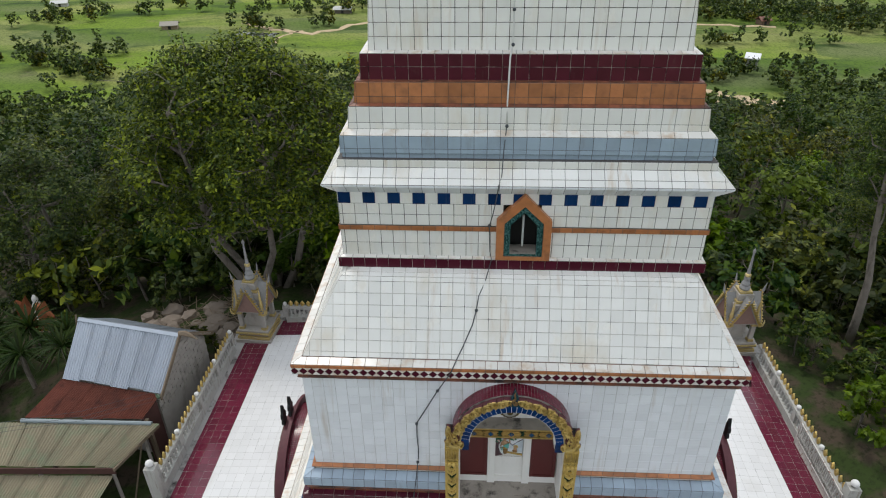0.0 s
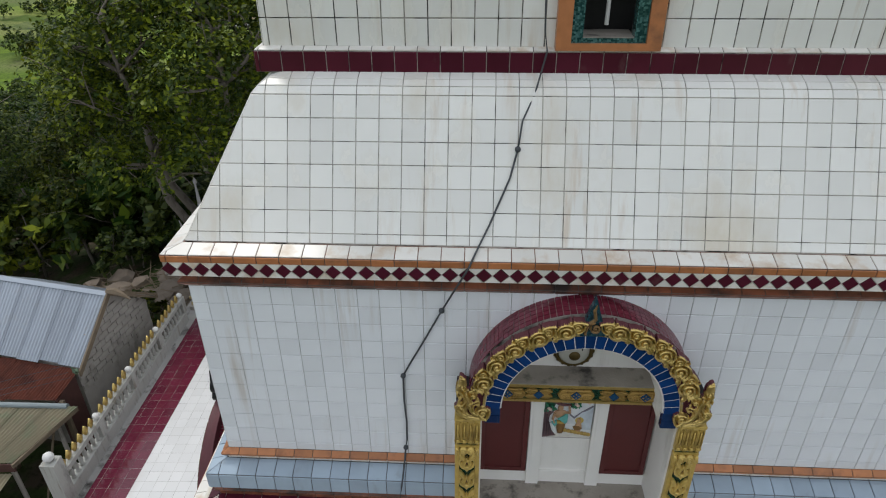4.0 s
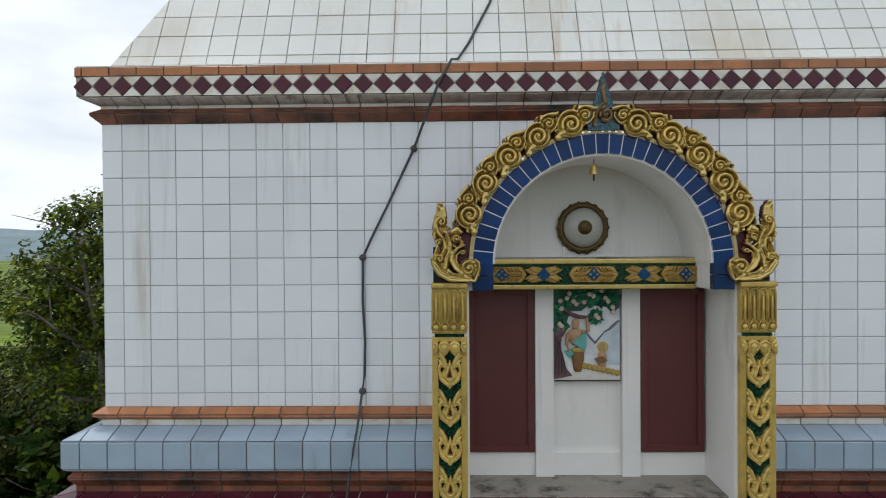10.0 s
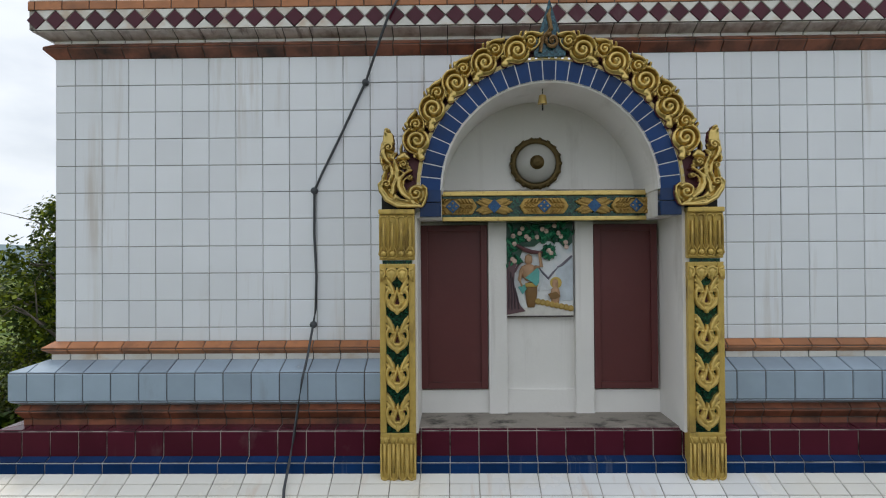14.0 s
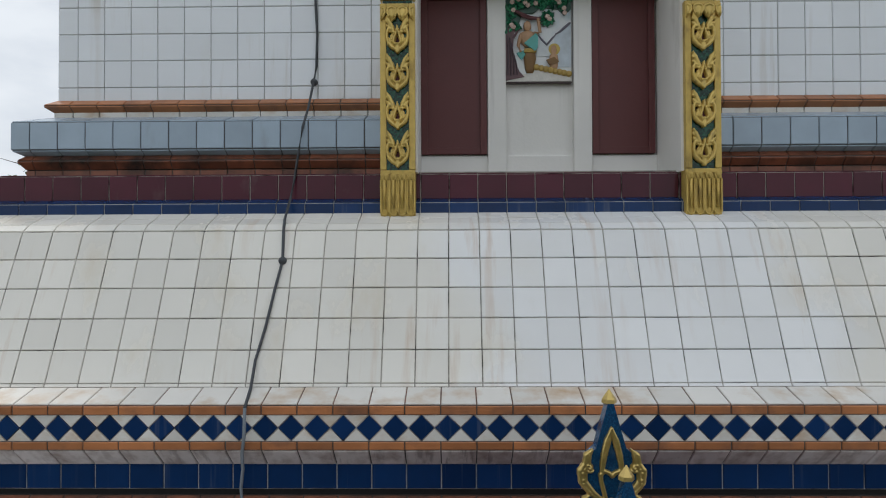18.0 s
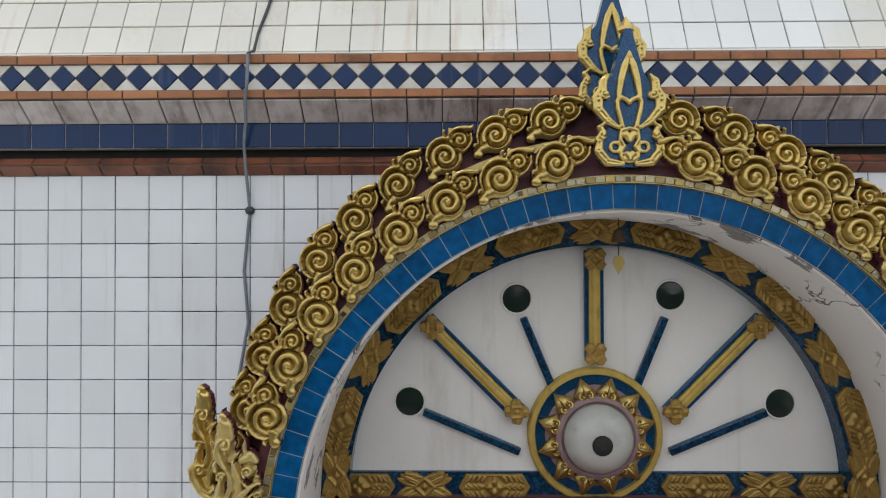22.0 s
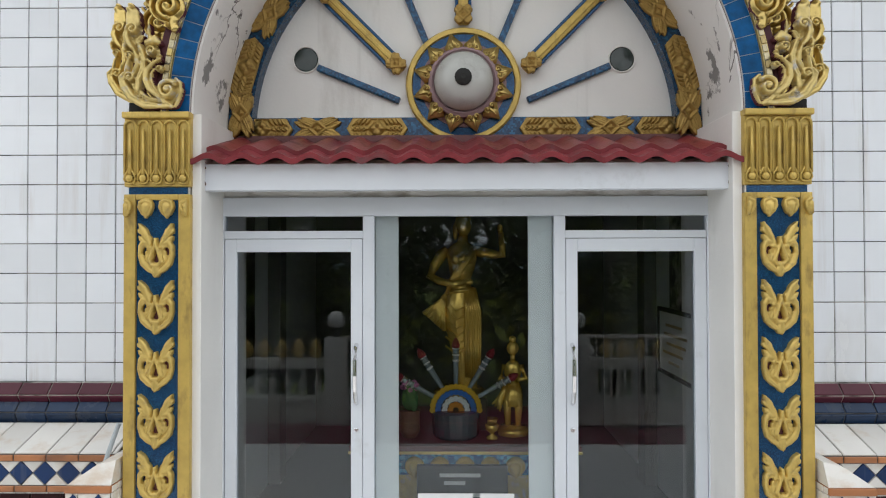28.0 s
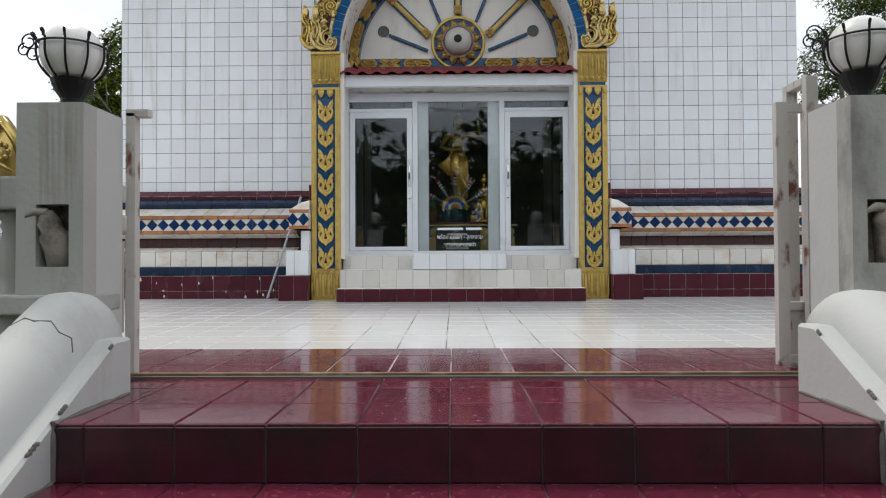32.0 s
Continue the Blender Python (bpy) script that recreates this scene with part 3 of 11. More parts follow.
def faces_of(level, low, high):
    """Front and two side planes of a course: origin, u, v, half-length below and above, slant length."""
    (y0, z0), (y1, z1) = low, high
    h0, h1, d0, d1 = level.half(y0), level.half(y1), level.yc - y0, level.yc - y1
    s = math.hypot(y1 - y0, z1 - z0)
    yield "front", (level.xc, y0, z0), (1, 0, 0), (0, y1 - y0, z1 - z0), h0, h1, s
    yield "left", (level.xc - h0, level.yc, z0), (0, -1, 0), (h0 - h1, 0, z1 - z0), d0, d1, math.hypot(h1 - h0, z1 - z0)
    yield "right", (level.xc + h0, level.yc, z0), (0, 1, 0), (h1 - h0, 0, z1 - z0), d0, d1, math.hypot(h1 - h0, z1 - z0)


def tiles_on(parent, level, low, high, material, pitch=0.2, phase=0.0, rows=None, near=0, gap=0.004, skip=None, sides=True, thick=0.008):
    """Clads a course with tiles; rows: joint heights along the slant; near: how far from the axis tiles are single pieces; skip: (x0, x1) left bare in front."""
    for face, o, u, v, h0, h1, s in faces_of(level, low, high):
        if face != "front" and not sides:
            continue
        h = max(h0, h1)
        k = (h1 - h0) / s
        cut = [(1, -k, h0), (-1, -k, h0)]
        vs = rows if rows else [0, s]
        spans = [(-h, h)]
        if face == "front" and skip:
            spans = [(-h, skip[0] - level.xc), (skip[1] - level.xc, h)]
        for a, b in spans:
            us = spaced(a, b, pitch, phase - level.xc if face == "front" else 0.05)
            tile_field(parent, o, u, v, us, vs, material, gap=gap, sides=cut, near=(lambda cu, cv: abs(cu) < near) if near and face == "front" else None, thick=thick)


def diamonds_on(parent, level, y, z0, z1, dark, phase, skip=None):
    """A course of square tiles set on their points, with white triangles between."""
    p, h = 0.1455, z1 - z0
    for face, o, u, v, h0, h1, s in faces_of(level, (y, z0), (y, z1)):
        lead = (phase - level.xc if face == "front" else 0.0) % p
        n = int((2 * h0 - 0.1) / p)
        start = lead - p * round((lead + n * p / 2) / p)
        o, u, v = Vector(o), Vector(u), Vector(v).normalized()
        nrm = u.cross(v)
        r = min(p, h) / 2 - 0.003
        tri_v, tri_f, dv, df = [], [], [], []
        if "d" + dark.name not in TILE_MESHES:
            c = 0.003
            q = [(rr * dx, rr * dy, z) for z, rr in ((0, r), (0.006, r), (0.008, r - c)) for dx, dy in ((0, -1), (1, 0), (0, 1), (-1, 0))]
            TILE_MESHES["d" + dark.name] = mesh_of("diamond_tile", q, [(8, 9, 10, 11)] + [(k + i, k + (i + 1) % 4, k + 4 + (i + 1) % 4, k + 4 + i) for k in (0, 4) for i in range(4)], dark)
        basis = Matrix((u, v, nrm)).transposed().to_4x4()
        for i in range(n + 1):
            cu = start + i * p
            if face == "front" and skip and skip[0] - 0.07 < cu + level.xc < skip[1] + 0.07:
                continue
            at = o + cu * u + (h / 2) * v
            if face == "front":
                ob = new("diamond_tile", TILE_MESHES["d" + dark.name])
                ob.matrix_basis = Matrix.Translation(at) @ basis
                ob.parent = parent
            else:
                b = len(dv)
                dv += [at + r * (dx * u + dy * v) + 0.008 * nrm for dx, dy in ((0, -1), (1, 0), (0, 1), (-1, 0))]
                df.append((b, b + 1, b + 2, b + 3))
            if i < n:
                for tri in (((0.006, 0), (p - 0.006, 0), (p / 2, h / 2 - 0.006)), ((0.006, h), (p / 2, h / 2 + 0.006), (p - 0.006, h))):
                    b = len(tri_v)
                    for z in (0, 0.007):
                        tri_v += [o + (cu + a) * u + c * v + z * nrm for a, c in tri]
                    tri_f += [(b + 3, b + 4, b + 5), (b, b + 1, b + 4, b + 3), (b + 1, b + 2, b + 5, b + 4), (b + 2, b, b + 3, b + 5)]
        ob = new("triangle_tiles", mesh_of("triangle_tiles", tri_v, tri_f, BEIGE_TILE))
        ob.parent, ob["kind"] = parent, "stuff"
        if dv:
            ob = new("diamond_tiles", mesh_of("diamond_tiles", dv, df, dark))
            ob.parent, ob["kind"] = parent, "stuff"


def course(name, level, low, high, material, label, rows=None, pitch=0.2, phase=0.0, near=0, grout=None, skip=None, back=0.25, thick=0.008, gap=0.007):
    """One moulding: a band of grout behind, tiles in front."""
    inner = max(low[0], high[0]) + back
    ob = core(name, level, [(inner, low[1]), low, high, (inner, high[1])], grout or GROUT, label, "moulding", skip)
    tiles_on(ob, level, low, high, material, pitch, phase, rows, near, gap, skip, thick=thick)
    return ob


NICHE = (-1.0, 0.84)  # the upper niche doorway
DOOR = (-2.12, 2.07)  # the lower doorway's base stands here
BAND = [
    # name, level, lower edge, upper edge, material, label, tile rows, single tiles out to, open front
    ("plinth_maroon", FOOT, (-0.58, 0.0), (-0.58, 0.295), MAROON_TILE, "maroon glazed tile plinth with chipped white patches", (0, 0.1, 0.295), 5.0, DOOR),
    ("plinth_navy", FOOT, (-0.50, 0.295), (-0.50, 0.405), OLD_NAVY, "navy glazed tile course above the plinth", None, 4.0, DOOR),
    ("plinth_white", FOOT, (-0.47, 0.405), (-0.47, 0.606), BEIGE_TILE, "weathered white tile course of the base", None, 4.0, DOOR),
    ("plinth_ledge", FOOT, (-0.472, 0.606), (-0.27, 0.655), BEIGE_TILE, "sloping stained white tile ledge", None, 4.0, DOOR),
    ("base_brown", FOOT, (-0.28, 0.655), (-0.25, 0.79), OXBLOOD_TILE, "dark brown tile recess of the base", None, 3.0, DOOR),
    ("base_cove", FOOT, (-0.27, 0.79), (-0.405, 0.838), BEIGE_TILE, "white tile cove under the diamond band", None, 0, DOOR),
    ("base_orange_lower", FOOT, (-0.415, 0.838), (-0.415, 0.882), ORANGE_TILE, "thin terracotta strip under blue diamonds", None, 3.0, DOOR),
    ("base_orange_upper", FOOT, (-0.425, 1.028), (-0.425, 1.073), ORANGE_TILE, "thin terracotta strip above blue diamonds", None, 3.0, DOOR),
    ("base_slope", FOOT, (-0.425, 1.073), (-0.11, 1.182), BEIGE_TILE, "sloping white tiles with rusty joints", None, 5.0, DOOR),
    ("base_torus_navy", FOOT, (-0.085, 1.182), (-0.115, 1.252), OLD_NAVY, "dark navy tile roll under the wall", None, 3.0, DOOR),
    ("base_torus_navy_top", FOOT, (-0.115, 1.252), (-0.065, 1.314), OLD_NAVY, "rounded top of the dark navy tile roll", None, 3.0, DOOR),
    ("base_torus_maroon", FOOT, (-0.065, 1.314), (-0.095, 1.362), MAROON_TILE, "shaded underside of the maroon tile roll", None, 3.0, (-1.9, 1.87)),
    ("base_torus_maroon_top", FOOT, (-0.095, 1.362), (-0.03, 1.432), MAROON_TILE, "maroon tile roll at the foot of the wall", None, 3.0, (-1.9, 1.87)),
    ("trim_brown_lower", LOW, (0.0, 4.766), (-0.062, 4.821), BROWN_TILE, "brown angled tile trim above the lower wall", None, 3.5, None),
    ("trim_brown_upper", LOW, (-0.062, 4.821), (-0.02, 4.862), BROWN_TILE, "brown angled tile trim, upper slant", None, 0, None),
    ("frieze_navy", LOW, (-0.06, 4.915), (-0.06, 5.061), NAVY_TILE, "navy glazed tile frieze under the cornice", None, 3.5, None),
    ("cornice_cove", LOW, (-0.06, 5.061), (-0.182, 5.172), COVE_TILE, "stained white tile cove of the cornice", None, 3.5, None),
    ("cornice_orange_lower", LOW, (-0.188, 5.172), (-0.188, 5.223), ORANGE_TILE, "terracotta strip under the diamond cornice", None, 3.5, None),
    ("cornice_orange_upper", LOW, (-0.188, 5.367), (-0.188, 5.421), ORANGE_TILE, "terracotta strip above the diamond cornice", None, 3.5, None),
    ("eave_tiles", LOW, (-0.188, 5.421), (0.012, 5.478), BEIGE_TILE, "slanting white eave tiles with brown joints", None, 4.0, None),
    ("mid_navy", MID, (0.69, 6.545), (0.69, 6.622), NAVY_TILE, "narrow navy tile course", None, 3.5, None),
    ("mid_navy_ledge", MID, (0.69, 6.622), (0.752, 6.648), NAVY_TILE, "navy tile ledge", None, 0, None),
    ("mid_maroon", MID, (0.752, 6.648), (0.752, 6.825), MAROON_TILE, "maroon glazed tile course", None, 3.5, None),
    ("mid_maroon_ledge", MID, (0.752, 6.825), (0.878, 6.838), MAROON_TILE, "maroon tile ledge", None, 0, None),
    ("mid_brown_strip", MID, (0.872, 6.838), (0.872, 6.886), BROWN_TILE, "dirty terracotta strip", None, 3.0, NICHE),
    ("mid_brown_slant", MID, (0.872, 6.890), (0.828, 6.949), BROWN_TILE, "slanting terracotta trim", None, 3.0, NICHE),
    ("mid_brown_return", MID, (0.828, 6.949), (0.868, 6.985), BROWN_TILE, "terracotta trim return", None, 0, NICHE),
    ("mid_blue_soffit", MID, (0.868, 6.992), (0.805, 7.024), BLUE_TILE, "shaded underside of the pale blue course", None, 0, NICHE),
    ("mid_blue", MID, (0.803, 7.024), (0.803, 7.221), BLUE_TILE, "pale blue glazed tile course", None, 3.5, NICHE),
    ("mid_blue_ledge", MID, (0.803, 7.221), (0.985, 7.286), BLUE_TILE, "sloping pale blue tile ledge", None, 3.5, NICHE),
    ("mid_white_strip", MID, (0.998, 7.286), (0.998, 7.335), BEIGE_TILE, "thin white tile strip", None, 0, NICHE),
    ("mid_orange_return", MID, (1.0, 7.335), (0.945, 7.374), ORANGE_TILE, "terracotta trim underside", None, 0, NICHE),
    ("mid_orange", MID, (0.945, 7.374), (1.012, 7.42), ORANGE_TILE, "slanting orange terracotta trim at the foot of the wall", None, 3.5, NICHE),
    ("upper_brown", MID, (1.018, 9.522), (0.95, 9.59), BROWN_TILE, "brown angled tile trim above the upper wall", None, 3.5, None),
    ("upper_brown_return", MID, (0.95, 9.59), (1.01, 9.628), BROWN_TILE, "brown tile trim return", None, 0, None),
    ("upper_white_strip", MID, (1.012, 9.628), (1.012, 9.660), BEIGE_TILE, "thin white strip under the cornice", None, 0, None),
    ("upper_cove", MID, (1.012, 9.660), (0.90, 9.704), COVE_TILE, "white tile cove of the upper cornice", None, 3.0, None),
    ("upper_orange", MID, (0.888, 9.843), (0.888, 9.912), ORANGE_TILE, "terracotta strip above maroon diamonds", None, 3.5, None),
    ("upper_eave_tiles", MID, (0.888, 9.912), (1.045, 9.955), BEIGE_TILE, "slanting white eave tiles with rusty joints", None, 3.5, None),
    ("top_maroon", TOP, (1.885, 11.236), (1.885, 11.42), MAROON_TILE, "maroon tile course above the sloping roof", None, 3.0, None),
    ("top_maroon_ledge", TOP, (1.885, 11.42), (1.955, 11.445), BEIGE_TILE, "stained ledge above the maroon course", None, 0, None),
    ("top_orange", TOP, (1.930, 11.93), (1.930, 12.02), ORANGE_TILE, "orange terracotta strip across the upper wall", None, 3.0, (-0.33, 0.27)),
    ("top_soffit", TOP, (1.955, 12.607), (1.765, 12.79), WHITE_TILE, "shaded tiled underside of the upper eave", None, 0, None),
    ("top_eave_edge", TOP, (1.758, 12.79), (1.758, 12.822), WHITE_TILE, "thin white eave edge", None, 0, None),
    ("top_eave_slope", TOP, (1.758, 12.822), (1.985, 13.02), ROOF_TILE, "sloping white eave tiles", (0, 0.12, 0.30), 2.5, None),
    ("top_white_strip", TOP, (1.995, 13.02), (1.995, 13.145), ROOF_TILE, "upright white tile strip", None, 0, None),
    ("top_recess", TOP, (2.075, 13.145), (2.075, 13.23), BLUE_TILE, "shaded recess under the blue course", None, 0, None),
    ("top_blue", TOP, (2.045, 13.23), (2.06, 13.505), BLUE_TILE, "pale blue glazed tile course", (0, 0.075, 0.275), 2.5, None),
    ("top_blue_ledge", TOP, (2.06, 13.505), (2.175, 13.575), BEIGE_TILE, "stained white ledge", None, 0, None),
    ("top_white", TOP, (2.18, 13.575), (2.205, 13.92), ROOF_TILE, "white tile course", (0, 0.1, 0.345), 2.5, None),
    ("top_white_ledge", TOP, (2.205, 13.92), (2.275, 13.95), BROWN_TILE, "rusty ledge above white tiles", None, 0, None),
    ("top_terracotta", TOP, (2.285, 13.95), (2.31, 14.265), ORANGE_TILE, "broad mottled terracotta tile course", (0, 0.1, 0.315), 2.5, None),
    ("top_terracotta_ledge", TOP, (2.31, 14.265), (2.39, 14.275), BROWN_TILE, "terracotta ledge", None, 0, None),
    ("top_dark_maroon", TOP, (2.39, 14.275), (2.40, 14.665), MAROON_TILE, "broad dark maroon tile course", (0, 0.2, 0.39), 2.5, None),
    ("top_maroon_cap", TOP, (2.40, 14.665), (2.51, 14.685), BEIGE_TILE, "stained white ledge at the foot of the shaft", None, 0, None),
]
PHASE = {LOW: -2.818, FOOT: -2.753, MID: -3.17, TOP: -2.416}
for name, level, low, high, material, label, rows, near, skip in BAND:
    course(name, level, low, high, material, label, rows, 0.2, PHASE[level], near, BROWN_TILE if material is BEIGE_TILE and "eave" in name else LIGHT_GROUT if material is NAVY_TILE and low[1] > 3 else PALE_GROUT if material is MAROON_TILE else None, skip)

GAP_SHADE = surface("sooty_black_mould", (0.018, 0.018, 0.018), 0.9, var=0.3, scale=12, bump=0.3)
# the dark gap between brown trim and navy frieze: its shade and mould put into black
core("shadow_gap", LOW, [(0.2, 4.862), (0.0, 4.862), (0.0, 4.915), (0.2, 4.915)], GAP_SHADE, "dark recess under the navy frieze", "moulding")

# diamond bands
for name, level, y, z0, z1, dark, phase, label, skip in (
    ("base_diamonds", FOOT, -0.405, 0.882, 1.028, NAVY_TILE, -3.59, "band of navy diamond tiles on white", DOOR),
    ("cornice_diamonds", LOW, -0.178, 5.223, 5.367, NAVY_TILE, -2.817, "cornice band of navy diamond tiles on white", None),
    ("upper_diamonds", MID, 0.893, 9.704, 9.843, MAROON_TILE, -3.329, "cornice band of maroon diamond tiles on white", None),
):
    ob = core(name, level, [(y + 0.2, z0), (y, z0), (y, z1), (y + 0.2, z1)], PALE_GROUT, label, "moulding", skip)
    diamonds_on(ob, level, y, z0, z1, dark, phase, skip)


MID_GROUT = surface("mid_grout", (0.38, 0.375, 0.36), 0.9, var=0.3, scale=3, bump=0.2, bscale=80, stain=((0.07, 0.066, 0.06), 0.53, 0.68, 2.2))


def wall(name, level, low, high, label, rows, phase, near, material=WHITE_TILE, skip=None, grout=WALL_GROUT, thick=0.3):
    ob = core(name, level, [(low[0] + thick, low[1]), low, high, (high[0] + thick, high[1])], MID_GROUT if level is MID else grout, label, "wall", skip)
    tiles_on(ob, level, low, high, material, 0.2, phase, rows, near, gap=0.0058 if level is LOW else 0.0048 if level is MID else 0.010, skip=skip)
    return ob


def rows_between(z0, z1, line, pitch=0.2):
    return [z - z0 for z in spaced(z0, z1, pitch, line)]


OPEN = (-1.5, 1.46)
wall("wall_lower_beside_door", LOW, (0.0, 1.432), (0.0, 2.563), "white glazed tile wall beside the lower door", rows_between(1.432, 2.563, 2.563), -2.753, 3.4, skip=OPEN)
wall("wall_lower", LOW, (0.0, 2.563), (0.0, 4.766), "white glazed tile wall above the lower door", rows_between(2.563, 4.766, 2.563), -2.753, 2.75)
wall("wall_upper_beside_niche", MID, (1.018, 7.42), (1.018, 8.322), "white glazed tile wall beside the upper niche", rows_between(7.42, 8.322, 8.322), -3.545, 2.8, skip=NICHE)
for z0, z1, gap in ((8.322, 8.922, (-0.84, 0.68)), (8.922, 9.122, (-0.70, 0.54)), (9.122, 9.322, (-0.48, 0.32)), (9.322, 9.522, None)):
    wall("wall_upper_beside_arch" if gap else "wall_upper", MID, (1.018, z0), (1.018, z1), "white glazed tile wall round the niche arch", rows_between(z0, z1, z0), -3.545, 2.8, skip=gap)
wall("wall_top_below_strip", TOP, (1.955, 11.445), (1.955, 11.93), "white tile wall below the terracotta strip", (0, 0.24, 0.485), -2.723, 2.6, material=ROOF_TILE, skip=(-0.33, 0.27))
wall("wall_top_above_strip", TOP, (1.955, 12.02), (1.955, 12.41), "white tile wall above the terracotta strip", (0, 0.195, 0.39), -2.723, 2.6, material=ROOF_TILE, skip=(-0.33, 0.27))
checks = core("wall_top_checks", TOP, [(2.2, 12.41), (1.955, 12.41), (1.955, 12.607), (2.2, 12.607)], PALE_GROUT, "row of alternating navy and white tiles", "wall")
for face, o, u, v, h0, h1, s in faces_of(TOP, (1.955, 12.41), (1.955, 12.607)):
    lines = spaced(-h0, h0, 0.2, 0.05)
    for k, (a, b) in enumerate(zip(lines, lines[1:])):
        tile_field(checks, o, u, v, [a, b], [0, s], NAVY_TILE if k % 2 == 0 else ROOF_TILE, near=(lambda cu, cv: True) if face == "front" else None)
shaft = wall("wall_shaft", TOP, (2.515, 14.685), (2.72, 18.2), "tall white tiled shaft of the tower", [0.2 * i for i in range(18)] + [3.52], -2.723, 1.6, material=ROOF_TILE)
part("shaft_roof", boxed(-2.3, 2.24, 2.8, 7.0, 18.0, 18.2), GROUT, shaft)

# sloping roofs, each with a rounded shoulder
lower_roof_line = [(0.022, 5.478), (0.034, 5.499), (0.437, 6.418), (0.50, 6.462), (0.60, 6.503), (0.69, 6.545)]
upper_roof_line = [(1.055, 9.952), (1.06, 9.962), (1.655, 11.105), (1.71, 11.165), (1.78, 11.205), (1.885, 11.236)]
for name, level, line, phase, near, roof_tile, label in (
    ("roof_lower", LOW, lower_roof_line, -0.374, 3.4, LOW_ROOF_TILE, "steep white tiled roof above the lower cornice, streaked with grime"),
    ("roof_upper", MID, upper_roof_line, -2.931, 2.4, ROOF_TILE, "steep white tiled roof below the top storey"),
):
    ob = core(name, level, [(line[0][0] + 0.3, line[0][1])] + line + [(line[-1][0] + 0.3, line[-1][1])], PALE_GROUT, label, "roof")
    for low, high in zip(line, line[1:]):
        s = math.hypot(high[0] - low[0], high[1] - low[1])
        rows = [s - r for r in spaced(0, s, 0.2, 0.0)][::-1] if s > 0.5 else [0, s]
        tiles_on(ob, level, low, high, roof_tile, 0.2, phase, rows, near if s > 0.5 else 0, gap=0.0062)
# closing slabs inside the tower, unseen and added to keep daylight out
for z, x in ((4.8, 4.4), (11.3, 2.8)):
    tagged(part("ceiling", boxed(-x, x, 0.6 if z < 5 else 2.2, 8.4, z, z + 0.1), GROUT), "unseen slab added inside the tower against daylight", "ceiling", kind="structure")

# ---- ornament shapes shared by both doorways (local x across, z up, -y towards the viewer) ----
def blade(X, Z, pts, widths, top=1.0, crease=0.0):
    """Height of a rounded leaf along points, with a width for each."""
    out = np.zeros_like(X)
    for (x0, z0), (x1, z1), w0, w1 in zip(pts, pts[1:], widths, widths[1:]):
        dx, dz = x1 - x0, z1 - z0
        k = np.clip(((X - x0) * dx + (Z - z0) * dz) / (dx * dx + dz * dz), 0, 1)
        d = np.hypot(X - x0 - k * dx, Z - z0 - k * dz) / (w0 + (w1 - w0) * k)
        h = np.sqrt(np.clip(1 - d * d, 0, 1)) * (1 - crease * np.exp(-(d / 0.22) ** 2))
        out = np.maximum(out, np.where(d < 1, 0.3 + 0.7 * h, 0))
    return top * out


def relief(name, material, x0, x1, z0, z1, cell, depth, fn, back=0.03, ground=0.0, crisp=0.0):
    """A carved plate: fn gives its height over x and z; what has no height is cut away. With a ground height the cut
    sides are maroon paint, and grooves below it are maroon as painted shade.
    """
    nx, nz = int((x1 - x0) / cell) + 1, int((z1 - z0) / cell) + 1
    X, Z = np.meshgrid(np.linspace(x0, x1, nx), np.linspace(z0, z1, nz))
    H = fn(X, Z)
    if crisp:
        wide, k = np.pad(H, 4, mode="edge"), 9
        blur = sum(wide[j:j + H.shape[0], i:i + H.shape[1]] for j in range(k) for i in range(k)) / (k * k)
        H = np.where(H > 0, np.clip(H + crisp * (H - blur), 0.03, 1.25), 0)
    keep = (H[:-1, :-1] > 0) & (H[1:, :-1] > 0) & (H[:-1, 1:] > 0) & (H[1:, 1:] > 0)
    idx, verts, faces, bare, rim = {}, [], [], [], {}

    def vert(j, i, low):
        key = (j, i, low)
        if key not in idx:
            idx[key] = len(verts)
            verts.append((X[j, i], back if low else -depth * H[j, i], Z[j, i]))
        return idx[key]

    for j, i in zip(*np.nonzero(keep)):
        faces.append((vert(j, i, 0), vert(j, i + 1, 0), vert(j + 1, i + 1, 0), vert(j + 1, i, 0)))
        # low grooves go maroon as well: crease shade put into the colour
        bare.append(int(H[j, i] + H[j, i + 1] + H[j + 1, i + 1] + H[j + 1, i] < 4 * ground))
        for dj, di, a, b in ((-1, 0, (j, i), (j, i + 1)), (1, 0, (j + 1, i + 1), (j + 1, i)), (0, -1, (j + 1, i), (j, i)), (0, 1, (j, i + 1), (j + 1, i + 1))):
            jj, ii = j + dj, i + di
            if not (0 <= jj < nz - 1 and 0 <= ii < nx - 1 and keep[jj, ii]):
                ends = (vert(*a, 0), vert(*a, 1)), (vert(*b, 0), vert(*b, 1))
                rim.setdefault(ends[0], set()).add(ends[1])
                rim.setdefault(ends[1], set()).add(ends[0])
                faces.append((*ends[0], ends[1][1], ends[1][0]))
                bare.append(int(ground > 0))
    # even out the outline's steps
    for turn in range(3):
        old = list(verts)
        for (a0, a1), around in rim.items():
            mx, mz = sum(old[k][0] for k, _ in around) / len(around), sum(old[k][2] for k, _ in around) / len(around)
            for k in (a0, a1):
                verts[k] = ((verts[k][0] + mx) / 2, verts[k][1], (verts[k][2] + mz) / 2)
    me = mesh_of(name, verts, faces, material, True)
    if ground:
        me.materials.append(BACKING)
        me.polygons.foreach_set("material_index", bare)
    return me


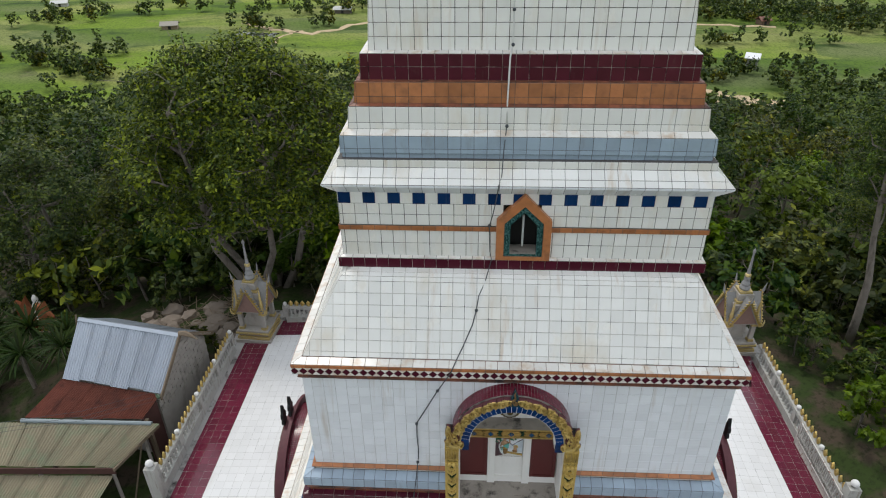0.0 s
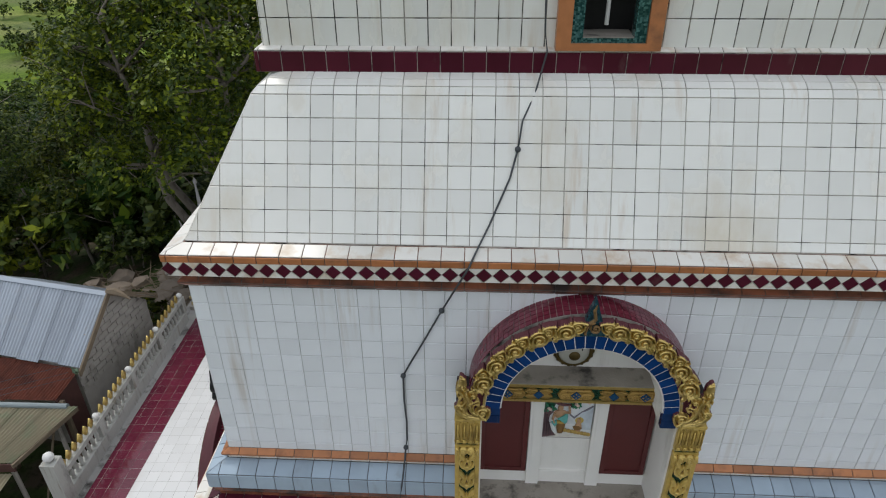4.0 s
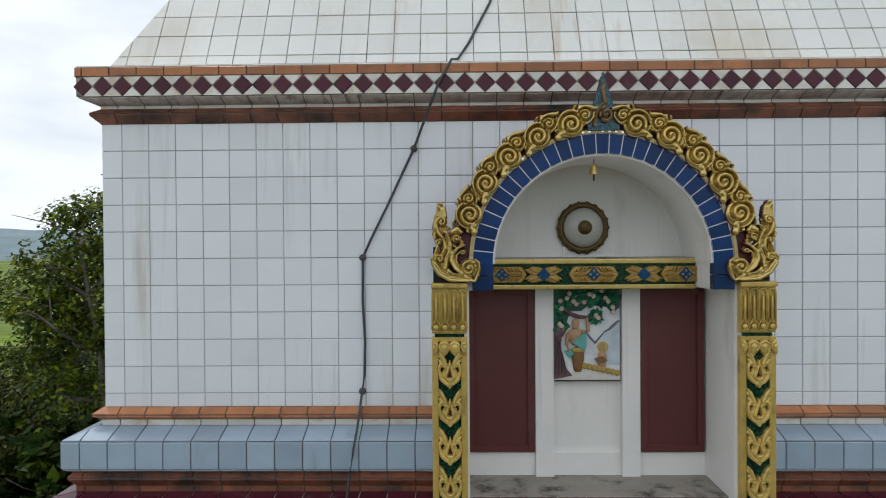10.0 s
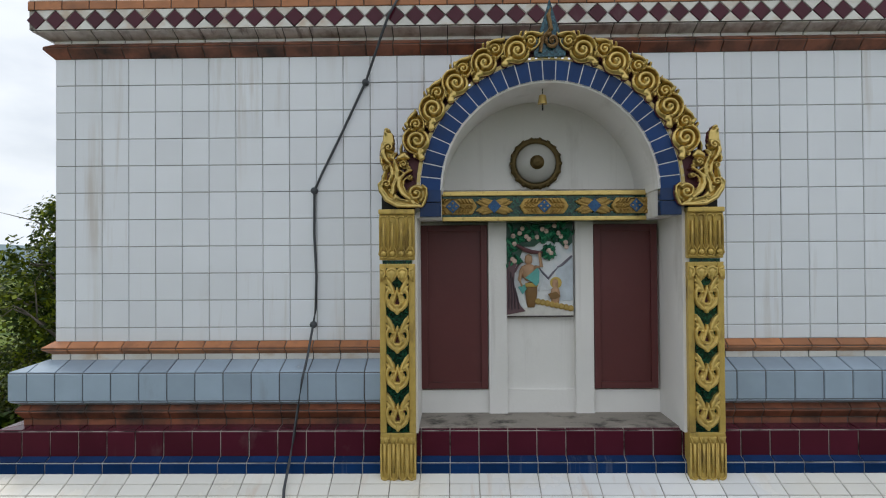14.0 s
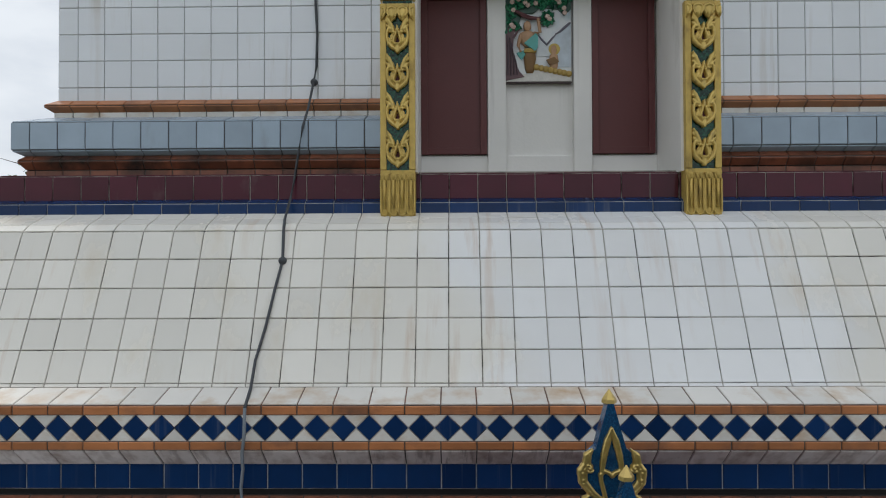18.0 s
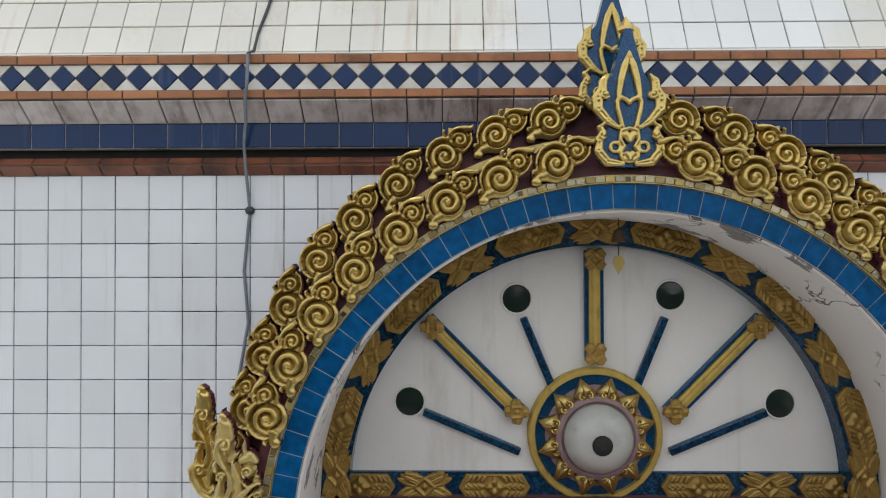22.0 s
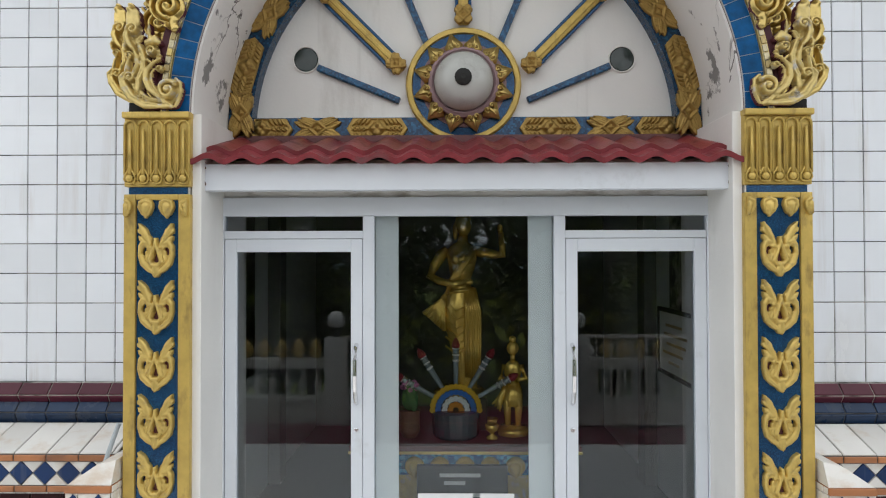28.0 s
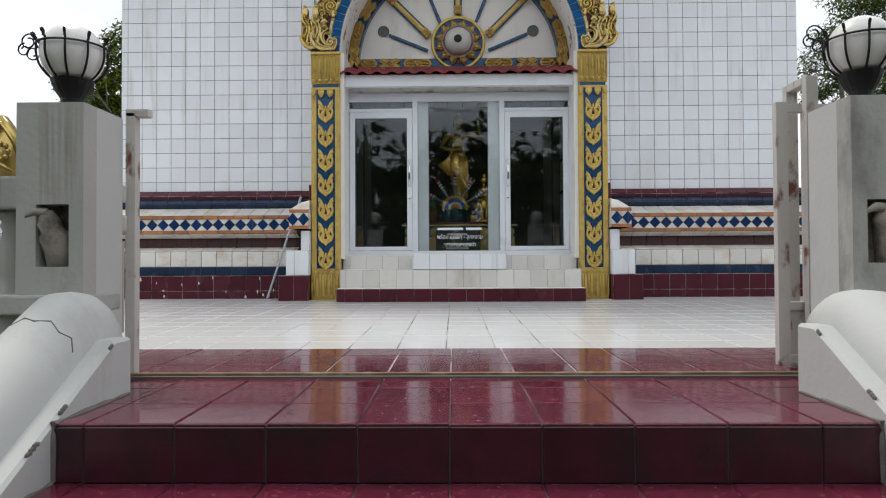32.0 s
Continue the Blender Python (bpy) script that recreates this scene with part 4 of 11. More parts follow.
def spiral(bm, cx, cz, r, turns, start, radius, sides=6, y=0.0, hand=1):
    n = int(12 * turns) + 1
    pts, rad = [], []
    for i in range(n):
        k = i / (n - 1)
        rr = r * (1 - 0.86 * k)
        a = radians(start) + hand * 2 * math.pi * turns * k
        pts.append((cx + rr * math.cos(a), y - 0.012 * math.sin(math.pi * k) - 0.012 * k, cz + rr * math.sin(a)))
        rad.append(radius * (1 - 0.35 * k))
    tube(bm, pts, radius, sides, rad)
    bmesh.ops.create_icosphere(bm, subdivisions=1, radius=r * 0.22, matrix=Matrix.Translation((cx, y - 0.026, cz)))


def flame(bm, pts, widths, y=0.0, sides=6):
    """A tapering curved leaf."""
    tube(bm, [(x, y, z) for x, z in pts], 0.01, sides, widths)


def plate(bm, outline, y0, y1):
    extrude_xz(bm, outline, y0, y1)


def most(*hs):
    out = hs[0]
    for h in hs[1:]:
        out = np.maximum(out, h)
    return out


def coil(X, Z, cx, cz, r, start, turns=1.6, hand=-1, w=0.24, pitch=0.45, top=1.0, bulb=0.24):
    """Height of a rounded band that winds inwards to a bulb; r: its outer edge, start: degrees at its outer end."""
    d, th = np.hypot(X - cx, Z - cz) / r, np.arctan2(Z - cz, X - cx)
    base = np.mod(hand * (th - radians(start)), 2 * math.pi)
    h = np.zeros_like(X)
    for k in range(3):
        phi = (base + 2 * math.pi * k) / (2 * math.pi)
        q = (d - (1 - w - pitch * phi)) / (w * (1 - 0.10 * phi))
        h = np.maximum(h, np.where((phi <= turns) & (np.abs(q) < 1), 0.12 + 0.64 * np.sqrt(np.clip(1 - np.abs(q) ** 2.8, 0, 1)) + 0.24 * np.clip(1 - d, 0, 1), 0))
    h = np.where(d < 0.86, np.maximum(h, 0.10), h)
    h = np.where(d < bulb, np.maximum(h, 0.55 + 0.45 * np.sqrt(np.clip(1 - (d / bulb) ** 2, 0, 1))), h)
    return top * h


def carved(body, X, Z, cx, cz, r, start, turns=1.6, hand=-1, groove=0.10, pitch=0.45, **more):
    """A coil cut into a fuller body: a narrow groove follows the coil's outer edge, and past it the body goes on."""
    d, th = np.hypot(X - cx, Z - cz) / r, np.arctan2(Z - cz, X - cx)
    edge = 1 - pitch * np.mod(hand * (th - radians(start)), 2 * math.pi) / (2 * math.pi)
    h = coil(X, Z, cx, cz, r, start, turns, hand, pitch=pitch, **more)
    return np.where(d < edge, np.maximum(h, 0.12), np.where(d < edge + groove, np.minimum(body, 0.14), body))


def scroll_mesh():
    """One arch scroll: a large coil on a leafy foot, a small coil riding on it and a hooked tip; z runs along the arch."""
    def fn(X, Z):
        rim = [(0.090 * math.cos(radians(q)), 0.090 * math.sin(radians(q))) for q in range(258, 116, -20)] + [(-0.052, 0.098), (-0.050, 0.124), (-0.036, 0.150), (-0.012, 0.172), (0.012, 0.192), (0.008, 0.212)]
        body = most(blade(X, Z, [(0.002, -0.004), (0.0, 0.004)], [0.086, 0.086], 0.66),
                    blade(X, Z, [(-0.010, 0.055), (0.0, 0.095), (0.006, 0.122)], [0.068, 0.050, 0.046], 0.62),
                    blade(X, Z, rim, [0.012] * 8 + [0.012, 0.012, 0.013, 0.018, 0.014, 0.004], 0.86),
                    blade(X, Z, [(0.050, 0.078), (0.058, 0.110), (0.048, 0.146), (0.024, 0.170)], [0.014, 0.010, 0.010, 0.008], 0.72),
                    blade(X, Z, [(-0.068, 0.075), (-0.084, 0.092), (-0.076, 0.106)], [0.012, 0.010, 0.004], 0.7),
                    blade(X, Z, [(-0.056, 0.100), (-0.068, 0.118), (-0.060, 0.130)], [0.011, 0.009, 0.004], 0.7),
                    blade(X, Z, [(0.010, -0.075), (0.006, -0.102), (0.016, -0.120)], [0.034, 0.024, 0.028], 0.62),
                    blade(X, Z, [(-0.020, -0.090), (-0.030, -0.108), (-0.018, -0.122)], [0.014, 0.011, 0.005], 0.72))
        body = carved(body, X, Z, 0.0, 0.0, 0.082, -95, 1.75, w=0.215)
        return carved(body, X, Z, 0.004, 0.110, 0.048, 205, 1.5, w=0.235, top=0.95, groove=0.13)
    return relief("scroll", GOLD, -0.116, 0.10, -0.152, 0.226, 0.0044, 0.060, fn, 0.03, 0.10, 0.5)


def horn_mesh(material):
    """The rearing crest at an arch's foot, 0.32 wide and 0.56 high, its curl towards the arch."""
    def fn(X, Z):
        return most(blade(X, Z, [(-0.097, 0.100), (-0.067, 0.183), (-0.059, 0.267), (-0.038, 0.317)], [0.052, 0.055, 0.048, 0.033], 0.2),
                    blade(X, Z, [(-0.113, 0.325), (-0.109, 0.392), (-0.105, 0.441)], [0.046, 0.050, 0.047], 0.2),
                    blade(X, Z, [(0.091, 0.096), (0.091, 0.097)], [0.070, 0.070], 0.4),
                    blade(X, Z, [(-0.109, 0.165), (-0.109, 0.166)], [0.038, 0.038], 0.36),
                    blade(X, Z, [(-0.094, 0.420), (-0.094, 0.421)], [0.042, 0.042], 0.36),
                    blade(X, Z, [(0.006, 0.304), (0.006, 0.305)], [0.037, 0.037], 0.36),
                    blade(X, Z, [(-0.113, 0.279), (-0.113, 0.280)], [0.030, 0.030], 0.36),
                    blade(X, Z, [(-0.055, 0.060), (-0.055, 0.061)], [0.027, 0.027], 0.36),
                    blade(X, Z, [(0.049, 0.212), (0.049, 0.213)], [0.025, 0.025], 0.36),
                    coil(X, Z, 0.089, 0.098, 0.067, 40, 1.6, 1, top=1),
                    blade(X, Z, [(0.132, 0.154), (0.156, 0.133), (0.159, 0.092), (0.147, 0.050), (0.132, 0.017)], [0.013, 0.013, 0.013, 0.017, 0.015], 0.62),
                    blade(X, Z, [(0.057, 0.054), (0.082, 0.025), (0.124, 0.007)], [0.018, 0.022, 0.010], 0.75, 0.2),
                    blade(X, Z, [(0.124, 0.010), (0.049, 0.015), (-0.038, 0.025), (-0.105, 0.065), (-0.142, 0.121), (-0.152, 0.162), (-0.138, 0.187)], [0.008, 0.018, 0.025, 0.027, 0.025, 0.022, 0.012], 0.72, 0.15),
                    coil(X, Z, -0.109, 0.165, 0.037, 200, 1.5, -1, top=0.95),
                    blade(X, Z, [(0.049, 0.043), (-0.022, 0.054), (-0.072, 0.096), (-0.091, 0.125)], [0.012, 0.017, 0.020, 0.015], 0.68, 0.15),
                    coil(X, Z, -0.055, 0.060, 0.025, 90, 1.2, -1, top=0.9),
                    blade(X, Z, [(0.045, 0.060), (-0.002, 0.100), (-0.027, 0.150), (-0.022, 0.200), (0.012, 0.233)], [0.015, 0.018, 0.020, 0.020, 0.012], 0.85, 0.12),
                    blade(X, Z, [(0.045, 0.083), (0.016, 0.112), (0.001, 0.150), (0.006, 0.187), (0.024, 0.208)], [0.008, 0.012, 0.012, 0.011, 0.007], 0.7),
                    blade(X, Z, [(0.012, 0.233), (-0.007, 0.250), (-0.013, 0.260)], [0.012, 0.010, 0.004], 0.8),
                    blade(X, Z, [(0.020, 0.240), (0.049, 0.258), (0.067, 0.257)], [0.012, 0.013, 0.007], 0.8),
                    coil(X, Z, 0.049, 0.212, 0.024, 150, 1.2, 1, top=0.9),
                    blade(X, Z, [(-0.067, 0.100), (-0.066, 0.150), (-0.041, 0.208), (-0.036, 0.258), (-0.052, 0.308), (-0.059, 0.340)], [0.017, 0.020, 0.022, 0.022, 0.018, 0.008], 0.82, 0.15),
                    blade(X, Z, [(-0.091, 0.183), (-0.069, 0.233), (-0.074, 0.275), (-0.086, 0.304)], [0.015, 0.018, 0.017, 0.008], 0.74, 0.12),
                    blade(X, Z, [(-0.130, 0.200), (-0.124, 0.233), (-0.119, 0.254)], [0.017, 0.015, 0.010], 0.6),
                    coil(X, Z, -0.113, 0.279, 0.028, 20, 1.3, 1, top=0.85),
                    blade(X, Z, [(-0.137, 0.308), (-0.142, 0.329), (-0.138, 0.346)], [0.012, 0.012, 0.004], 0.7),
                    coil(X, Z, 0.006, 0.304, 0.035, 250, 1.4, -1, top=0.95),
                    blade(X, Z, [(-0.022, 0.350), (0.012, 0.365), (0.039, 0.350)], [0.022, 0.028, 0.017], 0.62),
                    blade(X, Z, [(-0.009, 0.371), (-0.013, 0.412), (-0.002, 0.450)], [0.013, 0.012, 0.004], 0.55),
                    blade(X, Z, [(0.041, 0.279), (0.034, 0.254)], [0.017, 0.012], 0.6),
                    blade(X, Z, [(-0.072, 0.350), (-0.055, 0.373), (-0.038, 0.382)], [0.017, 0.017, 0.007], 0.6, 0.2),
                    blade(X, Z, [(-0.091, 0.312), (-0.119, 0.346), (-0.132, 0.383), (-0.124, 0.433)], [0.012, 0.018, 0.020, 0.015], 0.75, 0.12),
                    coil(X, Z, -0.094, 0.420, 0.042, 190, 1.4, -1, top=1),
                    blade(X, Z, [(-0.094, 0.456), (-0.096, 0.496), (-0.112, 0.523)], [0.042, 0.038, 0.017], 0.85),
                    blade(X, Z, [(-0.112, 0.523), (-0.107, 0.543), (-0.091, 0.540)], [0.018, 0.018, 0.012], 0.7))
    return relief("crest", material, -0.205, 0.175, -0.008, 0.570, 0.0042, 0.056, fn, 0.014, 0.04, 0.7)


def leaf_ornament_mesh(w=0.186, h=0.295):
    """Pilaster motif: a pointed leaf with a triangle and two crescents cut through, a bud below and two flames rising."""
    def fn(X, Z):
        x, z = np.abs(X) / (w / 2), Z / (h / 2)
        body = most(blade(x, z, [(0.0, -0.55), (0.35, -0.36), (0.52, 0.02), (0.48, 0.26)], [0.30, 0.42, 0.42, 0.30], 0.56),
                    blade(x, z, [(0.12, -0.80), (0.46, -0.64), (0.76, -0.46), (0.90, -0.18), (0.88, 0.10), (0.72, 0.28), (0.46, 0.24)], [0.10, 0.15, 0.15, 0.13, 0.13, 0.13, 0.10], 0.78),
                    blade(x, z, [(0.34, 0.20), (0.52, 0.40), (0.66, 0.60), (0.82, 0.76), (0.96, 0.98)], [0.15, 0.19, 0.20, 0.15, 0.02], 0.80),
                    blade(x, z, [(0.66, 0.34), (0.88, 0.40), (0.98, 0.54)], [0.13, 0.10, 0.02], 0.7), blade(x, z, [(0.78, 0.60), (0.96, 0.66), (1.0, 0.76)], [0.11, 0.08, 0.02], 0.7),
                    blade(x, z, [(0.24, 0.08), (0.40, 0.12), (0.46, 0.02)], [0.09, 0.09, 0.06], 0.8), blade(x, z, [(0.44, -0.24), (0.52, -0.36), (0.42, -0.44)], [0.09, 0.08, 0.05], 0.75),
                    blade(x, z, [(0.02, 0.42), (0.02, 0.26)], [0.05, 0.12], 0.85),
                    blade(x, z, [(0.0, 0.24), (0.16, -0.06), (0.32, -0.38), (0.20, -0.53), (0.0, -0.53)], [0.09, 0.11, 0.11, 0.09, 0.09], 1.0),
                    blade(x, z, [(0.0, -0.62), (0.0, -0.76), (0.0, -0.99)], [0.22, 0.25, 0.02], 0.95))
        triangle = (z > -0.44) & (x < 0.17 * (-0.10 - z) / 0.34)
        crescent = (((x - 0.60) / 0.15) ** 2 + ((z + 0.06) / 0.14) ** 2 < 1) & (((x - 0.50) / 0.12) ** 2 + ((z + 0.14) / 0.13) ** 2 > 1)
        return np.where(triangle | crescent, 0.0, body)
    return relief("leaf_ornament", LEAF_GOLD, -w * 0.54, w * 0.54, -h * 0.52, h * 0.52, 0.0038, 0.032, fn, 0.012, 0.0, 0.3)


def drop_mesh(side=0):
    """A hanging petal, 0.085 wide and 0.11 high: a rounded bulb in a pointed rim; side cuts it to one half."""
    def fn(X, Z):
        x, z = X, Z
        out = most(blade(x, z, [(0.0, 0.022), (0.0, -0.004), (0.0, -0.052)], [0.041, 0.036, 0.003], 0.55), blade(x, z, [(0.0, 0.014), (0.0, -0.006), (0.0, -0.034)], [0.023, 0.020, 0.004], 1.0),
                   blade(np.abs(x), z, [(0.002, 0.046), (0.028, 0.036), (0.033, 0.008), (0.020, -0.022)], [0.008, 0.010, 0.009, 0.004], 0.8))
        return np.where(x * side < 0, 0.0, out)
    return relief("drop", LEAF_GOLD, -0.048, 0.048, -0.060, 0.060, 0.0044, 0.030, fn, 0.012)


def heart_mesh():
    """The maroon ground seen through a leaf ornament."""
    bm = bmesh.new()
    plate(bm, [(0.0, 0.026), (-0.048, 0.028), (-0.064, -0.01), (-0.052, -0.07), (0.0, -0.10), (0.052, -0.07), (0.064, -0.01), (0.048, 0.028)], -0.002, 0.006)
    return to_mesh("heart_inlay", bm, BACKING, False)


def flute_mesh(w, h, pointed):
    """An arched flute with a pointed leaf or a teardrop bud at its foot."""
    bm = bmesh.new()
    r = w / 2 - 0.006
    arch = [(-r, -h / 2 + 0.05)] + [(r * math.cos(a), h / 2 - r + r * math.sin(a) - 0.004) for a in [math.pi - i * math.pi / 6 for i in range(7)]] + [(r, -h / 2 + 0.05)]
    tube(bm, [(x, 0, z) for x, z in arch], 0.0075, 5)
    tube(bm, [(0, -0.004, -h / 2 + 0.05), (0, -0.004, h / 2 - 0.05)], 0.010, 5, [0.012, 0.007])
    for q, lift in ((1.0, 0.0), (0.52, 0.008)) if pointed else ():
        ring = [bm.verts.new(p) for p in ((-r * 1.1 * q, -lift, -h / 2 + 0.006), (r * 1.1 * q, -lift, -h / 2 + 0.006), (0, -lift, -h / 2 + 0.012 + 0.075 * q))]
        tip = bm.verts.new((0, -0.014 - lift, -h / 2 + 0.006 + 0.022 * q))
        for i in range(3):
            bm.faces.new((ring[i], ring[(i + 1) % 3], tip))
        tube(bm, [v.co for v in (ring[0], ring[2], ring[1])], 0.005, 4)
    if not pointed:
        bmesh.ops.create_icosphere(bm, subdivisions=2, radius=0.020, matrix=Matrix.Translation((0, -0.006, -h / 2 + 0.030)) @ Matrix.Diagonal((1, 0.8, 1.05, 1)))
        drop = [(0.0, 0.088), (0.012, 0.068), (0.026, 0.046), (0.030, 0.026), (0.020, 0.008), (0.0, 0.002)]
        tube(bm, [(x, -0.002, z - h / 2) for x, z in drop + [(-x, z) for x, z in drop[-2::-1]]], 0.0065, 5)
    return to_mesh("flute", bm, SMOOTH_GOLD, True)


def finial_mesh():
    """Spired apex leaf, 0.3 wide and 0.66 high: blue glass core, gold scrollwork over it, faceted tip; returns core, gold, tip."""
    core_bm, tip = bmesh.new(), bmesh.new()
    half = [(0.05, 0.0), (0.115, 0.025), (0.135, 0.085), (0.105, 0.155), (0.085, 0.175), (0.125, 0.225), (0.135, 0.285), (0.105, 0.37), (0.070, 0.40), (0.014, 0.605)]
    plate(core_bm, half + [(-x, z) for x, z in half[::-1]], 0.0, 0.07)

    def fn(X, Z):
        x = np.abs(X)
        stroke = lambda pts, w, top=0.75: blade(x, Z, pts, [w] * len(pts), top)
        return most(blade(x, Z, [(0.030, 0.012), (0.095, 0.022), (0.135, 0.070), (0.130, 0.120), (0.112, 0.150)], [0.012, 0.022, 0.022, 0.020, 0.012], 0.8, 0.35),
                    coil(x, Z, 0.116, 0.138, 0.024, 200, 1.2, 1), blade(x, Z, [(0.112, 0.150), (0.128, 0.172), (0.104, 0.192)], [0.016, 0.014, 0.004], 0.8),
                    blade(x, Z, [(0.048, 0.170), (0.092, 0.200), (0.133, 0.250), (0.136, 0.300), (0.112, 0.345)], [0.010, 0.020, 0.024, 0.026, 0.016], 0.85, 0.35),
                    coil(x, Z, 0.104, 0.315, 0.028, 200, 1.3, 1), blade(x, Z, [(0.115, 0.335), (0.112, 0.370), (0.086, 0.402)], [0.022, 0.020, 0.004], 0.9, 0.3),
                    stroke([(0.030, 0.175), (0.050, 0.255), (0.052, 0.285), (0.036, 0.300), (0.014, 0.292), (0.0, 0.276)], 0.012),
                    stroke([(0.0, 0.020), (0.036, 0.040), (0.038, 0.066), (0.022, 0.088), (0.040, 0.118), (0.036, 0.155), (0.0, 0.168)], 0.010),
                    np.where(np.abs(np.hypot(x - 0.062, Z - 0.086) - 0.021) < 0.008, 0.6, 0),
                    blade(x, Z, [(0.0, 0.100), (0.008, 0.122), (0.014, 0.138)], [0.003, 0.014, 0.018], 0.95), blade(x, Z, [(0.0, 0.022), (0.007, 0.042), (0.012, 0.056)], [0.003, 0.012, 0.016], 0.95),
                    blade(x, Z, [(0.046, 0.305), (0.036, 0.370), (0.018, 0.440), (0.0, 0.500)], [0.013, 0.017, 0.018, 0.006], 0.8, 0.3))
    lathe(tip, [(0.020, 0.595), (0.036, 0.605), (0.034, 0.622), (0.002, 0.668)], 6, center=(0, 0.035, 0))
    return to_mesh("core", core_bm, BLUE_MOSAIC), relief("scrollwork", GOLD, -0.168, 0.168, -0.006, 0.512, 0.0042, 0.030, fn, 0.006), to_mesh("tip", tip, GOLD)


HEART = heart_mesh()
SCROLL, CREST, CREST_WORN, LEAF, LEAF_SMALL, DROP = scroll_mesh(), horn_mesh(GOLD), horn_mesh(WORN_GOLD), leaf_ornament_mesh(), leaf_ornament_mesh(0.160, 0.268), [drop_mesh(q) for q in (1, 0, 0, -1)]
FINIAL = finial_mesh()


def arc_band(cx, zc, r0, r1, y0, y1, a0=0.0, a1=180.0, n=48, squash=1.0):
    """A curved bar between two radii."""
    bm = bmesh.new()
    rings = []
    for i in range(n + 1):
        a = radians(a0 + (a1 - a0) * i / n)
        c, s = math.cos(a), math.sin(a) * squash
        rings.append([bm.verts.new((cx + r * c, y, zc + r * s)) for r, y in ((r0, y0), (r1, y0), (r1, y1), (r0, y1))])
    for p, q in zip(rings, rings[1:]):
        for k in range(4):
            bm.faces.new((p[k], q[k], q[(k + 1) % 4], p[(k + 1) % 4]))
    bm.faces.new(rings[0])
    bm.faces.new(rings[-1][::-1])
    return bm


def arch_tiles(parent, cx, zc, r0, r1, y, material, count, gap=0.006, squash=1.0, a0=0.0):
    """Wedge tiles along an arch's face, each a piece."""
    step = (180.0 + 2 * a0) / count
    for i in range(count):
        lo, hi = -a0 + step * i, -a0 + step * (i + 1)
        g = math.degrees(gap / 2 / r0)
        v = []
        for yy, inset in ((y + 0.006, 0.0), (y, 0.0), (y - 0.006, 0.003)):
            for r, a in ((r0 + inset, lo + g), (r1 - inset, lo + g), (r1 - inset, hi - g), (r0 + inset, hi - g)):
                v.append((cx + r * math.cos(radians(a)), yy, zc + squash * r * math.sin(radians(a))))
        f = [(8, 9, 10, 11)] + [(k + j, k + (j + 1) % 4, k + 4 + (j + 1) % 4, k + 4 + j) for k in (0, 4) for j in range(4)]
        part("arch_tile", mesh_of("arch_tile", v, f, material), None, parent)


def pilaster(parent, x0, x1, y, z0, zb, zs, zc, z1, panel, leaf, leaf_zs, worn, flutes):
    """Base, shaft with an inlaid panel and leaf ornaments, and fluted capital; x0 < x1."""
    w, cx = x1 - x0, (x0 + x1) / 2
    pil = part("pilaster", boxed(x0 + 0.015, x1 - 0.015, y + 0.02, y + 0.35, z0, z1), PLASTER, parent)
    part("base_block", boxed(x0, x1, y, y + 0.1, z0, zb, bevel=0.006), SMOOTH_GOLD, pil)
    part("capital_block", boxed(x0, x1, y, y + 0.1, zc, z1, bevel=0.006), SMOOTH_GOLD, pil)
    part("capital_moulding", boxed(x0 - 0.003, x1 + 0.003, y - 0.028, y + 0.1, z1 - 0.03, z1 + 0.004, bevel=0.008), SMOOTH_GOLD, pil)
    part("inlay_panel", boxed(x0 + 0.02, x1 - 0.02, y + 0.012, y + 0.06, zb, zc - 0.003), panel, pil)
    b = 0.18 * w
    for a, c in ((x0, x0 + b), (x1 - b, x1)):
        part("border", boxed(a, c, y - 0.004, y + 0.06, zb + 0.001, zs, bevel=0.006), SMOOTH_GOLD, pil)
    part("border", boxed(x0 + b, x1 - b, y - 0.003, y + 0.06, zs - 0.03, zs, bevel=0.005), SMOOTH_GOLD, pil)
    fl_c, fl_b = flute_mesh(w / flutes, z1 - zc - 0.05, False), flute_mesh(w / flutes, zb - z0 - 0.04, True)
    for i in range(flutes):
        x = x0 + w * (i + 0.5) / flutes
        part("flute", fl_c, None, pil, at=pose(x, y - 0.008, (zc + z1) / 2 - 0.012))
        part("flute", fl_b, None, pil, at=pose(x, y - 0.008, (z0 + zb) / 2, 0, 180, 0))
    for i, q in enumerate((0.03, 0.35, 0.66, 0.97) if w > 0.3 else (0.02, 0.35, 0.65, 0.98)):
        part("drop", DROP[i], None, pil, at=pose(x0 + w * q, y - 0.008, zs - 0.080))
    for z in leaf_zs:
        part("heart_inlay", HEART, None, pil, at=pose(cx, y + 0.006, z) @ Matrix.Diagonal((1 if w > 0.3 else 0.74, 1, 1 if w > 0.3 else 0.88, 1)))
        part("leaf_ornament", leaf, None, pil, at=pose(cx, y + 0.002, z))
    return pil


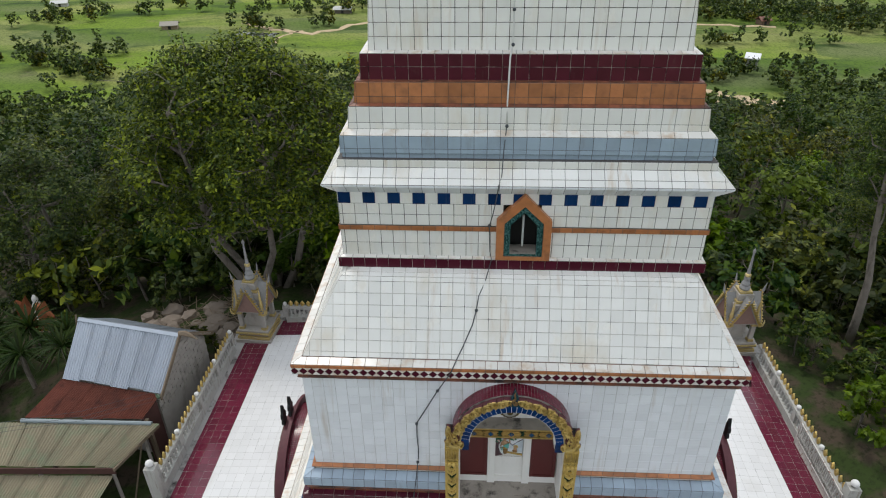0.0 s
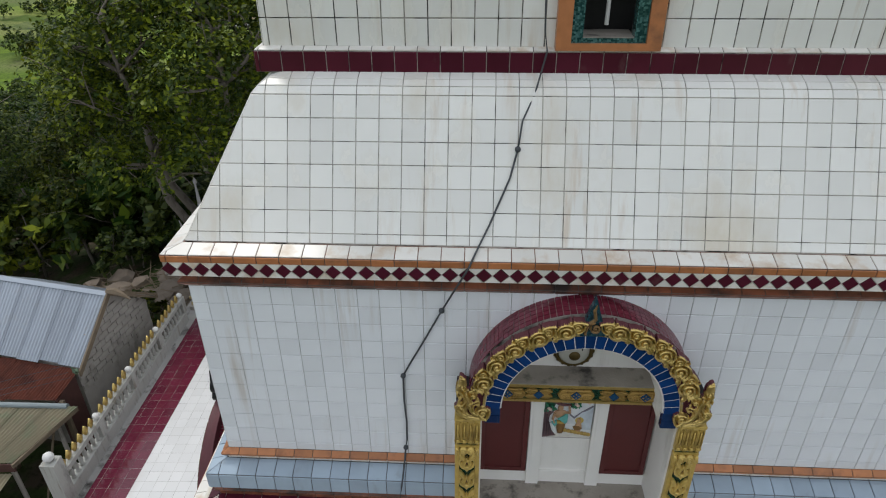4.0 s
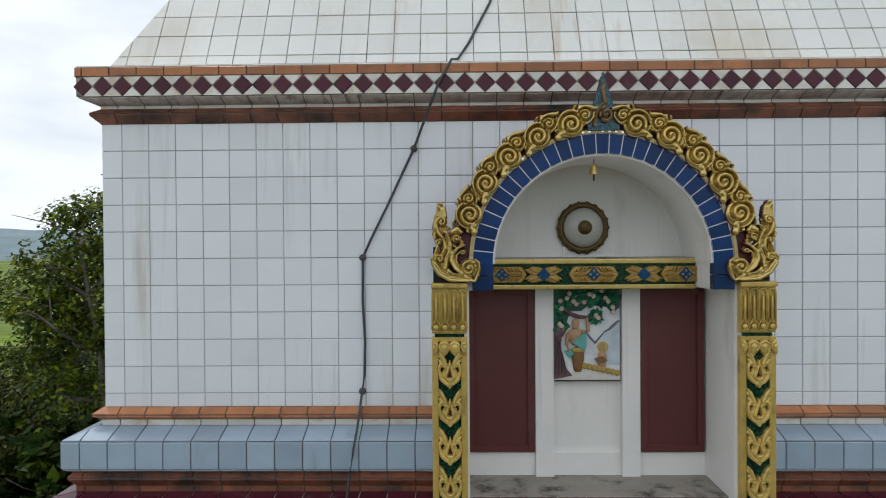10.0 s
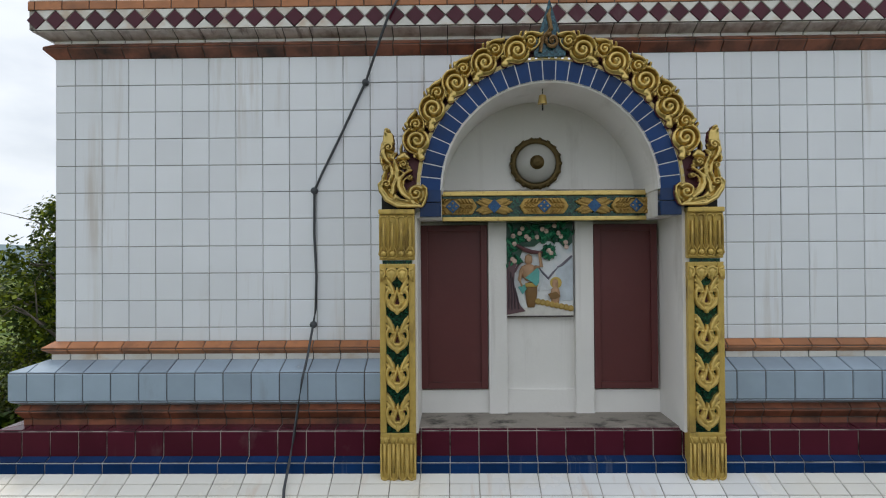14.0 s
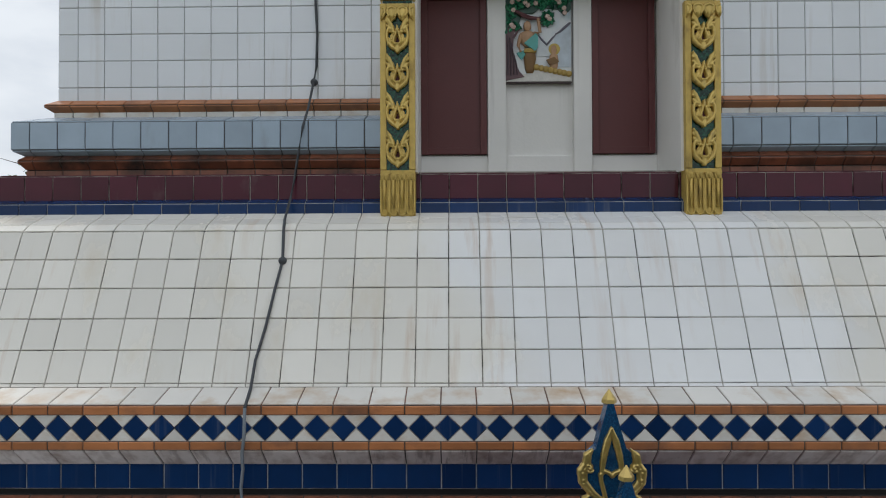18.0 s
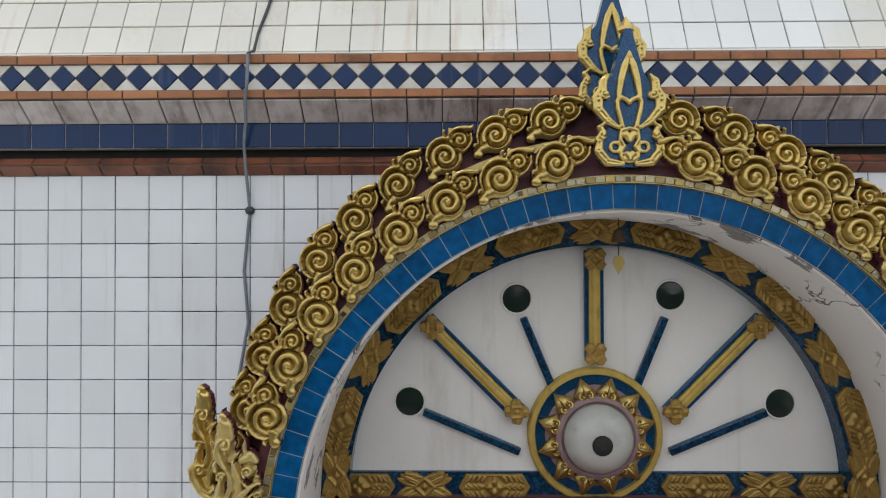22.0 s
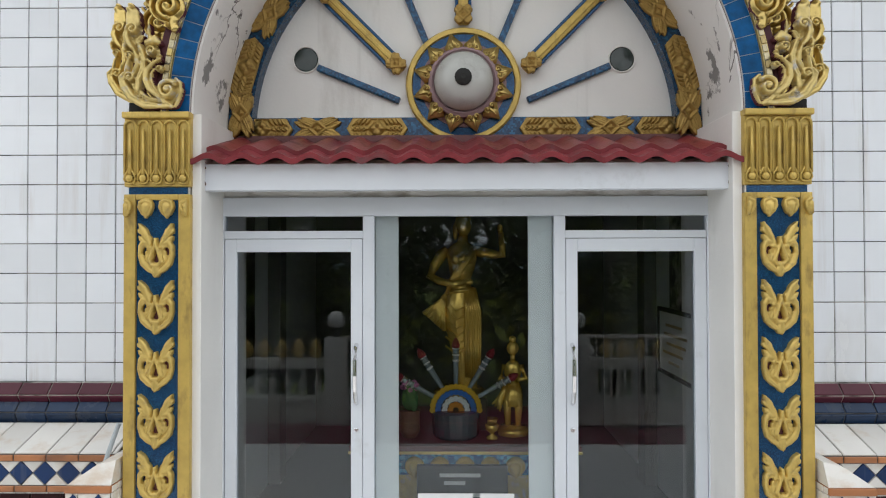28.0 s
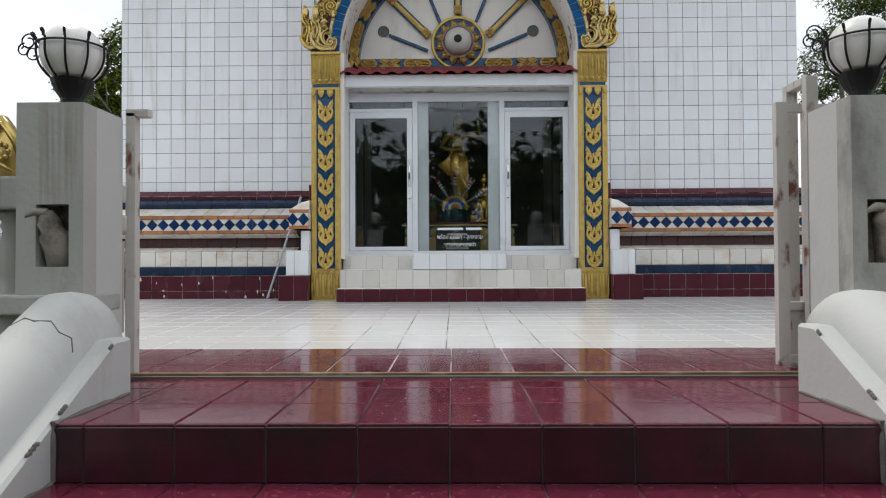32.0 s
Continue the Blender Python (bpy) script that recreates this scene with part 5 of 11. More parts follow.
def scroll_row(parent, cx, zc, r, y, angles, size=0.95, tilt=67.0):
    """Scrolls climbing both sides of an arch, their coils at radius r, lying along it towards its apex."""
    for e in (1, -1):
        for i, a in enumerate(angles):
            p = Matrix.Translation((cx + e * r * math.cos(radians(a)), y - 0.004 * (i % 2), zc + r * math.sin(radians(a))))
            turn = Matrix.Rotation(e * radians(90 - a), 4, "Y")
            wobble = 1 + 0.03 * math.sin(i * 2.7 + e)
            part("scroll", SCROLL, None, parent, at=p @ turn @ Matrix.Diagonal((-size * wobble if e > 0 else size * wobble, size, size * (2 - wobble), 1)) @ Matrix.Rotation(radians(tilt + 2.5 * math.sin(i * 1.9 + e)), 4, "Y"))


def finial(parent, x, y, z, size):
    top = part("finial", FINIAL[0], None, parent, at=Matrix.Translation((x, y, z)) @ Matrix.Diagonal((size, size, size, 1)))
    part("scrollwork", FINIAL[1], None, top)
    part("tip", FINIAL[2], None, top)


def gold_plate_mesh(l, h):
    """A long pointed boss: a raised rim, rows of little leaves and a lozenge flower at the middle."""
    def fn(X, Z):
        x, z = np.abs(X), np.abs(Z)
        d = np.maximum(z / (h / 2), (x + z * 0.62) / (l / 2))
        out = np.where(d < 1, 0.40, 0)
        out = np.where((d < 0.99) & (d > 0.84), 0.70, out)
        teeth = most(*[blade(x, z, [(l * fx, h * 0.40), (l * (fx + 0.03), h * 0.26), (l * (fx + 0.055), h * 0.20)], [h * 0.075, h * 0.07, h * 0.02], 0.95, 0.3) for fx in (0.13, 0.20, 0.27, 0.33)])
        spine = most(*[blade(x, z, [(l * fx, 0), (l * (fx + 0.06), h * 0.10)], [h * 0.07, h * 0.02], 0.9, 0.2) for fx in (0.17, 0.24, 0.31, 0.38)])
        m = (x + z) / (h * 0.42)
        flower = np.where(m < 1, 0.60 + 0.45 * np.abs(np.sin(3.1 * m)) * (0.75 + 0.25 * np.cos(4 * np.arctan2(Z, X))), 0)
        return np.where(d < 0.84, most(out, teeth, spine, flower), out)
    return relief("gold_boss", RELIEF_GOLD, -l / 2, l / 2, -h / 2, h / 2, 0.0040, 0.034, fn, 0.012)


def gold_cross_mesh(l, h):
    """A lozenge flower with four winged leaves splayed to the corners."""
    def fn(X, Z):
        x, z = np.abs(X), np.abs(Z)
        m = (x * 0.9 + z) / (h * 0.36)
        out = np.where(m < 1, 0.50 + 0.45 * np.abs(np.cos(3.6 * m)), 0)
        return most(out, blade(x, z, [(h * 0.24, h * 0.04), (l * 0.30, h * 0.13), (l * 0.42, h * 0.24), (l * 0.50, h * 0.30)], [h * 0.13, h * 0.15, h * 0.11, h * 0.02], 0.70, 0.30),
                    blade(x, z, [(h * 0.06, h * 0.24), (l * 0.14, h * 0.34), (l * 0.25, h * 0.42), (l * 0.36, h * 0.48)], [h * 0.12, h * 0.13, h * 0.09, h * 0.02], 0.75, 0.30),
                    blade(x, z, [(l * 0.12, h * 0.14), (l * 0.28, h * 0.28), (l * 0.42, h * 0.42)], [h * 0.10, h * 0.11, h * 0.03], 0.85, 0.35))
    return relief("gold_cross", RELIEF_GOLD, -l * 0.52, l * 0.52, -h * 0.52, h * 0.52, 0.0040, 0.034, fn, 0.012)


# ---- lower doorway ----
D = thing("doorway_lower", "arched temple doorway with gilded scrolls, blue tiles and pilasters", "doorway")
CX, YF, ZC, R = -0.01, -0.96, 3.03, 1.455
for e, (a, b) in ((-1, (-1.815, -1.462)), (1, (1.440, 1.792))):
    pilaster(D, a, b, YF, 0.0, 0.385, 2.60, 2.64, 3.03, BLUE_MOSAIC, LEAF, [0.512 + 0.299 * k for k in range(7)], True, 5)
    # pier behind the pilaster, and the inner jamb
    part("pier", boxed(min(a, b) + 0.01, max(a, b) - 0.012, -0.62, 0.02, 0.0, 3.05), PLASTER, D)
    inner = b - 0.004 if e < 0 else a + 0.004
    part("jamb", boxed(min(inner, inner - e * 0.05), max(inner, inner - e * 0.05), -0.93, -0.30, 0.5, 3.03, bevel=0.004), PLASTER, D, "white plaster jamb, grubby at the edges")
part("arch_soffit", arc_band(CX, ZC, R - 0.012, R + 0.09, YF + 0.012, 0.0, n=64), MOULDY_PLASTER, D, "cracked white plaster vault")
part("arch_backing", arc_band(CX, ZC, R, R + 0.20, YF + 0.008, -0.78, n=64), BACKING, D)
ARCH_BLUE = surface("blue_arch_tile", (0.001, 0.072, 0.205), 0.3, var=0.7, scale=24, bump=0.05, bscale=20, rand=0.14)
ARCH_BLUE.node_tree.nodes["Principled BSDF"].inputs["Specular IOR Level"].default_value = 0.12
part("arch_grout", arc_band(CX, ZC, R + 0.001, R + 0.1125, YF - 0.003, YF + 0.03, n=64), LIGHT_GROUT, D)
arch_tiles(D, CX, ZC, R + 0.002, R + 0.112, YF, ARCH_BLUE, 49, gap=0.0045)
part("arch_rim", arc_band(CX, ZC, R + 0.114, R + 0.15, YF - 0.018, YF + 0.05, n=64), WORN_GOLD, D)
RIM_CHIPS = [surface("rim_chip", c, 0.25, 0.6, var=0.3, scale=30, bump=0.1, rand=0.2) for c in ((0.44, 0.38, 0.24), (0.46, 0.345, 0.12), (0.33, 0.25, 0.11))]
RIM_CHIP = [mesh_of("rim_chip", [(-0.020, 0, -0.014), (0.020, 0, -0.014), (0.020, 0, 0.014), (-0.020, 0, 0.014), (-0.018, -0.005, -0.012), (0.018, -0.005, -0.012), (0.018, -0.005, 0.012), (-0.018, -0.005, 0.012)], [(4, 5, 6, 7), (0, 1, 5, 4), (1, 2, 6, 5), (2, 3, 7, 6), (3, 0, 4, 7)], m) for m in RIM_CHIPS]
for k in range(112):
    a = radians(3 + 174 * (k + 0.5) / 112)
    if (k * 7919) % 11 > 0:
        part("rim_chip", RIM_CHIP[(k * k * 31 + k) % 7 % 3], None, D, at=Matrix.Translation((CX + (R + 0.132) * math.cos(a), YF - 0.0185, ZC + (R + 0.132) * math.sin(a))) @ Matrix.Rotation(-a + math.pi / 2, 4, "Y"))
scroll_row(D, CX, ZC + 0.045, 1.634, YF - 0.012, [18.0 + 8.76 * k for k in range(8)])
for e in (-1, 1):
    part("crest", CREST_WORN, None, D, at=Matrix.Translation((CX + e * 1.648, YF - 0.005, 3.045)) @ Matrix.Diagonal((-e, 1, 1, 1)))
    part("crest_block", boxed(CX + e * 1.65 - 0.16, CX + e * 1.65 + 0.16, YF + 0.055, YF + 0.20, 3.032, 3.10, bevel=0.006), BLACK, D)
finial(D, 0.004, YF - 0.035, 4.665, 1.0)
v, f = [], []  # mirror mosaic set along the rim
RNG = random.Random(71)
for i in range(168):
    if RNG.random() < 0.30:
        continue
    a, s = math.pi * (i + 0.5) / 168, 0.0095 + 0.002 * RNG.random()
    rr = R + 0.132 + 0.003 * RNG.uniform(-1, 1)
    c, q, o = math.cos(a), math.sin(a), len(v)
    for yy, g in ((YF - 0.014, s), (YF - 0.0215, s * 0.92)):
        v += [(CX + (rr + dr * g) * c - dt * g * q, yy, ZC + (rr + dr * g) * q + dt * g * c) for dr, dt in ((-1, -1), (1, -1), (1, 1), (-1, 1))]
    f += [(o + 4, o + 5, o + 6, o + 7)] + [(o + j, o + (j + 1) % 4, o + 4 + (j + 1) % 4, o + 4 + j) for j in range(4)]
rim_mosaic = part("rim_mosaic", mesh_of("rim_mosaic", v, f, surface("dusty_mirror_mosaic", (0.15, 0.125, 0.085), 0.2, 0.3, var=0.3, scale=30, bump=0.05, rand=0.6)), None, D)
rim_mosaic["kind"] = "stuff"
# second arch a hand's width behind, larger
ZR, RR = 3.195, 1.738
part("rear_arch", arc_band(CX, ZR, 1.50, RR + 0.055, -0.74, -0.66, n=64), BACKING, D)
part("rear_rim", arc_band(CX, ZR, RR - 0.125, RR - 0.088, -0.765, -0.70, n=64), WORN_GOLD, D)
scroll_row(D, CX, ZR, RR, -0.755, [4.0 + 8.45 * k for k in range(10)])
for e in (-1, 1):
    part("crest", CREST, None, D, at=Matrix.Translation((CX + e * 1.822, -0.755, 3.125)) @ Matrix.Diagonal((-e, 1, 1, 1)))
    part("rear_pier", boxed(CX + e * 1.76 - 0.10, CX + e * 1.76 + 0.10, -0.735, -0.60, 3.03, 3.15), BACKING, D)
finial(D, -0.02, -0.79, 4.955, 1.0)
vault = part("vault_roof", arc_band(CX, ZC + 0.05, R + 0.05, R + 0.26, -0.68, 0.01, n=64), PALE_GROUT, D)
SMALL_MAROON = surface("small_maroon_mosaic_tile", (0.15, 0.022, 0.040), 0.25, var=0.25, scale=8, bump=0.05, bscale=20, rand=0.2)


def vault_tiles(parent, cx, zc, r, y0, y1, n, pitch, squash=1.0):
    v, f = [], []
    rows = max(2, round((y1 - y0) / pitch))
    for i in range(n):
        for k in range(rows):
            a0, a1 = math.pi * (i + 0.05) / n, math.pi * (i + 0.95) / n
            b0, b1 = y0 + (y1 - y0) * (k + 0.05) / rows, y0 + (y1 - y0) * (k + 0.95) / rows
            o = len(v)
            for rr in (r, r + 0.006):
                v += [(cx + rr * math.cos(a), y, zc + squash * rr * math.sin(a)) for a, y in ((a0, b0), (a1, b0), (a1, b1), (a0, b1))]
            f += [(o + 4, o + 5, o + 6, o + 7)] + [(o + j, o + (j + 1) % 4, o + 4 + (j + 1) % 4, o + 4 + j) for j in range(4)]
    ob = part("vault_tiles", mesh_of("vault_tiles", v, f, SMALL_MAROON), None, parent)
    ob["kind"] = "stuff"


vault_tiles(vault, CX, ZC + 0.05, R + 0.262, -0.66, 0.0, 100, 0.055)

# tympanum with a sunburst
T = thing("tympanum", "white half-round panel with a gilded sunburst and glass discs", "relief panel")
YT = -0.31
bm = bmesh.new()
plate(bm, [(CX + 1.46 * math.cos(math.pi * i / 40), 3.0 + 1.47 * math.sin(math.pi * i / 40)) for i in range(41)], YT, YT + 0.12)
part("panel", bm, PLASTER, T)
ring_z = 3.04
part("ring", arc_band(CX, ring_z, 1.298, 1.462, YT - 0.10, YT + 0.02, n=56), RING_MOSAIC, T)
part("foot_band", boxed(CX - 1.46, CX + 1.46, YT - 0.022, YT + 0.02, 2.985, 3.135), RING_MOSAIC, T)
BOSS, CROSS = gold_plate_mesh(0.385, 0.135), gold_cross_mesh(0.30, 0.15)
for k in range(11):
    a = 16.25 + 14.75 * k
    p = pose(CX + 1.378 * math.cos(radians(a)), YT - 0.104, ring_z + 1.378 * math.sin(radians(a)), 0, 90 - a, 0)
    part("gold_cross" if k % 2 else "gold_boss", CROSS if k % 2 else BOSS, None, T, at=p)
for e in (-1, 1):
    part("gold_cross", CROSS, None, T, at=pose(CX + e * 1.358, YT - 0.106, 3.145, 0, 90, 0))
    part("gold_boss", BOSS, None, T, at=pose(CX + e * 1.25, YT - 0.028, 3.062))
    part("gold_cross", CROSS, None, T, at=pose(CX + e * 0.905, YT - 0.026, 3.062))
    part("gold_boss", BOSS, None, T, at=pose(CX + e * 0.535, YT - 0.026, 3.062))
HZ = 3.335
sun_hub = part("hub", lathe(bmesh.new(), [(0.358, -0.03), (0.358, 0.03), (0.348, 0.045), (0.322, 0.045), (0.314, 0.02), (0.05, 0.02)], 40, (CX, YT, HZ), axis="y"), SMOOTH_GOLD, T)
part("blue_ring", lathe(bmesh.new(), [(0.322, 0.0), (0.322, 0.028), (0.262, 0.03), (0.2, 0.02)], 40, (CX, YT, HZ), axis="y"), BLUE_MOSAIC, sun_hub)
pinkish = surface("faded_pink_paint", (0.30, 0.20, 0.21), 0.7, var=0.3, scale=12, bump=0.2)
part("inner_disc", lathe(bmesh.new(), [(0.266, 0.01), (0.266, 0.04), (0.22, 0.05), (0.215, 0.10), (0.195, 0.115), (0.18, 0.10)], 36, (CX, YT, HZ), axis="y"), pinkish, sun_hub)
bm = bmesh.new()
plate(bm, [(-0.034, 0.0), (0.034, 0.0), (0.058, 0.038), (0.034, 0.072), (0.0, 0.122), (-0.034, 0.072), (-0.058, 0.038)], -0.02, 0.02)
spiral(bm, -0.02, 0.03, 0.018, 1.2, 90, 0.007, y=-0.024)
spiral(bm, 0.02, 0.03, 0.018, 1.2, 90, 0.007, y=-0.024, hand=-1)
tube(bm, [(0, -0.026, 0.02), (0, -0.026, 0.1)], 0.012, 5, [0.014, 0.003])
petal = to_mesh("petal", bm, GOLD, True)
for k in range(12):
    a = 15 + 30 * k
    part("petal", petal, None, sun_hub, at=pose(CX + 0.192 * math.cos(radians(a)), YT - 0.062, HZ + 0.192 * math.sin(radians(a)), 0, 90 - a, 0))
part("globe", lathe(bmesh.new(), [(0.182, 0.09), (0.178, 0.13), (0.155, 0.175), (0.115, 0.205), (0.06, 0.222), (0.01, 0.226)], 32, (CX, YT, HZ), axis="y"), FROST, sun_hub, "milky dusty glass dome", True)
part("knob", lathe(bmesh.new(), [(0.05, 0.2), (0.052, 0.23), (0.04, 0.238), (0.016, 0.246)], 14, (CX - 0.004, YT, HZ - 0.004), axis="y"), BLACK, sun_hub)


SZ = 3.045


def bar(parent, name, a, r0, r1, w, d, material, cx=CX, cz=SZ, y=YT):
    c, s = math.cos(radians(a)), math.sin(radians(a))
    ob = part(name, boxed(r0, r1, -d, 0.01, -w / 2, w / 2, bevel=min(w, d) * 0.25), material, parent, at=pose(cx, y, cz, 0, -a, 0))
    return ob


SPOKE_END = gold_cross_mesh(0.11, 0.12)
for a, r0, r1 in ((90, 0.67, 1.27), (45, 0.54, 1.27), (135, 0.54, 1.27)):
    s = bar(T, "spoke", a, r0, r1, 0.062, 0.045, SMOOTH_GOLD)
    bar(T, "spoke_ridge", a, r0 + 0.09, r1 - 0.09, 0.022, 0.056, SMOOTH_GOLD)
    for e in (-1, 1):
        c, q = math.cos(radians(a + 90)), math.sin(radians(a + 90))
        bar(T, "blue_strip", a, r0 + 0.02, r1, 0.02, 0.03, BLUE_MOSAIC, CX + e * 0.041 * c, SZ + e * 0.041 * q)
    for r in (r0 + 0.05, r1 - 0.05):
        part("spoke_end", SPOKE_END, None, T, at=pose(CX + r * math.cos(radians(a)), YT - 0.05, SZ + r * math.sin(radians(a)), 0, 90 - a, 0))
for x, z, a, r0 in ((-0.985, 0.17, 157.5, 0.43), (0.985, 0.16, 22.5, 0.43), (-0.41, 0.72, 112.5, 0.58), (0.41, 0.735, 67.5, 0.58)):
    bar(T, "blue_bar", a, r0, 0.985, 0.042, 0.03, RING_MOSAIC, cz=SZ + (0.03 if z < 0.5 else 0.0))
    disc = part("glass_disc", lathe(bmesh.new(), [(0.086, 0.002), (0.084, 0.012), (0.078, 0.012), (0.076, 0.004), (0.01, 0.003)], 24, (CX + x, YT, HZ + z), axis="y"), PLASTER, T)
    part("pane", lathe(bmesh.new(), [(0.077, 0.003), (0.07, 0.008), (0.01, 0.012)], 24, (CX + x, YT, HZ + z), axis="y"), surface("green_black_glass", (0.018, 0.03, 0.027), 0.08, var=0.4, scale=20, bump=0.05), disc)
bell = thing("wind_bell", "small bronze hanging bell with a gilded leaf clapper", "bell", pose(0.05, -0.62, 4.41))
part("bell", lathe(bmesh.new(), [(0.036, -0.06), (0.03, -0.03), (0.022, -0.005), (0.008, 0.005)], 14), surface("tarnished_bronze", (0.10, 0.06, 0.035), 0.5, 0.5, var=0.3, scale=30), bell)
part("wire", tube(bmesh.new(), [(0, 0, 0.055), (0, 0, 0.0), (0, 0, -0.13)], 0.003, 5), IRON, bell)
bm = bmesh.new()
plate(bm, [(0, -0.22), (0.03, -0.165), (0.02, -0.135), (0, -0.125), (-0.02, -0.135), (-0.03, -0.165)], -0.004, 0.004)
part("clapper_leaf", bm, GOLD, bell)

# ---- steps, piers and awning of the lower doorway ----
STEP_TILE = surface("grimy_white_step_tile", (0.68, 0.665, 0.635), 0.3, var=0.08, scale=4, bump=0.04, bscale=14, rand=0.10, stain=((0.42, 0.36, 0.28), 0.56, 0.9, 3.0), streak=2)
def tiled_box(name, label, x0, x1, y0, y1, z0, z1, front, top=None, side=None, pitch=0.2, phase=0.0, parent=None, rows=None):
    """A block clad with tiles in front, on top and at both sides."""
    ob = part(name, boxed(x0, x1, y0, y1, z0, z1), PALE_GROUT, parent)
    if not parent:
        tagged(ob, label, "masonry", kind="structure")
    us = spaced(x0, x1, pitch, phase)
    yes = lambda u, v: True
    tile_field(ob, (0, y0, z0), (1, 0, 0), (0, 0, 1), us, rows or [0, z1 - z0], front, near=yes, thick=0.006)
    if top:
        tile_field(ob, (0, y0, z1), (1, 0, 0), (0, 1, 0), us, spaced(0, y1 - y0, pitch, 0), top, near=yes, thick=0.006)
    s = side or front
    tile_field(ob, (x0, y1, z0), (0, -1, 0), (0, 0, 1), spaced(0, y1 - y0, pitch, 0.06), rows or [0, z1 - z0], s, thick=0.006)
    tile_field(ob, (x1, y0, z0), (0, 1, 0), (0, 0, 1), spaced(0, y1 - y0, pitch, 0.06), rows or [0, z1 - z0], s, thick=0.006)
    return ob


tiled_box("step_bottom", "low door step with maroon riser and white tread", -1.432, 1.425, -1.375, -0.55, 0.0, 0.150, MAROON_TILE, BEIGE_TILE, phase=0.06)
tiled_box("step_middle", "white tiled door step with grimy joints", -1.435, 1.425, -1.11, -0.55, 0.153, 0.365, STEP_TILE, STEP_TILE, phase=0.03)
tiled_box("step_sill", "white tiled door sill", -1.45, 1.43, -0.80, -0.42, 0.368, 0.535, STEP_TILE, BEIGE_TILE, phase=0.03)
tiled_box("threshold_block", "clean white tiled block in front of the middle window", -0.568, 0.542, -1.118, -0.81, 0.37, 0.553, WHITE_TILE, WHITE_TILE, phase=0.03)
for e, a in ((-1, -1.83), (1, 1.81)):
    lo = lambda d: (min(a, a + e * d), max(a, a + e * d))
    tiled_box("pier_maroon", "maroon tiled foot of the door pier", *lo(0.35), -1.10, -0.45, 0.0, 0.30, MAROON_TILE)
    tiled_box("pier_white", "white tiled foot of the door pier", *lo(0.27), -1.05, -0.45, 0.303, 0.60, WHITE_TILE, BEIGE_TILE)
    tiled_box("pier_neck", "white tiled neck of the door pier", *lo(0.10), -1.0, -0.25, 0.603, 0.845, WHITE_TILE)
    p = tiled_box("pier_diamonds", "projecting pier band with navy diamonds", *lo(0.23), -1.05, -0.35, 0.866, 1.098, BEIGE_TILE, rows=[0, 0.035, 0.197, 0.232])
    for z in (0.866, 1.063):
        part("terracotta_strip", boxed(*[v + d for v, d in zip(lo(0.23), (-0.004, 0.004))], -1.064, -0.34, z, z + 0.035, bevel=0.003), ORANGE_TILE, p)
    for k in (0.06, 0.19):
        ob = part("diamond_tile", TILE_MESHES["d" + NAVY_TILE.name], None, p, at=Matrix.Translation((a + e * k, -1.058, 0.981)) @ Matrix(((1, 0, 0), (0, 0, -1), (0, 1, 0))).to_4x4() @ Matrix.Diagonal((1.0, 1.12, 1, 1)))
    bm = bmesh.new()
    v = [bm.verts.new(c) for c in ((a, -1.05, 1.10), (a + e * 0.23, -1.05, 1.10), (a + e * 0.23, -0.35, 1.10), (a, -0.35, 1.10), (a, -1.0, 1.215), (a + e * 0.10, -1.0, 1.19), (a + e * 0.10, -0.25, 1.19), (a, -0.25, 1.215))]
    for f in ((0, 1, 5, 4), (1, 2, 6, 5), (2, 3, 7, 6), (3, 0, 4, 7), (4, 5, 6, 7), (3, 2, 1, 0)):
        bm.faces.new([v[i] for i in f])
    part("weathering", bm, BEIGE_TILE, p)
    tiled_box("pier_roll", "maroon tile roll beside the door pier", *lo(0.07), -0.70, -0.02, 1.22, 1.44, MAROON_TILE)
    tiled_box("pier_shaft", "white tiled flank of the door pier", *lo(0.02), -0.66, -0.005, 1.443, 3.05, WHITE_TILE, rows=[0.2 * k for k in range(9)])

pipe = tagged(part("loose_pipe", tube(bmesh.new(), [(-2.418, -0.74, 0.015), (-2.03, -0.58, 1.30)], 0.014, 8), surface("grey_plastic_pipe", (0.42, 0.47, 0.50), 0.4)), "pale grey pipe leaning against the door pier", "pipe")

# red tile awning over the glass doors
A = thing("awning", "small awning of red painted roof tiles above glass doors", "awning")
TW, NT = 0.1815, 16
rows = [((-0.34, 2.985), (-0.86, 2.842)), ((-0.76, 2.846), (-0.965, 2.785))]
for r, ((ya, za), (yb, zb)) in enumerate(rows):
    for i in range(NT):
        bm = bmesh.new()
        x0 = -1.47 + i * TW
        rings = []
        for k in range(17):
            u = k / 16
            x = x0 + TW * (u * 1.06)
            h = 0.034 * (0.5 - 0.5 * math.cos(2 * math.pi * u))
            sag = random.uniform(-0.001, 0.001)
            rings.append([bm.verts.new(c) for c in ((x, ya, za + h), (x, (ya + yb) / 2, (za + zb) / 2 + h + sag), (x, yb, zb + h), (x, yb + 0.004, zb + h - 0.030), (x, ya, za + h - 0.030))])
        for p, q in zip(rings, rings[1:]):
            for k in range(5):
                bm.faces.new((p[k], q[k], q[(k + 1) % 5], p[(k + 1) % 5]))
        bm.faces.new(rings[0])
        bm.faces.new(rings[-1])
        part("roof_tile", bm, AWNING_RED, A)
part("mortar_flashing", boxed(-1.46, 1.43, -0.405, -0.29, 2.95, 3.015, bevel=0.02), surface("grimy_red_mortar", (0.12, 0.05, 0.05), 0.8, var=0.3, scale=6, bump=0.4), A)
RUST = surface("rusted_screw", (0.10, 0.055, 0.035), 0.8, var=0.3, scale=60)
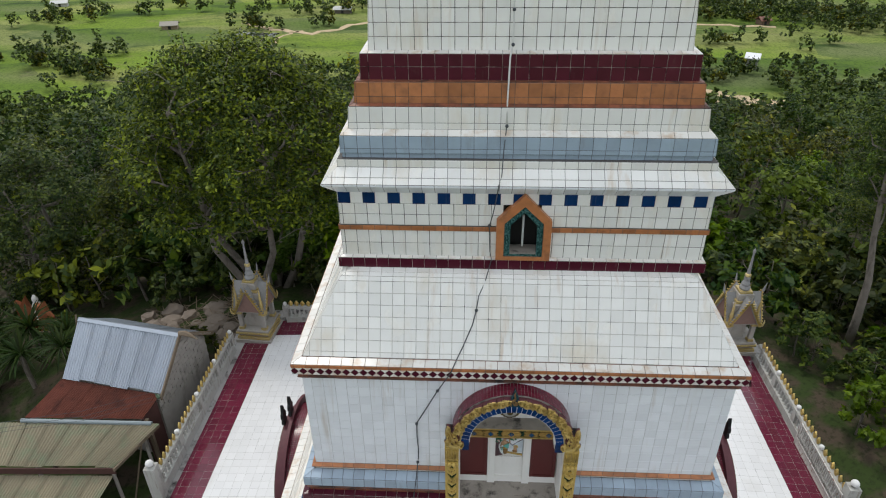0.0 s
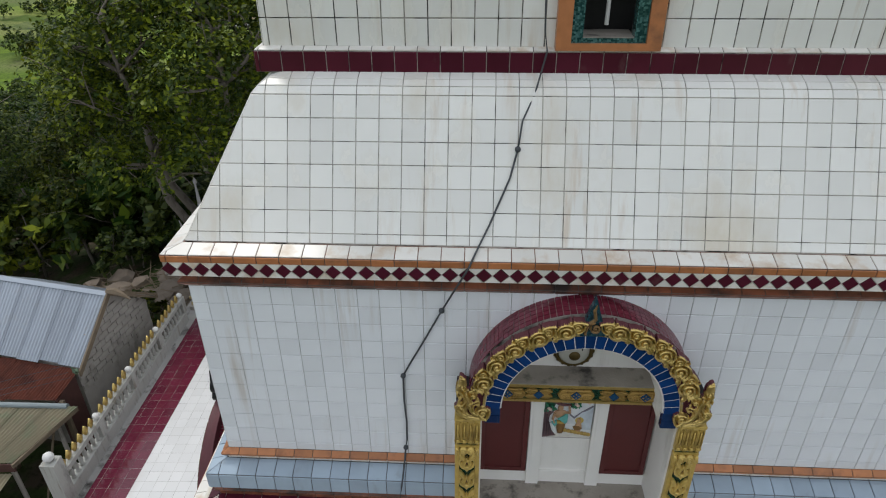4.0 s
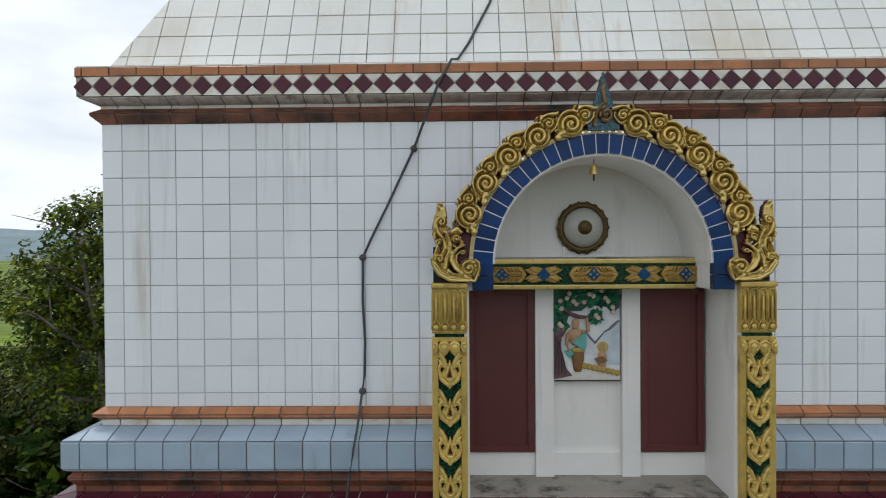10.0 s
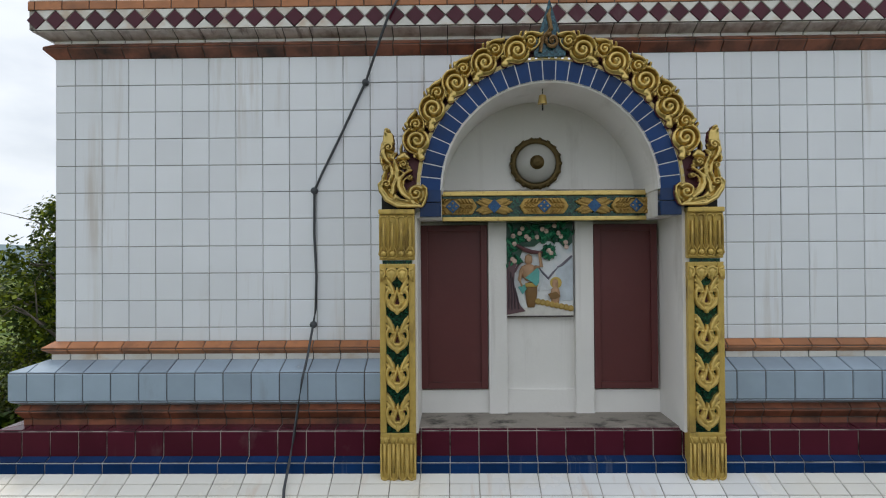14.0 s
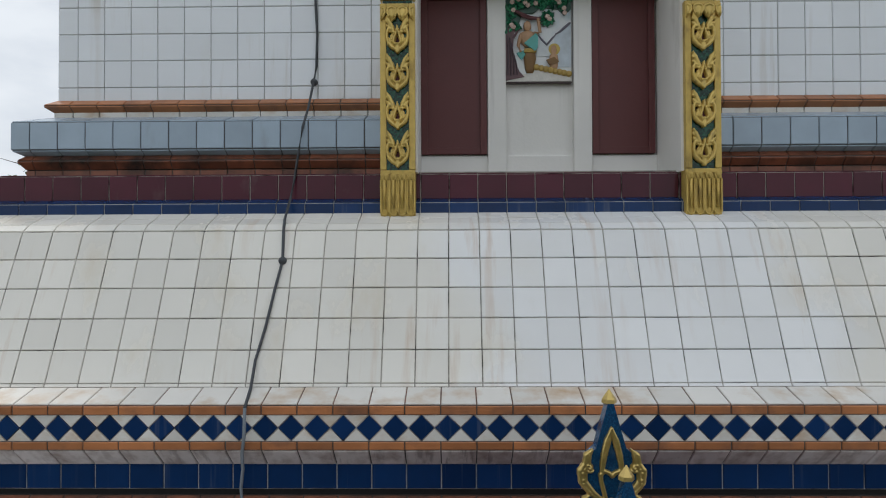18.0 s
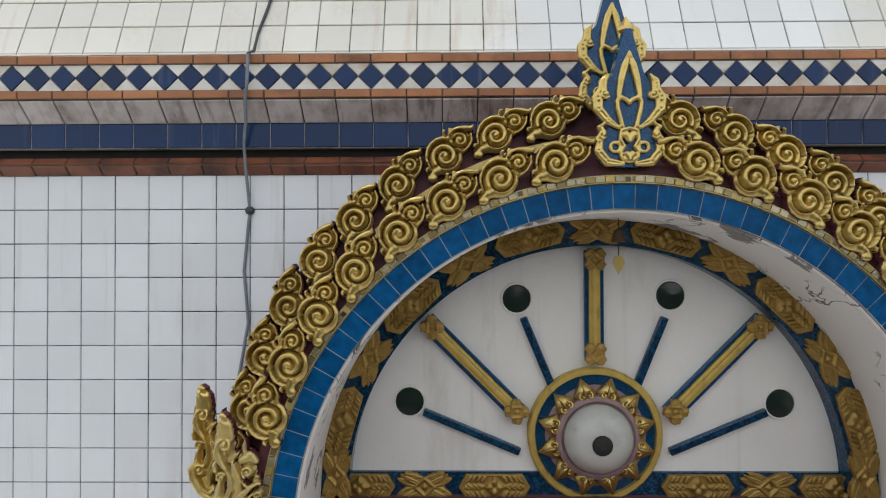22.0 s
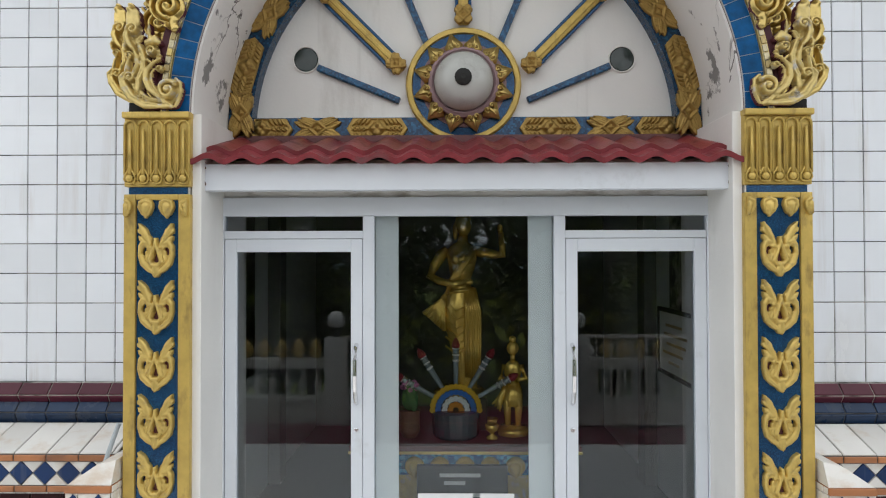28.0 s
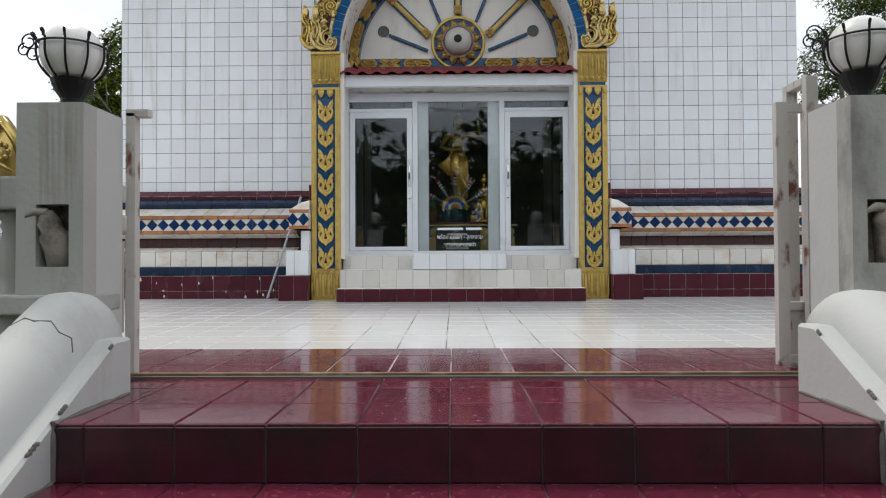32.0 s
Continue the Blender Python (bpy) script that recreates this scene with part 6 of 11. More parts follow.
part("fascia", boxed(-1.462, 1.438, -0.875, -0.80, 2.628, 2.772, bevel=0.004), ALUMINIUM, A, "white painted board under the tiles")
part("soffit", boxed(-1.46, 1.43, -0.80, -0.30, 2.775, 2.80), PLASTER, A)

# ---- glass front ----
F = thing("shopfront_frame", "white aluminium frame around sliding glass doors", "door frame")
YD = -0.56
GRIMY_BOARD = surface("grimy_white_board", (0.68, 0.665, 0.64), 0.7, var=0.15, scale=6, bump=0.15, bscale=40, stain=((0.30, 0.27, 0.235), 0.50, 0.72, 5.0), streak=0.35)
for x, z in ((-1.418, 2.750), (-1.418, 2.662), (1.400, 2.750), (1.400, 2.660)):
    part("screw", lathe(bmesh.new(), [(0.002, -0.004), (0.008, -0.003), (0.009, 0.002)], 8, axis="y", center=(x, -0.876, z)), RUST, A, "rusty screw head")
for name, x0, x1, z0, z1, d in (
    ("head", -1.45, 1.43, 2.505, 2.615, 0.07), ("head_return", -1.45, 1.43, 2.615, 2.775, 0.03), ("sill", -1.45, 1.43, 0.535, 0.60, 0.08),
    ("stile", -1.45, -1.41, 0.60, 2.505, 0.07), ("stile", 1.385, 1.43, 0.60, 2.505, 0.07),
    ("mullion", -0.600, -0.535, 0.60, 2.505, 0.08), ("mullion", 0.506, 0.571, 0.60, 2.505, 0.08),
    ("transom", -1.41, -0.600, 2.375, 2.42, 0.06), ("transom", 0.571, 1.385, 2.375, 2.42, 0.06),
):
    part(name, boxed(x0, x1, YD - d / 2, YD + d / 2, z0, z1, bevel=0.004), GRIMY_BOARD if name == "head_return" else ALUMINIUM, F)
for x0, x1 in ((-0.532, -0.398), (0.362, 0.503)):
    part("frosted_strip", boxed(x0, x1, YD + 0.02, YD + 0.03, 0.60, 2.505), surface("frosted_film", (0.92, 0.94, 0.94), 0.35, var=0.08), F)


def pane(name, x0, x1, z0, z1, y, parent):
    ob = part(name, boxed(x0, x1, y, y + 0.006, z0, z1), GLASS, parent)
    ob.visible_shadow = False
    return ob


pane("pane", -0.535, 0.506, 0.60, 2.505, YD, F)
pane("pane", -1.41, -0.600, 2.42, 2.505, YD, F)
pane("pane", 0.571, 1.385, 2.42, 2.505, YD, F)
for e, x0, x1 in ((-1, -1.405, -0.603), (1, 0.574, 1.382)):
    S = thing("sliding_door", "white framed sliding glass door, closed, with chrome handle", "door", group="sliding doors")
    w, y = 0.068, YD - 0.01
    for name, a, b, c, d in (("stile", x0, x0 + w, 0.605, 2.372), ("stile", x1 - w, x1, 0.605, 2.372), ("top_rail", x0 + w, x1 - w, 2.297, 2.372), ("bottom_rail", x0 + w, x1 - w, 0.605, 0.655)):
        part(name, boxed(a, b, y - 0.024, y + 0.024, c, d, bevel=0.004), ALUMINIUM, S)
    pane("pane", x0 + w, x1 - w, 0.655, 2.297, y, S)
    hx = x1 - 0.035 if e < 0 else x0 + 0.035
    part("handle", tube(bmesh.new(), [(hx, y - 0.022, 1.42), (hx, y - 0.050, 1.435), (hx, y - 0.078, 1.50), (hx, y - 0.086, 1.59), (hx, y - 0.078, 1.68), (hx, y - 0.050, 1.745), (hx, y - 0.022, 1.76)], 0.013, 8), CHROME, S, "chrome bow handle")
    part("lock", lathe(bmesh.new(), [(0.014, 0.0), (0.014, 0.012), (0.008, 0.014)], 12, (hx, y - 0.022, 1.27), axis="y"), CHROME, S)

# folded shutter strips with hinges beside the frame
for e, x in ((-1, -1.452), (1, 1.432)):
    sh = thing("shutter_strip", "narrow white hinged shutter strip beside the glass front", "shutter", group="shutter strips")
    part("leaf", boxed(min(x, x + e * 0.03), max(x, x + e * 0.03), -0.72, -0.60, 0.54, 2.60, bevel=0.003), ALUMINIUM, sh)
    for z in (0.85, 1.62, 2.38):
        part("hinge", boxed(x - 0.012, x + 0.012, -0.735, -0.715, z, z + 0.07, bevel=0.002), CHROME, sh)
for x in (-1.42, 1.40):
    for z in (2.67, 2.78):
        part("screw", lathe(bmesh.new(), [(0.007, 0.0), (0.007, 0.002), (0.003, 0.004)], 8, (x, -0.875, z), axis="y"), surface("rusty_screw", (0.12, 0.05, 0.03), 0.8), A)

# lettering stuck to the middle pane: a donor's line as bars, two lines as words
W = thing("window_lettering", "white stuck-on lettering on the middle pane", "lettering")
WHITE_VINYL = surface("white_vinyl", (0.8, 0.8, 0.8), 0.5, var=0.02, bump=0.0)


def letters(body, x, z, size, width):
    c = bpy.data.curves.new("text_line", "FONT")
    c.body, c.size, c.align_x, c.extrude, c.shear = body, size, "CENTER", 0.001, 0.12
    ob = new("text_line", c)
    bpy.context.view_layer.update()
    k = width / max(0.01, ob.dimensions.x)
    me = bpy.data.meshes.new_from_object(ob.evaluated_get(bpy.context.evaluated_depsgraph_get()))
    bpy.data.objects.remove(ob)
    me.materials.clear()
    me.materials.append(WHITE_VINYL)
    part("text_line", me, None, W, at=Matrix.Translation((x, YD - 0.004, z)) @ Matrix.Rotation(math.pi / 2, 4, "X") @ Matrix.Diagonal((k, 1, 1, 1)))


for x0, x1 in ((-0.285, 0.035), (0.075, 0.275)):
    part("text_bar", boxed(x0, x1, YD - 0.004, YD - 0.002, 0.863, 0.893), WHITE_VINYL, W)
letters("พร้อม ญาติๆ - ลูกหลาน", -0.005, 0.752, 0.078, 0.575)
letters("ชาวบ้านหนองคำ", 0.005, 0.655, 0.07, 0.385)

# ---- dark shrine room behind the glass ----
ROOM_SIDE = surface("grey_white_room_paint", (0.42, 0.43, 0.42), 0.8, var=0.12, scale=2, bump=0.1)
# DIM carries the unlit room's darkness in its colour
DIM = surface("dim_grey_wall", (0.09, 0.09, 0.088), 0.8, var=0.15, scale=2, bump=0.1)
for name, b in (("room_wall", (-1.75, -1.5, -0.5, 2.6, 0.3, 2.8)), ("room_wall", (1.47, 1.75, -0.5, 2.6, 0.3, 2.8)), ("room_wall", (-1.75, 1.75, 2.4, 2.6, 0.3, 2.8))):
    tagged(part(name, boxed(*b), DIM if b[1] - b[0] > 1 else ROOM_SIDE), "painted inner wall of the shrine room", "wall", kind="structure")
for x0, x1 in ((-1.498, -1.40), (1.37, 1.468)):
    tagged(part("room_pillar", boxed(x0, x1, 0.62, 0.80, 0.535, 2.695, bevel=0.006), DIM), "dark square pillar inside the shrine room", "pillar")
board = thing("notice_board", "framed white notice board on the inner wall", "notice board", pose(1.452, 0, 0))
part("panel", boxed(0.0, 0.014, -0.17, 0.50, 1.45, 1.87), surface("notice_white", (0.62, 0.61, 0.57), 0.5, var=0.06), board)
for y0, y1, z0, z1 in ((-0.20, 0.53, 1.42, 1.45), (-0.20, 0.53, 1.87, 1.90), (-0.20, -0.17, 1.45, 1.87), (0.50, 0.53, 1.45, 1.87)):
    part("frame", boxed(-0.008, 0.015, y0, y1, z0, z1), BLACK, board)
for k, (y0, y1) in enumerate(((0.02, 0.36), (-0.08, 0.40), (-0.05, 0.34), (0.0, 0.42), (0.08, 0.30))):
    part("text_bar", boxed(-0.003, 0.0, y0, y1, 1.77 - 0.065 * k, 1.79 - 0.065 * k), surface("faded_gold_ink", (0.35, 0.26, 0.12), 0.6), board)
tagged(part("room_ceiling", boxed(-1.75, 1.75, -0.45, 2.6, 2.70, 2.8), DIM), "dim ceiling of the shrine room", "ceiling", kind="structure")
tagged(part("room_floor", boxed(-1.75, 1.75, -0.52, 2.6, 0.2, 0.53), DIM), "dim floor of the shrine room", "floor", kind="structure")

altar = thing("altar", "shrine altar faced with blue glass mosaic and gold lotus petals", "altar")
CLOTH = surface("dusty_red_cloth", (0.16, 0.05, 0.05), 0.9, var=0.2, scale=6, bump=0.3)
part("body", boxed(-0.75, 0.75, 0.05, 1.2, 0.53, 0.95), ALTAR_MOSAIC, altar)
part("top", boxed(-0.78, 0.78, 0.02, 1.22, 0.95, 1.0, bevel=0.008), CLOTH, altar)
part("gold_edge", boxed(-0.785, 0.785, 0.012, 0.05, 0.945, 0.965, bevel=0.006), GOLD, altar)
for k in range(9):
    part("lotus_petal", DROP[1], None, altar, at=Matrix.Translation((-0.68 + 0.17 * k, 0.035, 0.845)) @ Matrix.Diagonal((1.6, 1.2, 1.3, 1)))
part("lower_gold", boxed(-0.75, 0.75, 0.035, 0.06, 0.55, 0.80, bevel=0.006), WORN_GOLD, altar)
bowl = thing("offering_bowl", "small polished gold offering bowl standing on the altar", "bowl", pose(0.20, 0.50, 1.0))
part("bowl", lathe(bmesh.new(), [(0.002, 0.0), (0.034, 0.0), (0.030, 0.010), (0.018, 0.018), (0.040, 0.034), (0.056, 0.072), (0.052, 0.072), (0.034, 0.040), (0.002, 0.030)], 20), STATUE_GOLD, bowl, smooth=True)
plaque = thing("plaque", "dark grey stone plaque with illegible lettering against the altar", "plaque", pose(-0.02, -0.02, 0.72))
part("slab", boxed(-0.30, 0.30, -0.03, 0.02, -0.19, 0.17, bevel=0.008), surface("dark_slate", (0.05, 0.055, 0.065), 0.4), plaque)
for z, a, b in ((0.11, -0.15, 0.12), (0.06, -0.12, 0.02), (-0.02, -0.2, 0.18), (-0.08, -0.16, 0.14), (-0.14, -0.2, 0.2)):
    part("text_bar", boxed(a, b, -0.034, -0.03, z - 0.012, z + 0.012), WHITE_VINYL, plaque)


def blob_chain(bm, balls):
    """Rounded limbs: ellipsoids and tapered bars."""
    for x, y, z, rx, ry, rz in balls:
        bmesh.ops.create_icosphere(bm, subdivisions=2, radius=1.0, matrix=Matrix.Translation((x, y, z)) @ Matrix.Diagonal((rx, ry, rz, 1)))


def loft(bm, sections, seg=40):
    """A body of rings (x, y, z, half-width, half-depth, folds, fold depth)."""
    rings = []
    for x, y, z, rx, ry, n, amp in sections:
        ring = []
        for k in range(seg):
            a = 2 * math.pi * k / seg
            q = 1 + amp * math.sin(n * a + 2.5 * z)
            ring.append(bm.verts.new((x + rx * q * math.cos(a), y + ry * q * math.sin(a), z)))
        rings.append(ring)
    for p, q in zip(rings, rings[1:]):
        for k in range(seg):
            bm.faces.new((p[k], p[(k + 1) % seg], q[(k + 1) % seg], q[k]))
    bm.faces.new(rings[0][::-1])
    bm.faces.new(rings[-1])


bm = bmesh.new()  # tall draped figure, swaying at the hip
loft(bm, [(0.05, 0, 0.0, 0.085, 0.075, 14, 0.07), (0.045, 0, 0.10, 0.080, 0.07, 14, 0.07), (0.03, 0, 0.28, 0.088, 0.075, 14, 0.07), (0.0, -0.01, 0.48, 0.105, 0.085, 14, 0.06), (-0.015, -0.01, 0.62, 0.118, 0.09, 14, 0.05), (-0.01, 0, 0.70, 0.112, 0.085, 12, 0.03), (0.005, 0, 0.78, 0.082, 0.068, 8, 0.02),
          (0.012, 0, 0.84, 0.078, 0.064, 5, 0.0), (0.02, -0.01, 0.92, 0.10, 0.080, 5, 0.0), (0.02, -0.02, 0.98, 0.112, 0.092, 5, 0.0), (0.018, -0.005, 1.05, 0.118, 0.075, 5, 0.0), (0.02, 0, 1.09, 0.085, 0.055, 5, 0.0), (0.025, 0, 1.115, 0.042, 0.042, 5, 0.0), (0.03, 0, 1.17, 0.036, 0.036, 5, 0.0)])
blob_chain(bm, [(0.035, -0.005, 1.235, 0.060, 0.070, 0.078), (0.03, 0.03, 1.275, 0.066, 0.066, 0.060), (0.028, 0.025, 1.345, 0.040, 0.040, 0.045), (-0.025, -0.075, 0.985, 0.045, 0.04, 0.045), (0.065, -0.075, 0.985, 0.045, 0.04, 0.045), (-0.03, 0.02, 1.20, 0.022, 0.03, 0.07)])
tube(bm, [(-0.09, 0, 1.05), (-0.135, -0.005, 1.02), (-0.19, -0.02, 0.93), (-0.225, -0.03, 0.855), (-0.15, -0.085, 0.82), (-0.05, -0.125, 0.80), (0.05, -0.13, 0.815)], 0.03, 10, [0.04, 0.045, 0.038, 0.034, 0.030, 0.026, 0.022])
tube(bm, [(0.12, 0, 1.05), (0.18, -0.01, 1.035), (0.27, -0.03, 1.02), (0.325, -0.045, 1.02), (0.325, -0.06, 1.09), (0.31, -0.07, 1.19)], 0.03, 10, [0.040, 0.042, 0.034, 0.032, 0.027, 0.020])
blob_chain(bm, [(0.305, -0.075, 1.215, 0.022, 0.028, 0.035), (0.07, -0.13, 0.815, 0.035, 0.022, 0.022)])
for k in range(5):  # sash over the shoulder
    tube(bm, [(0.115 - 0.018 * k, -0.045, 1.085 - 0.004 * k), (0.075 - 0.022 * k, -0.108, 0.985 - 0.012 * k), (-0.005 - 0.018 * k, -0.098, 0.86 - 0.012 * k), (-0.075 - 0.006 * k, -0.06, 0.76 - 0.01 * k)], 0.012, 6)
for k in range(7):  # pleats hanging from the girdle
    tube(bm, [(0.045 + 0.012 * k, -0.085, 0.77), (0.05 + 0.017 * k, -0.105, 0.60), (0.045 + 0.018 * k, -0.095, 0.36), (0.05 + 0.016 * k, -0.085, 0.10)], 0.010, 6, [0.008, 0.012, 0.013, 0.010])
for k in range(9):  # cloth flaring from the hip
    q = k / 8
    tube(bm, [(-0.09, -0.04, 0.745 - 0.012 * k), (-0.15 + 0.035 * q, -0.055, 0.665 - 0.06 * q), (-0.27 + 0.155 * q, -0.05, 0.575 - 0.13 * q)], 0.014, 6, [0.010, 0.016, 0.020])
for k in range(6):  # folds drawn across the thighs
    tube(bm, [(-0.105, -0.05, 0.68 - 0.07 * k), (-0.02, -0.105, 0.60 - 0.065 * k), (0.05, -0.09, 0.63 - 0.06 * k)], 0.009, 6)
tube(bm, [(-0.10, -0.03, 0.735), (-0.02, -0.088, 0.745), (0.06, -0.085, 0.755), (0.10, -0.03, 0.765)], 0.016, 8)
lathe(bm, [(0.2, -0.035), (0.2, -0.01), (0.17, 0.012), (0.02, 0.02)], 24)
tagged(part("statue", bm, STATUE_GOLD, smooth=True, at=pose(-0.03, 0.62, 1.268)), "tall gilded standing figure draped in a flowing robe", "statue")
tagged(part("pedestal", boxed(-0.23, 0.17, 0.42, 0.82, 1.0, 1.234, bevel=0.012), surface("dark_lacquered_wood", (0.03, 0.016, 0.012), 0.4, var=0.2, scale=8)), "dark wooden pedestal under a gilded statue", "pedestal")
bm = bmesh.new()  # small figure
blob_chain(bm, [(0, 0, 0.66, 0.05, 0.052, 0.06), (0, 0, 0.73, 0.03, 0.03, 0.03), (0, 0, 0.48, 0.072, 0.045, 0.09), (0, 0, 0.36, 0.06, 0.045, 0.05)])
tube(bm, [(0, 0, 0.62), (0, 0, 0.55)], 0.02, 8)
tube(bm, [(-0.07, 0, 0.53), (-0.1, -0.01, 0.42), (-0.02, -0.055, 0.40)], 0.022, 8)
tube(bm, [(0.07, 0, 0.53), (0.1, -0.01, 0.42), (0.03, -0.055, 0.42)], 0.022, 8)
for e in (-1, 1):
    tube(bm, [(e * 0.03, 0, 0.34), (e * 0.045, -0.01, 0.18), (e * 0.04, 0.0, 0.03)], 0.03, 8, [0.045, 0.032, 0.024])
for k in range(4):
    tube(bm, [(-0.05, -0.01, 0.36), (-0.10, -0.01, 0.27 - 0.012 * k), (-0.165 + 0.02 * k, -0.01, 0.215 - 0.02 * k)], 0.02, 8, [0.026, 0.022, 0.008])
loft(bm, [(0, 0, 0.20, 0.075, 0.055, 9, 0.08), (0, 0, 0.28, 0.078, 0.055, 9, 0.06), (0, 0, 0.37, 0.06, 0.045, 9, 0.02)], 28)
lathe(bm, [(0.13, -0.02), (0.13, 0.02), (0.1, 0.045), (0.02, 0.05)], 18)
tagged(part("statuette", bm, STATUE_GOLD, smooth=True, at=pose(0.35, 0.35, 1.018) @ Matrix.Scale(0.90, 4)), "small gilded standing figure on a round base", "statue")

fan = thing("flower_fan", "fan of artificial flowers in a dark bowl with cellophane cones", "flowers", pose(-0.06, 0.28, 1.002))
part("bowl", lathe(bmesh.new(), [(0.15, 0.0), (0.165, 0.02), (0.175, 0.18), (0.14, 0.19), (0.02, 0.19)], 24), surface("dark_teal_glaze", (0.012, 0.05, 0.055), 0.25), fan)
PETALS = [surface("flower_" + n, c, 0.7, var=0.2, scale=30) for n, c in (("orange", (0.6, 0.22, 0.02)), ("white", (0.7, 0.7, 0.68)), ("blue", (0.03, 0.14, 0.45)), ("yellow", (0.6, 0.36, 0.02)))]
bm = bmesh.new()
bmesh.ops.create_icosphere(bm, subdivisions=1, radius=0.017)
for k in range(20):
    bmesh.ops.create_icosphere(bm, subdivisions=1, radius=0.008, matrix=Matrix.Translation(Vector((math.cos(k * 2.4), -0.6, math.sin(k * 2.4))).normalized() * 0.016))
flower_bm = bm
FLOWER = [to_mesh("flower", flower_bm.copy(), m_) for m_ in PETALS]
flower_bm.free()
for ring_i, (r, n) in enumerate(((0.04, 5), (0.08, 9), (0.125, 13), (0.165, 17))):
    for k in range(n):
        a = math.pi * k / (n - 1)
        part("flower", FLOWER[ring_i], None, fan, at=pose(r * math.cos(a), -0.06, 0.195 + r * math.sin(a)))
CELLO = surface("cellophane_cone", (0.20, 0.24, 0.26), 0.15, var=0.2)
FOIL = surface("white_foil_paper", (0.62, 0.60, 0.60), 0.3, 0.2, var=0.4, scale=60)
RED_BUD = surface("dark_red_bud", (0.22, 0.01, 0.02), 0.6, var=0.3, scale=40)
for a in (150, 122, 90, 58, 30):
    c, s = math.cos(radians(a)), math.sin(radians(a))
    stem = part("cone", tube(bmesh.new(), [(0.17 * c, -0.05, 0.195 + 0.17 * s), (0.43 * c, -0.06, 0.195 + 0.43 * s)], 0.01, 8, [0.014, 0.022]), CELLO, fan)
    part("bud", lathe(bmesh.new(), [(0.012, 0.0), (0.03, 0.03), (0.022, 0.06), (0.004, 0.085)], 10), RED_BUD, stem, at=pose(0.42 * c, -0.06, 0.195 + 0.42 * s, 0, 90 - a, 0))
    for q in (0.345, 0.385, 0.43):
        part("foil_tuft", lathe(bmesh.new(), [(0.010, -0.014), (0.028, 0.0), (0.010, 0.014)], 7), FOIL, stem, at=pose(q * c, -0.06, 0.195 + q * s, 0, 90 - a, 0))
pot = thing("flower_pot", "brown clay pot with green leaves and pink blossoms", "flower pot", pose(-0.385, 0.25, 1.002))
part("pot", lathe(bmesh.new(), [(0.05, 0.0), (0.07, 0.04), (0.07, 0.16), (0.075, 0.19), (0.06, 0.19), (0.02, 0.18)], 18), surface("brown_clay", (0.12, 0.065, 0.03), 0.6, var=0.3, scale=20), pot)
bm = bmesh.new()
blob_chain(bm, [(0.0, 0, 0.27, 0.06, 0.05, 0.09), (0.03, -0.02, 0.24, 0.03, 0.02, 0.07)])
part("leaves", bm, surface("leaf_green", (0.03, 0.10, 0.03), 0.5, var=0.4, scale=30), pot)
bm = bmesh.new()
for k in range(9):
    bmesh.ops.create_icosphere(bm, subdivisions=1, radius=0.022, matrix=Matrix.Translation((0.05 * math.cos(k * 2.4), -0.02 + 0.02 * math.sin(k * 3), 0.36 + 0.03 * math.sin(k * 2.4))))
part("blossoms", bm, surface("pink_blossom", (0.45, 0.14, 0.30), 0.6), pot)
cup = tagged(part("offering_cup", lathe(bmesh.new(), [(0.04, 0.0), (0.042, 0.012), (0.015, 0.03), (0.015, 0.045), (0.045, 0.065), (0.05, 0.10), (0.04, 0.105), (0.01, 0.08)], 18), STATUE_GOLD, smooth=True, at=pose(0.19, 0.2, 1.002)), "small gold footed offering cup", "cup")

# ---- upper niche doorway ----
U = thing("doorway_upper", "arched blind doorway with gilded scrolls and dark green pilasters", "doorway")
CU, YU, ZU, RU = -0.08, 0.63, 8.48, 0.74
for a, b in ((-1.24, -1.0), (0.838, 1.08)):
    pilaster(U, a, b, YU, 6.505, 6.84, 7.985, 8.01, 8.35, GREEN_MOSAIC, LEAF_SMALL, [6.985 + 0.262 * k for k in range(4)], False, 4)
    part("pier", boxed(a + 0.012, b - 0.012, YU + 0.34, 1.12, 6.55, 8.36), PLASTER, U)
part("jamb", boxed(-1.02, -0.985, YU + 0.04, 1.24, 6.83, 8.33), PLASTER, U)
part("jamb", boxed(0.818, 0.86, YU + 0.04, 1.24, 6.83, 8.33), PLASTER, U)
for e, x0, x1 in ((-1, -1.0, CU - RU), (1, CU + RU, 0.838)):
    part("springing", boxed(x0, x1, YU + 0.05, 1.24, 8.30, 8.50), PLASTER, U)
    us = [8.30, 8.40, 8.487]
    for z0, z1 in zip(us, us[1:]):
        part("arch_tile", boxed(CU + e * RU if e > 0 else CU - RU - 0.142, CU + RU + 0.142 if e > 0 else CU - RU, YU - 0.006, YU + 0.06, z0 + 0.003, z1 - 0.003, bevel=0.002), NAVY_TILE, U)
ARCH_NAVY = surface("royal_blue_arch_tile", (0.005, 0.036, 0.14), 0.22, var=0.3, scale=12, bump=0.04, bscale=20, rand=0.2)
ARCH_NAVY.node_tree.nodes["Principled BSDF"].inputs["Specular IOR Level"].default_value = 0.22
part("arch_soffit", arc_band(CU, ZU, RU - 0.01, RU + 0.06, YU + 0.008, 1.24, n=48), PLASTER, U)
part("arch_backing", arc_band(CU, ZU, RU + 0.001, RU + 0.262, YU + 0.01, YU + 0.12, n=48), BACKING, U)
arch_tiles(U, CU, ZU, RU + 0.002, RU + 0.14, YU, ARCH_NAVY, 29, gap=0.0065)
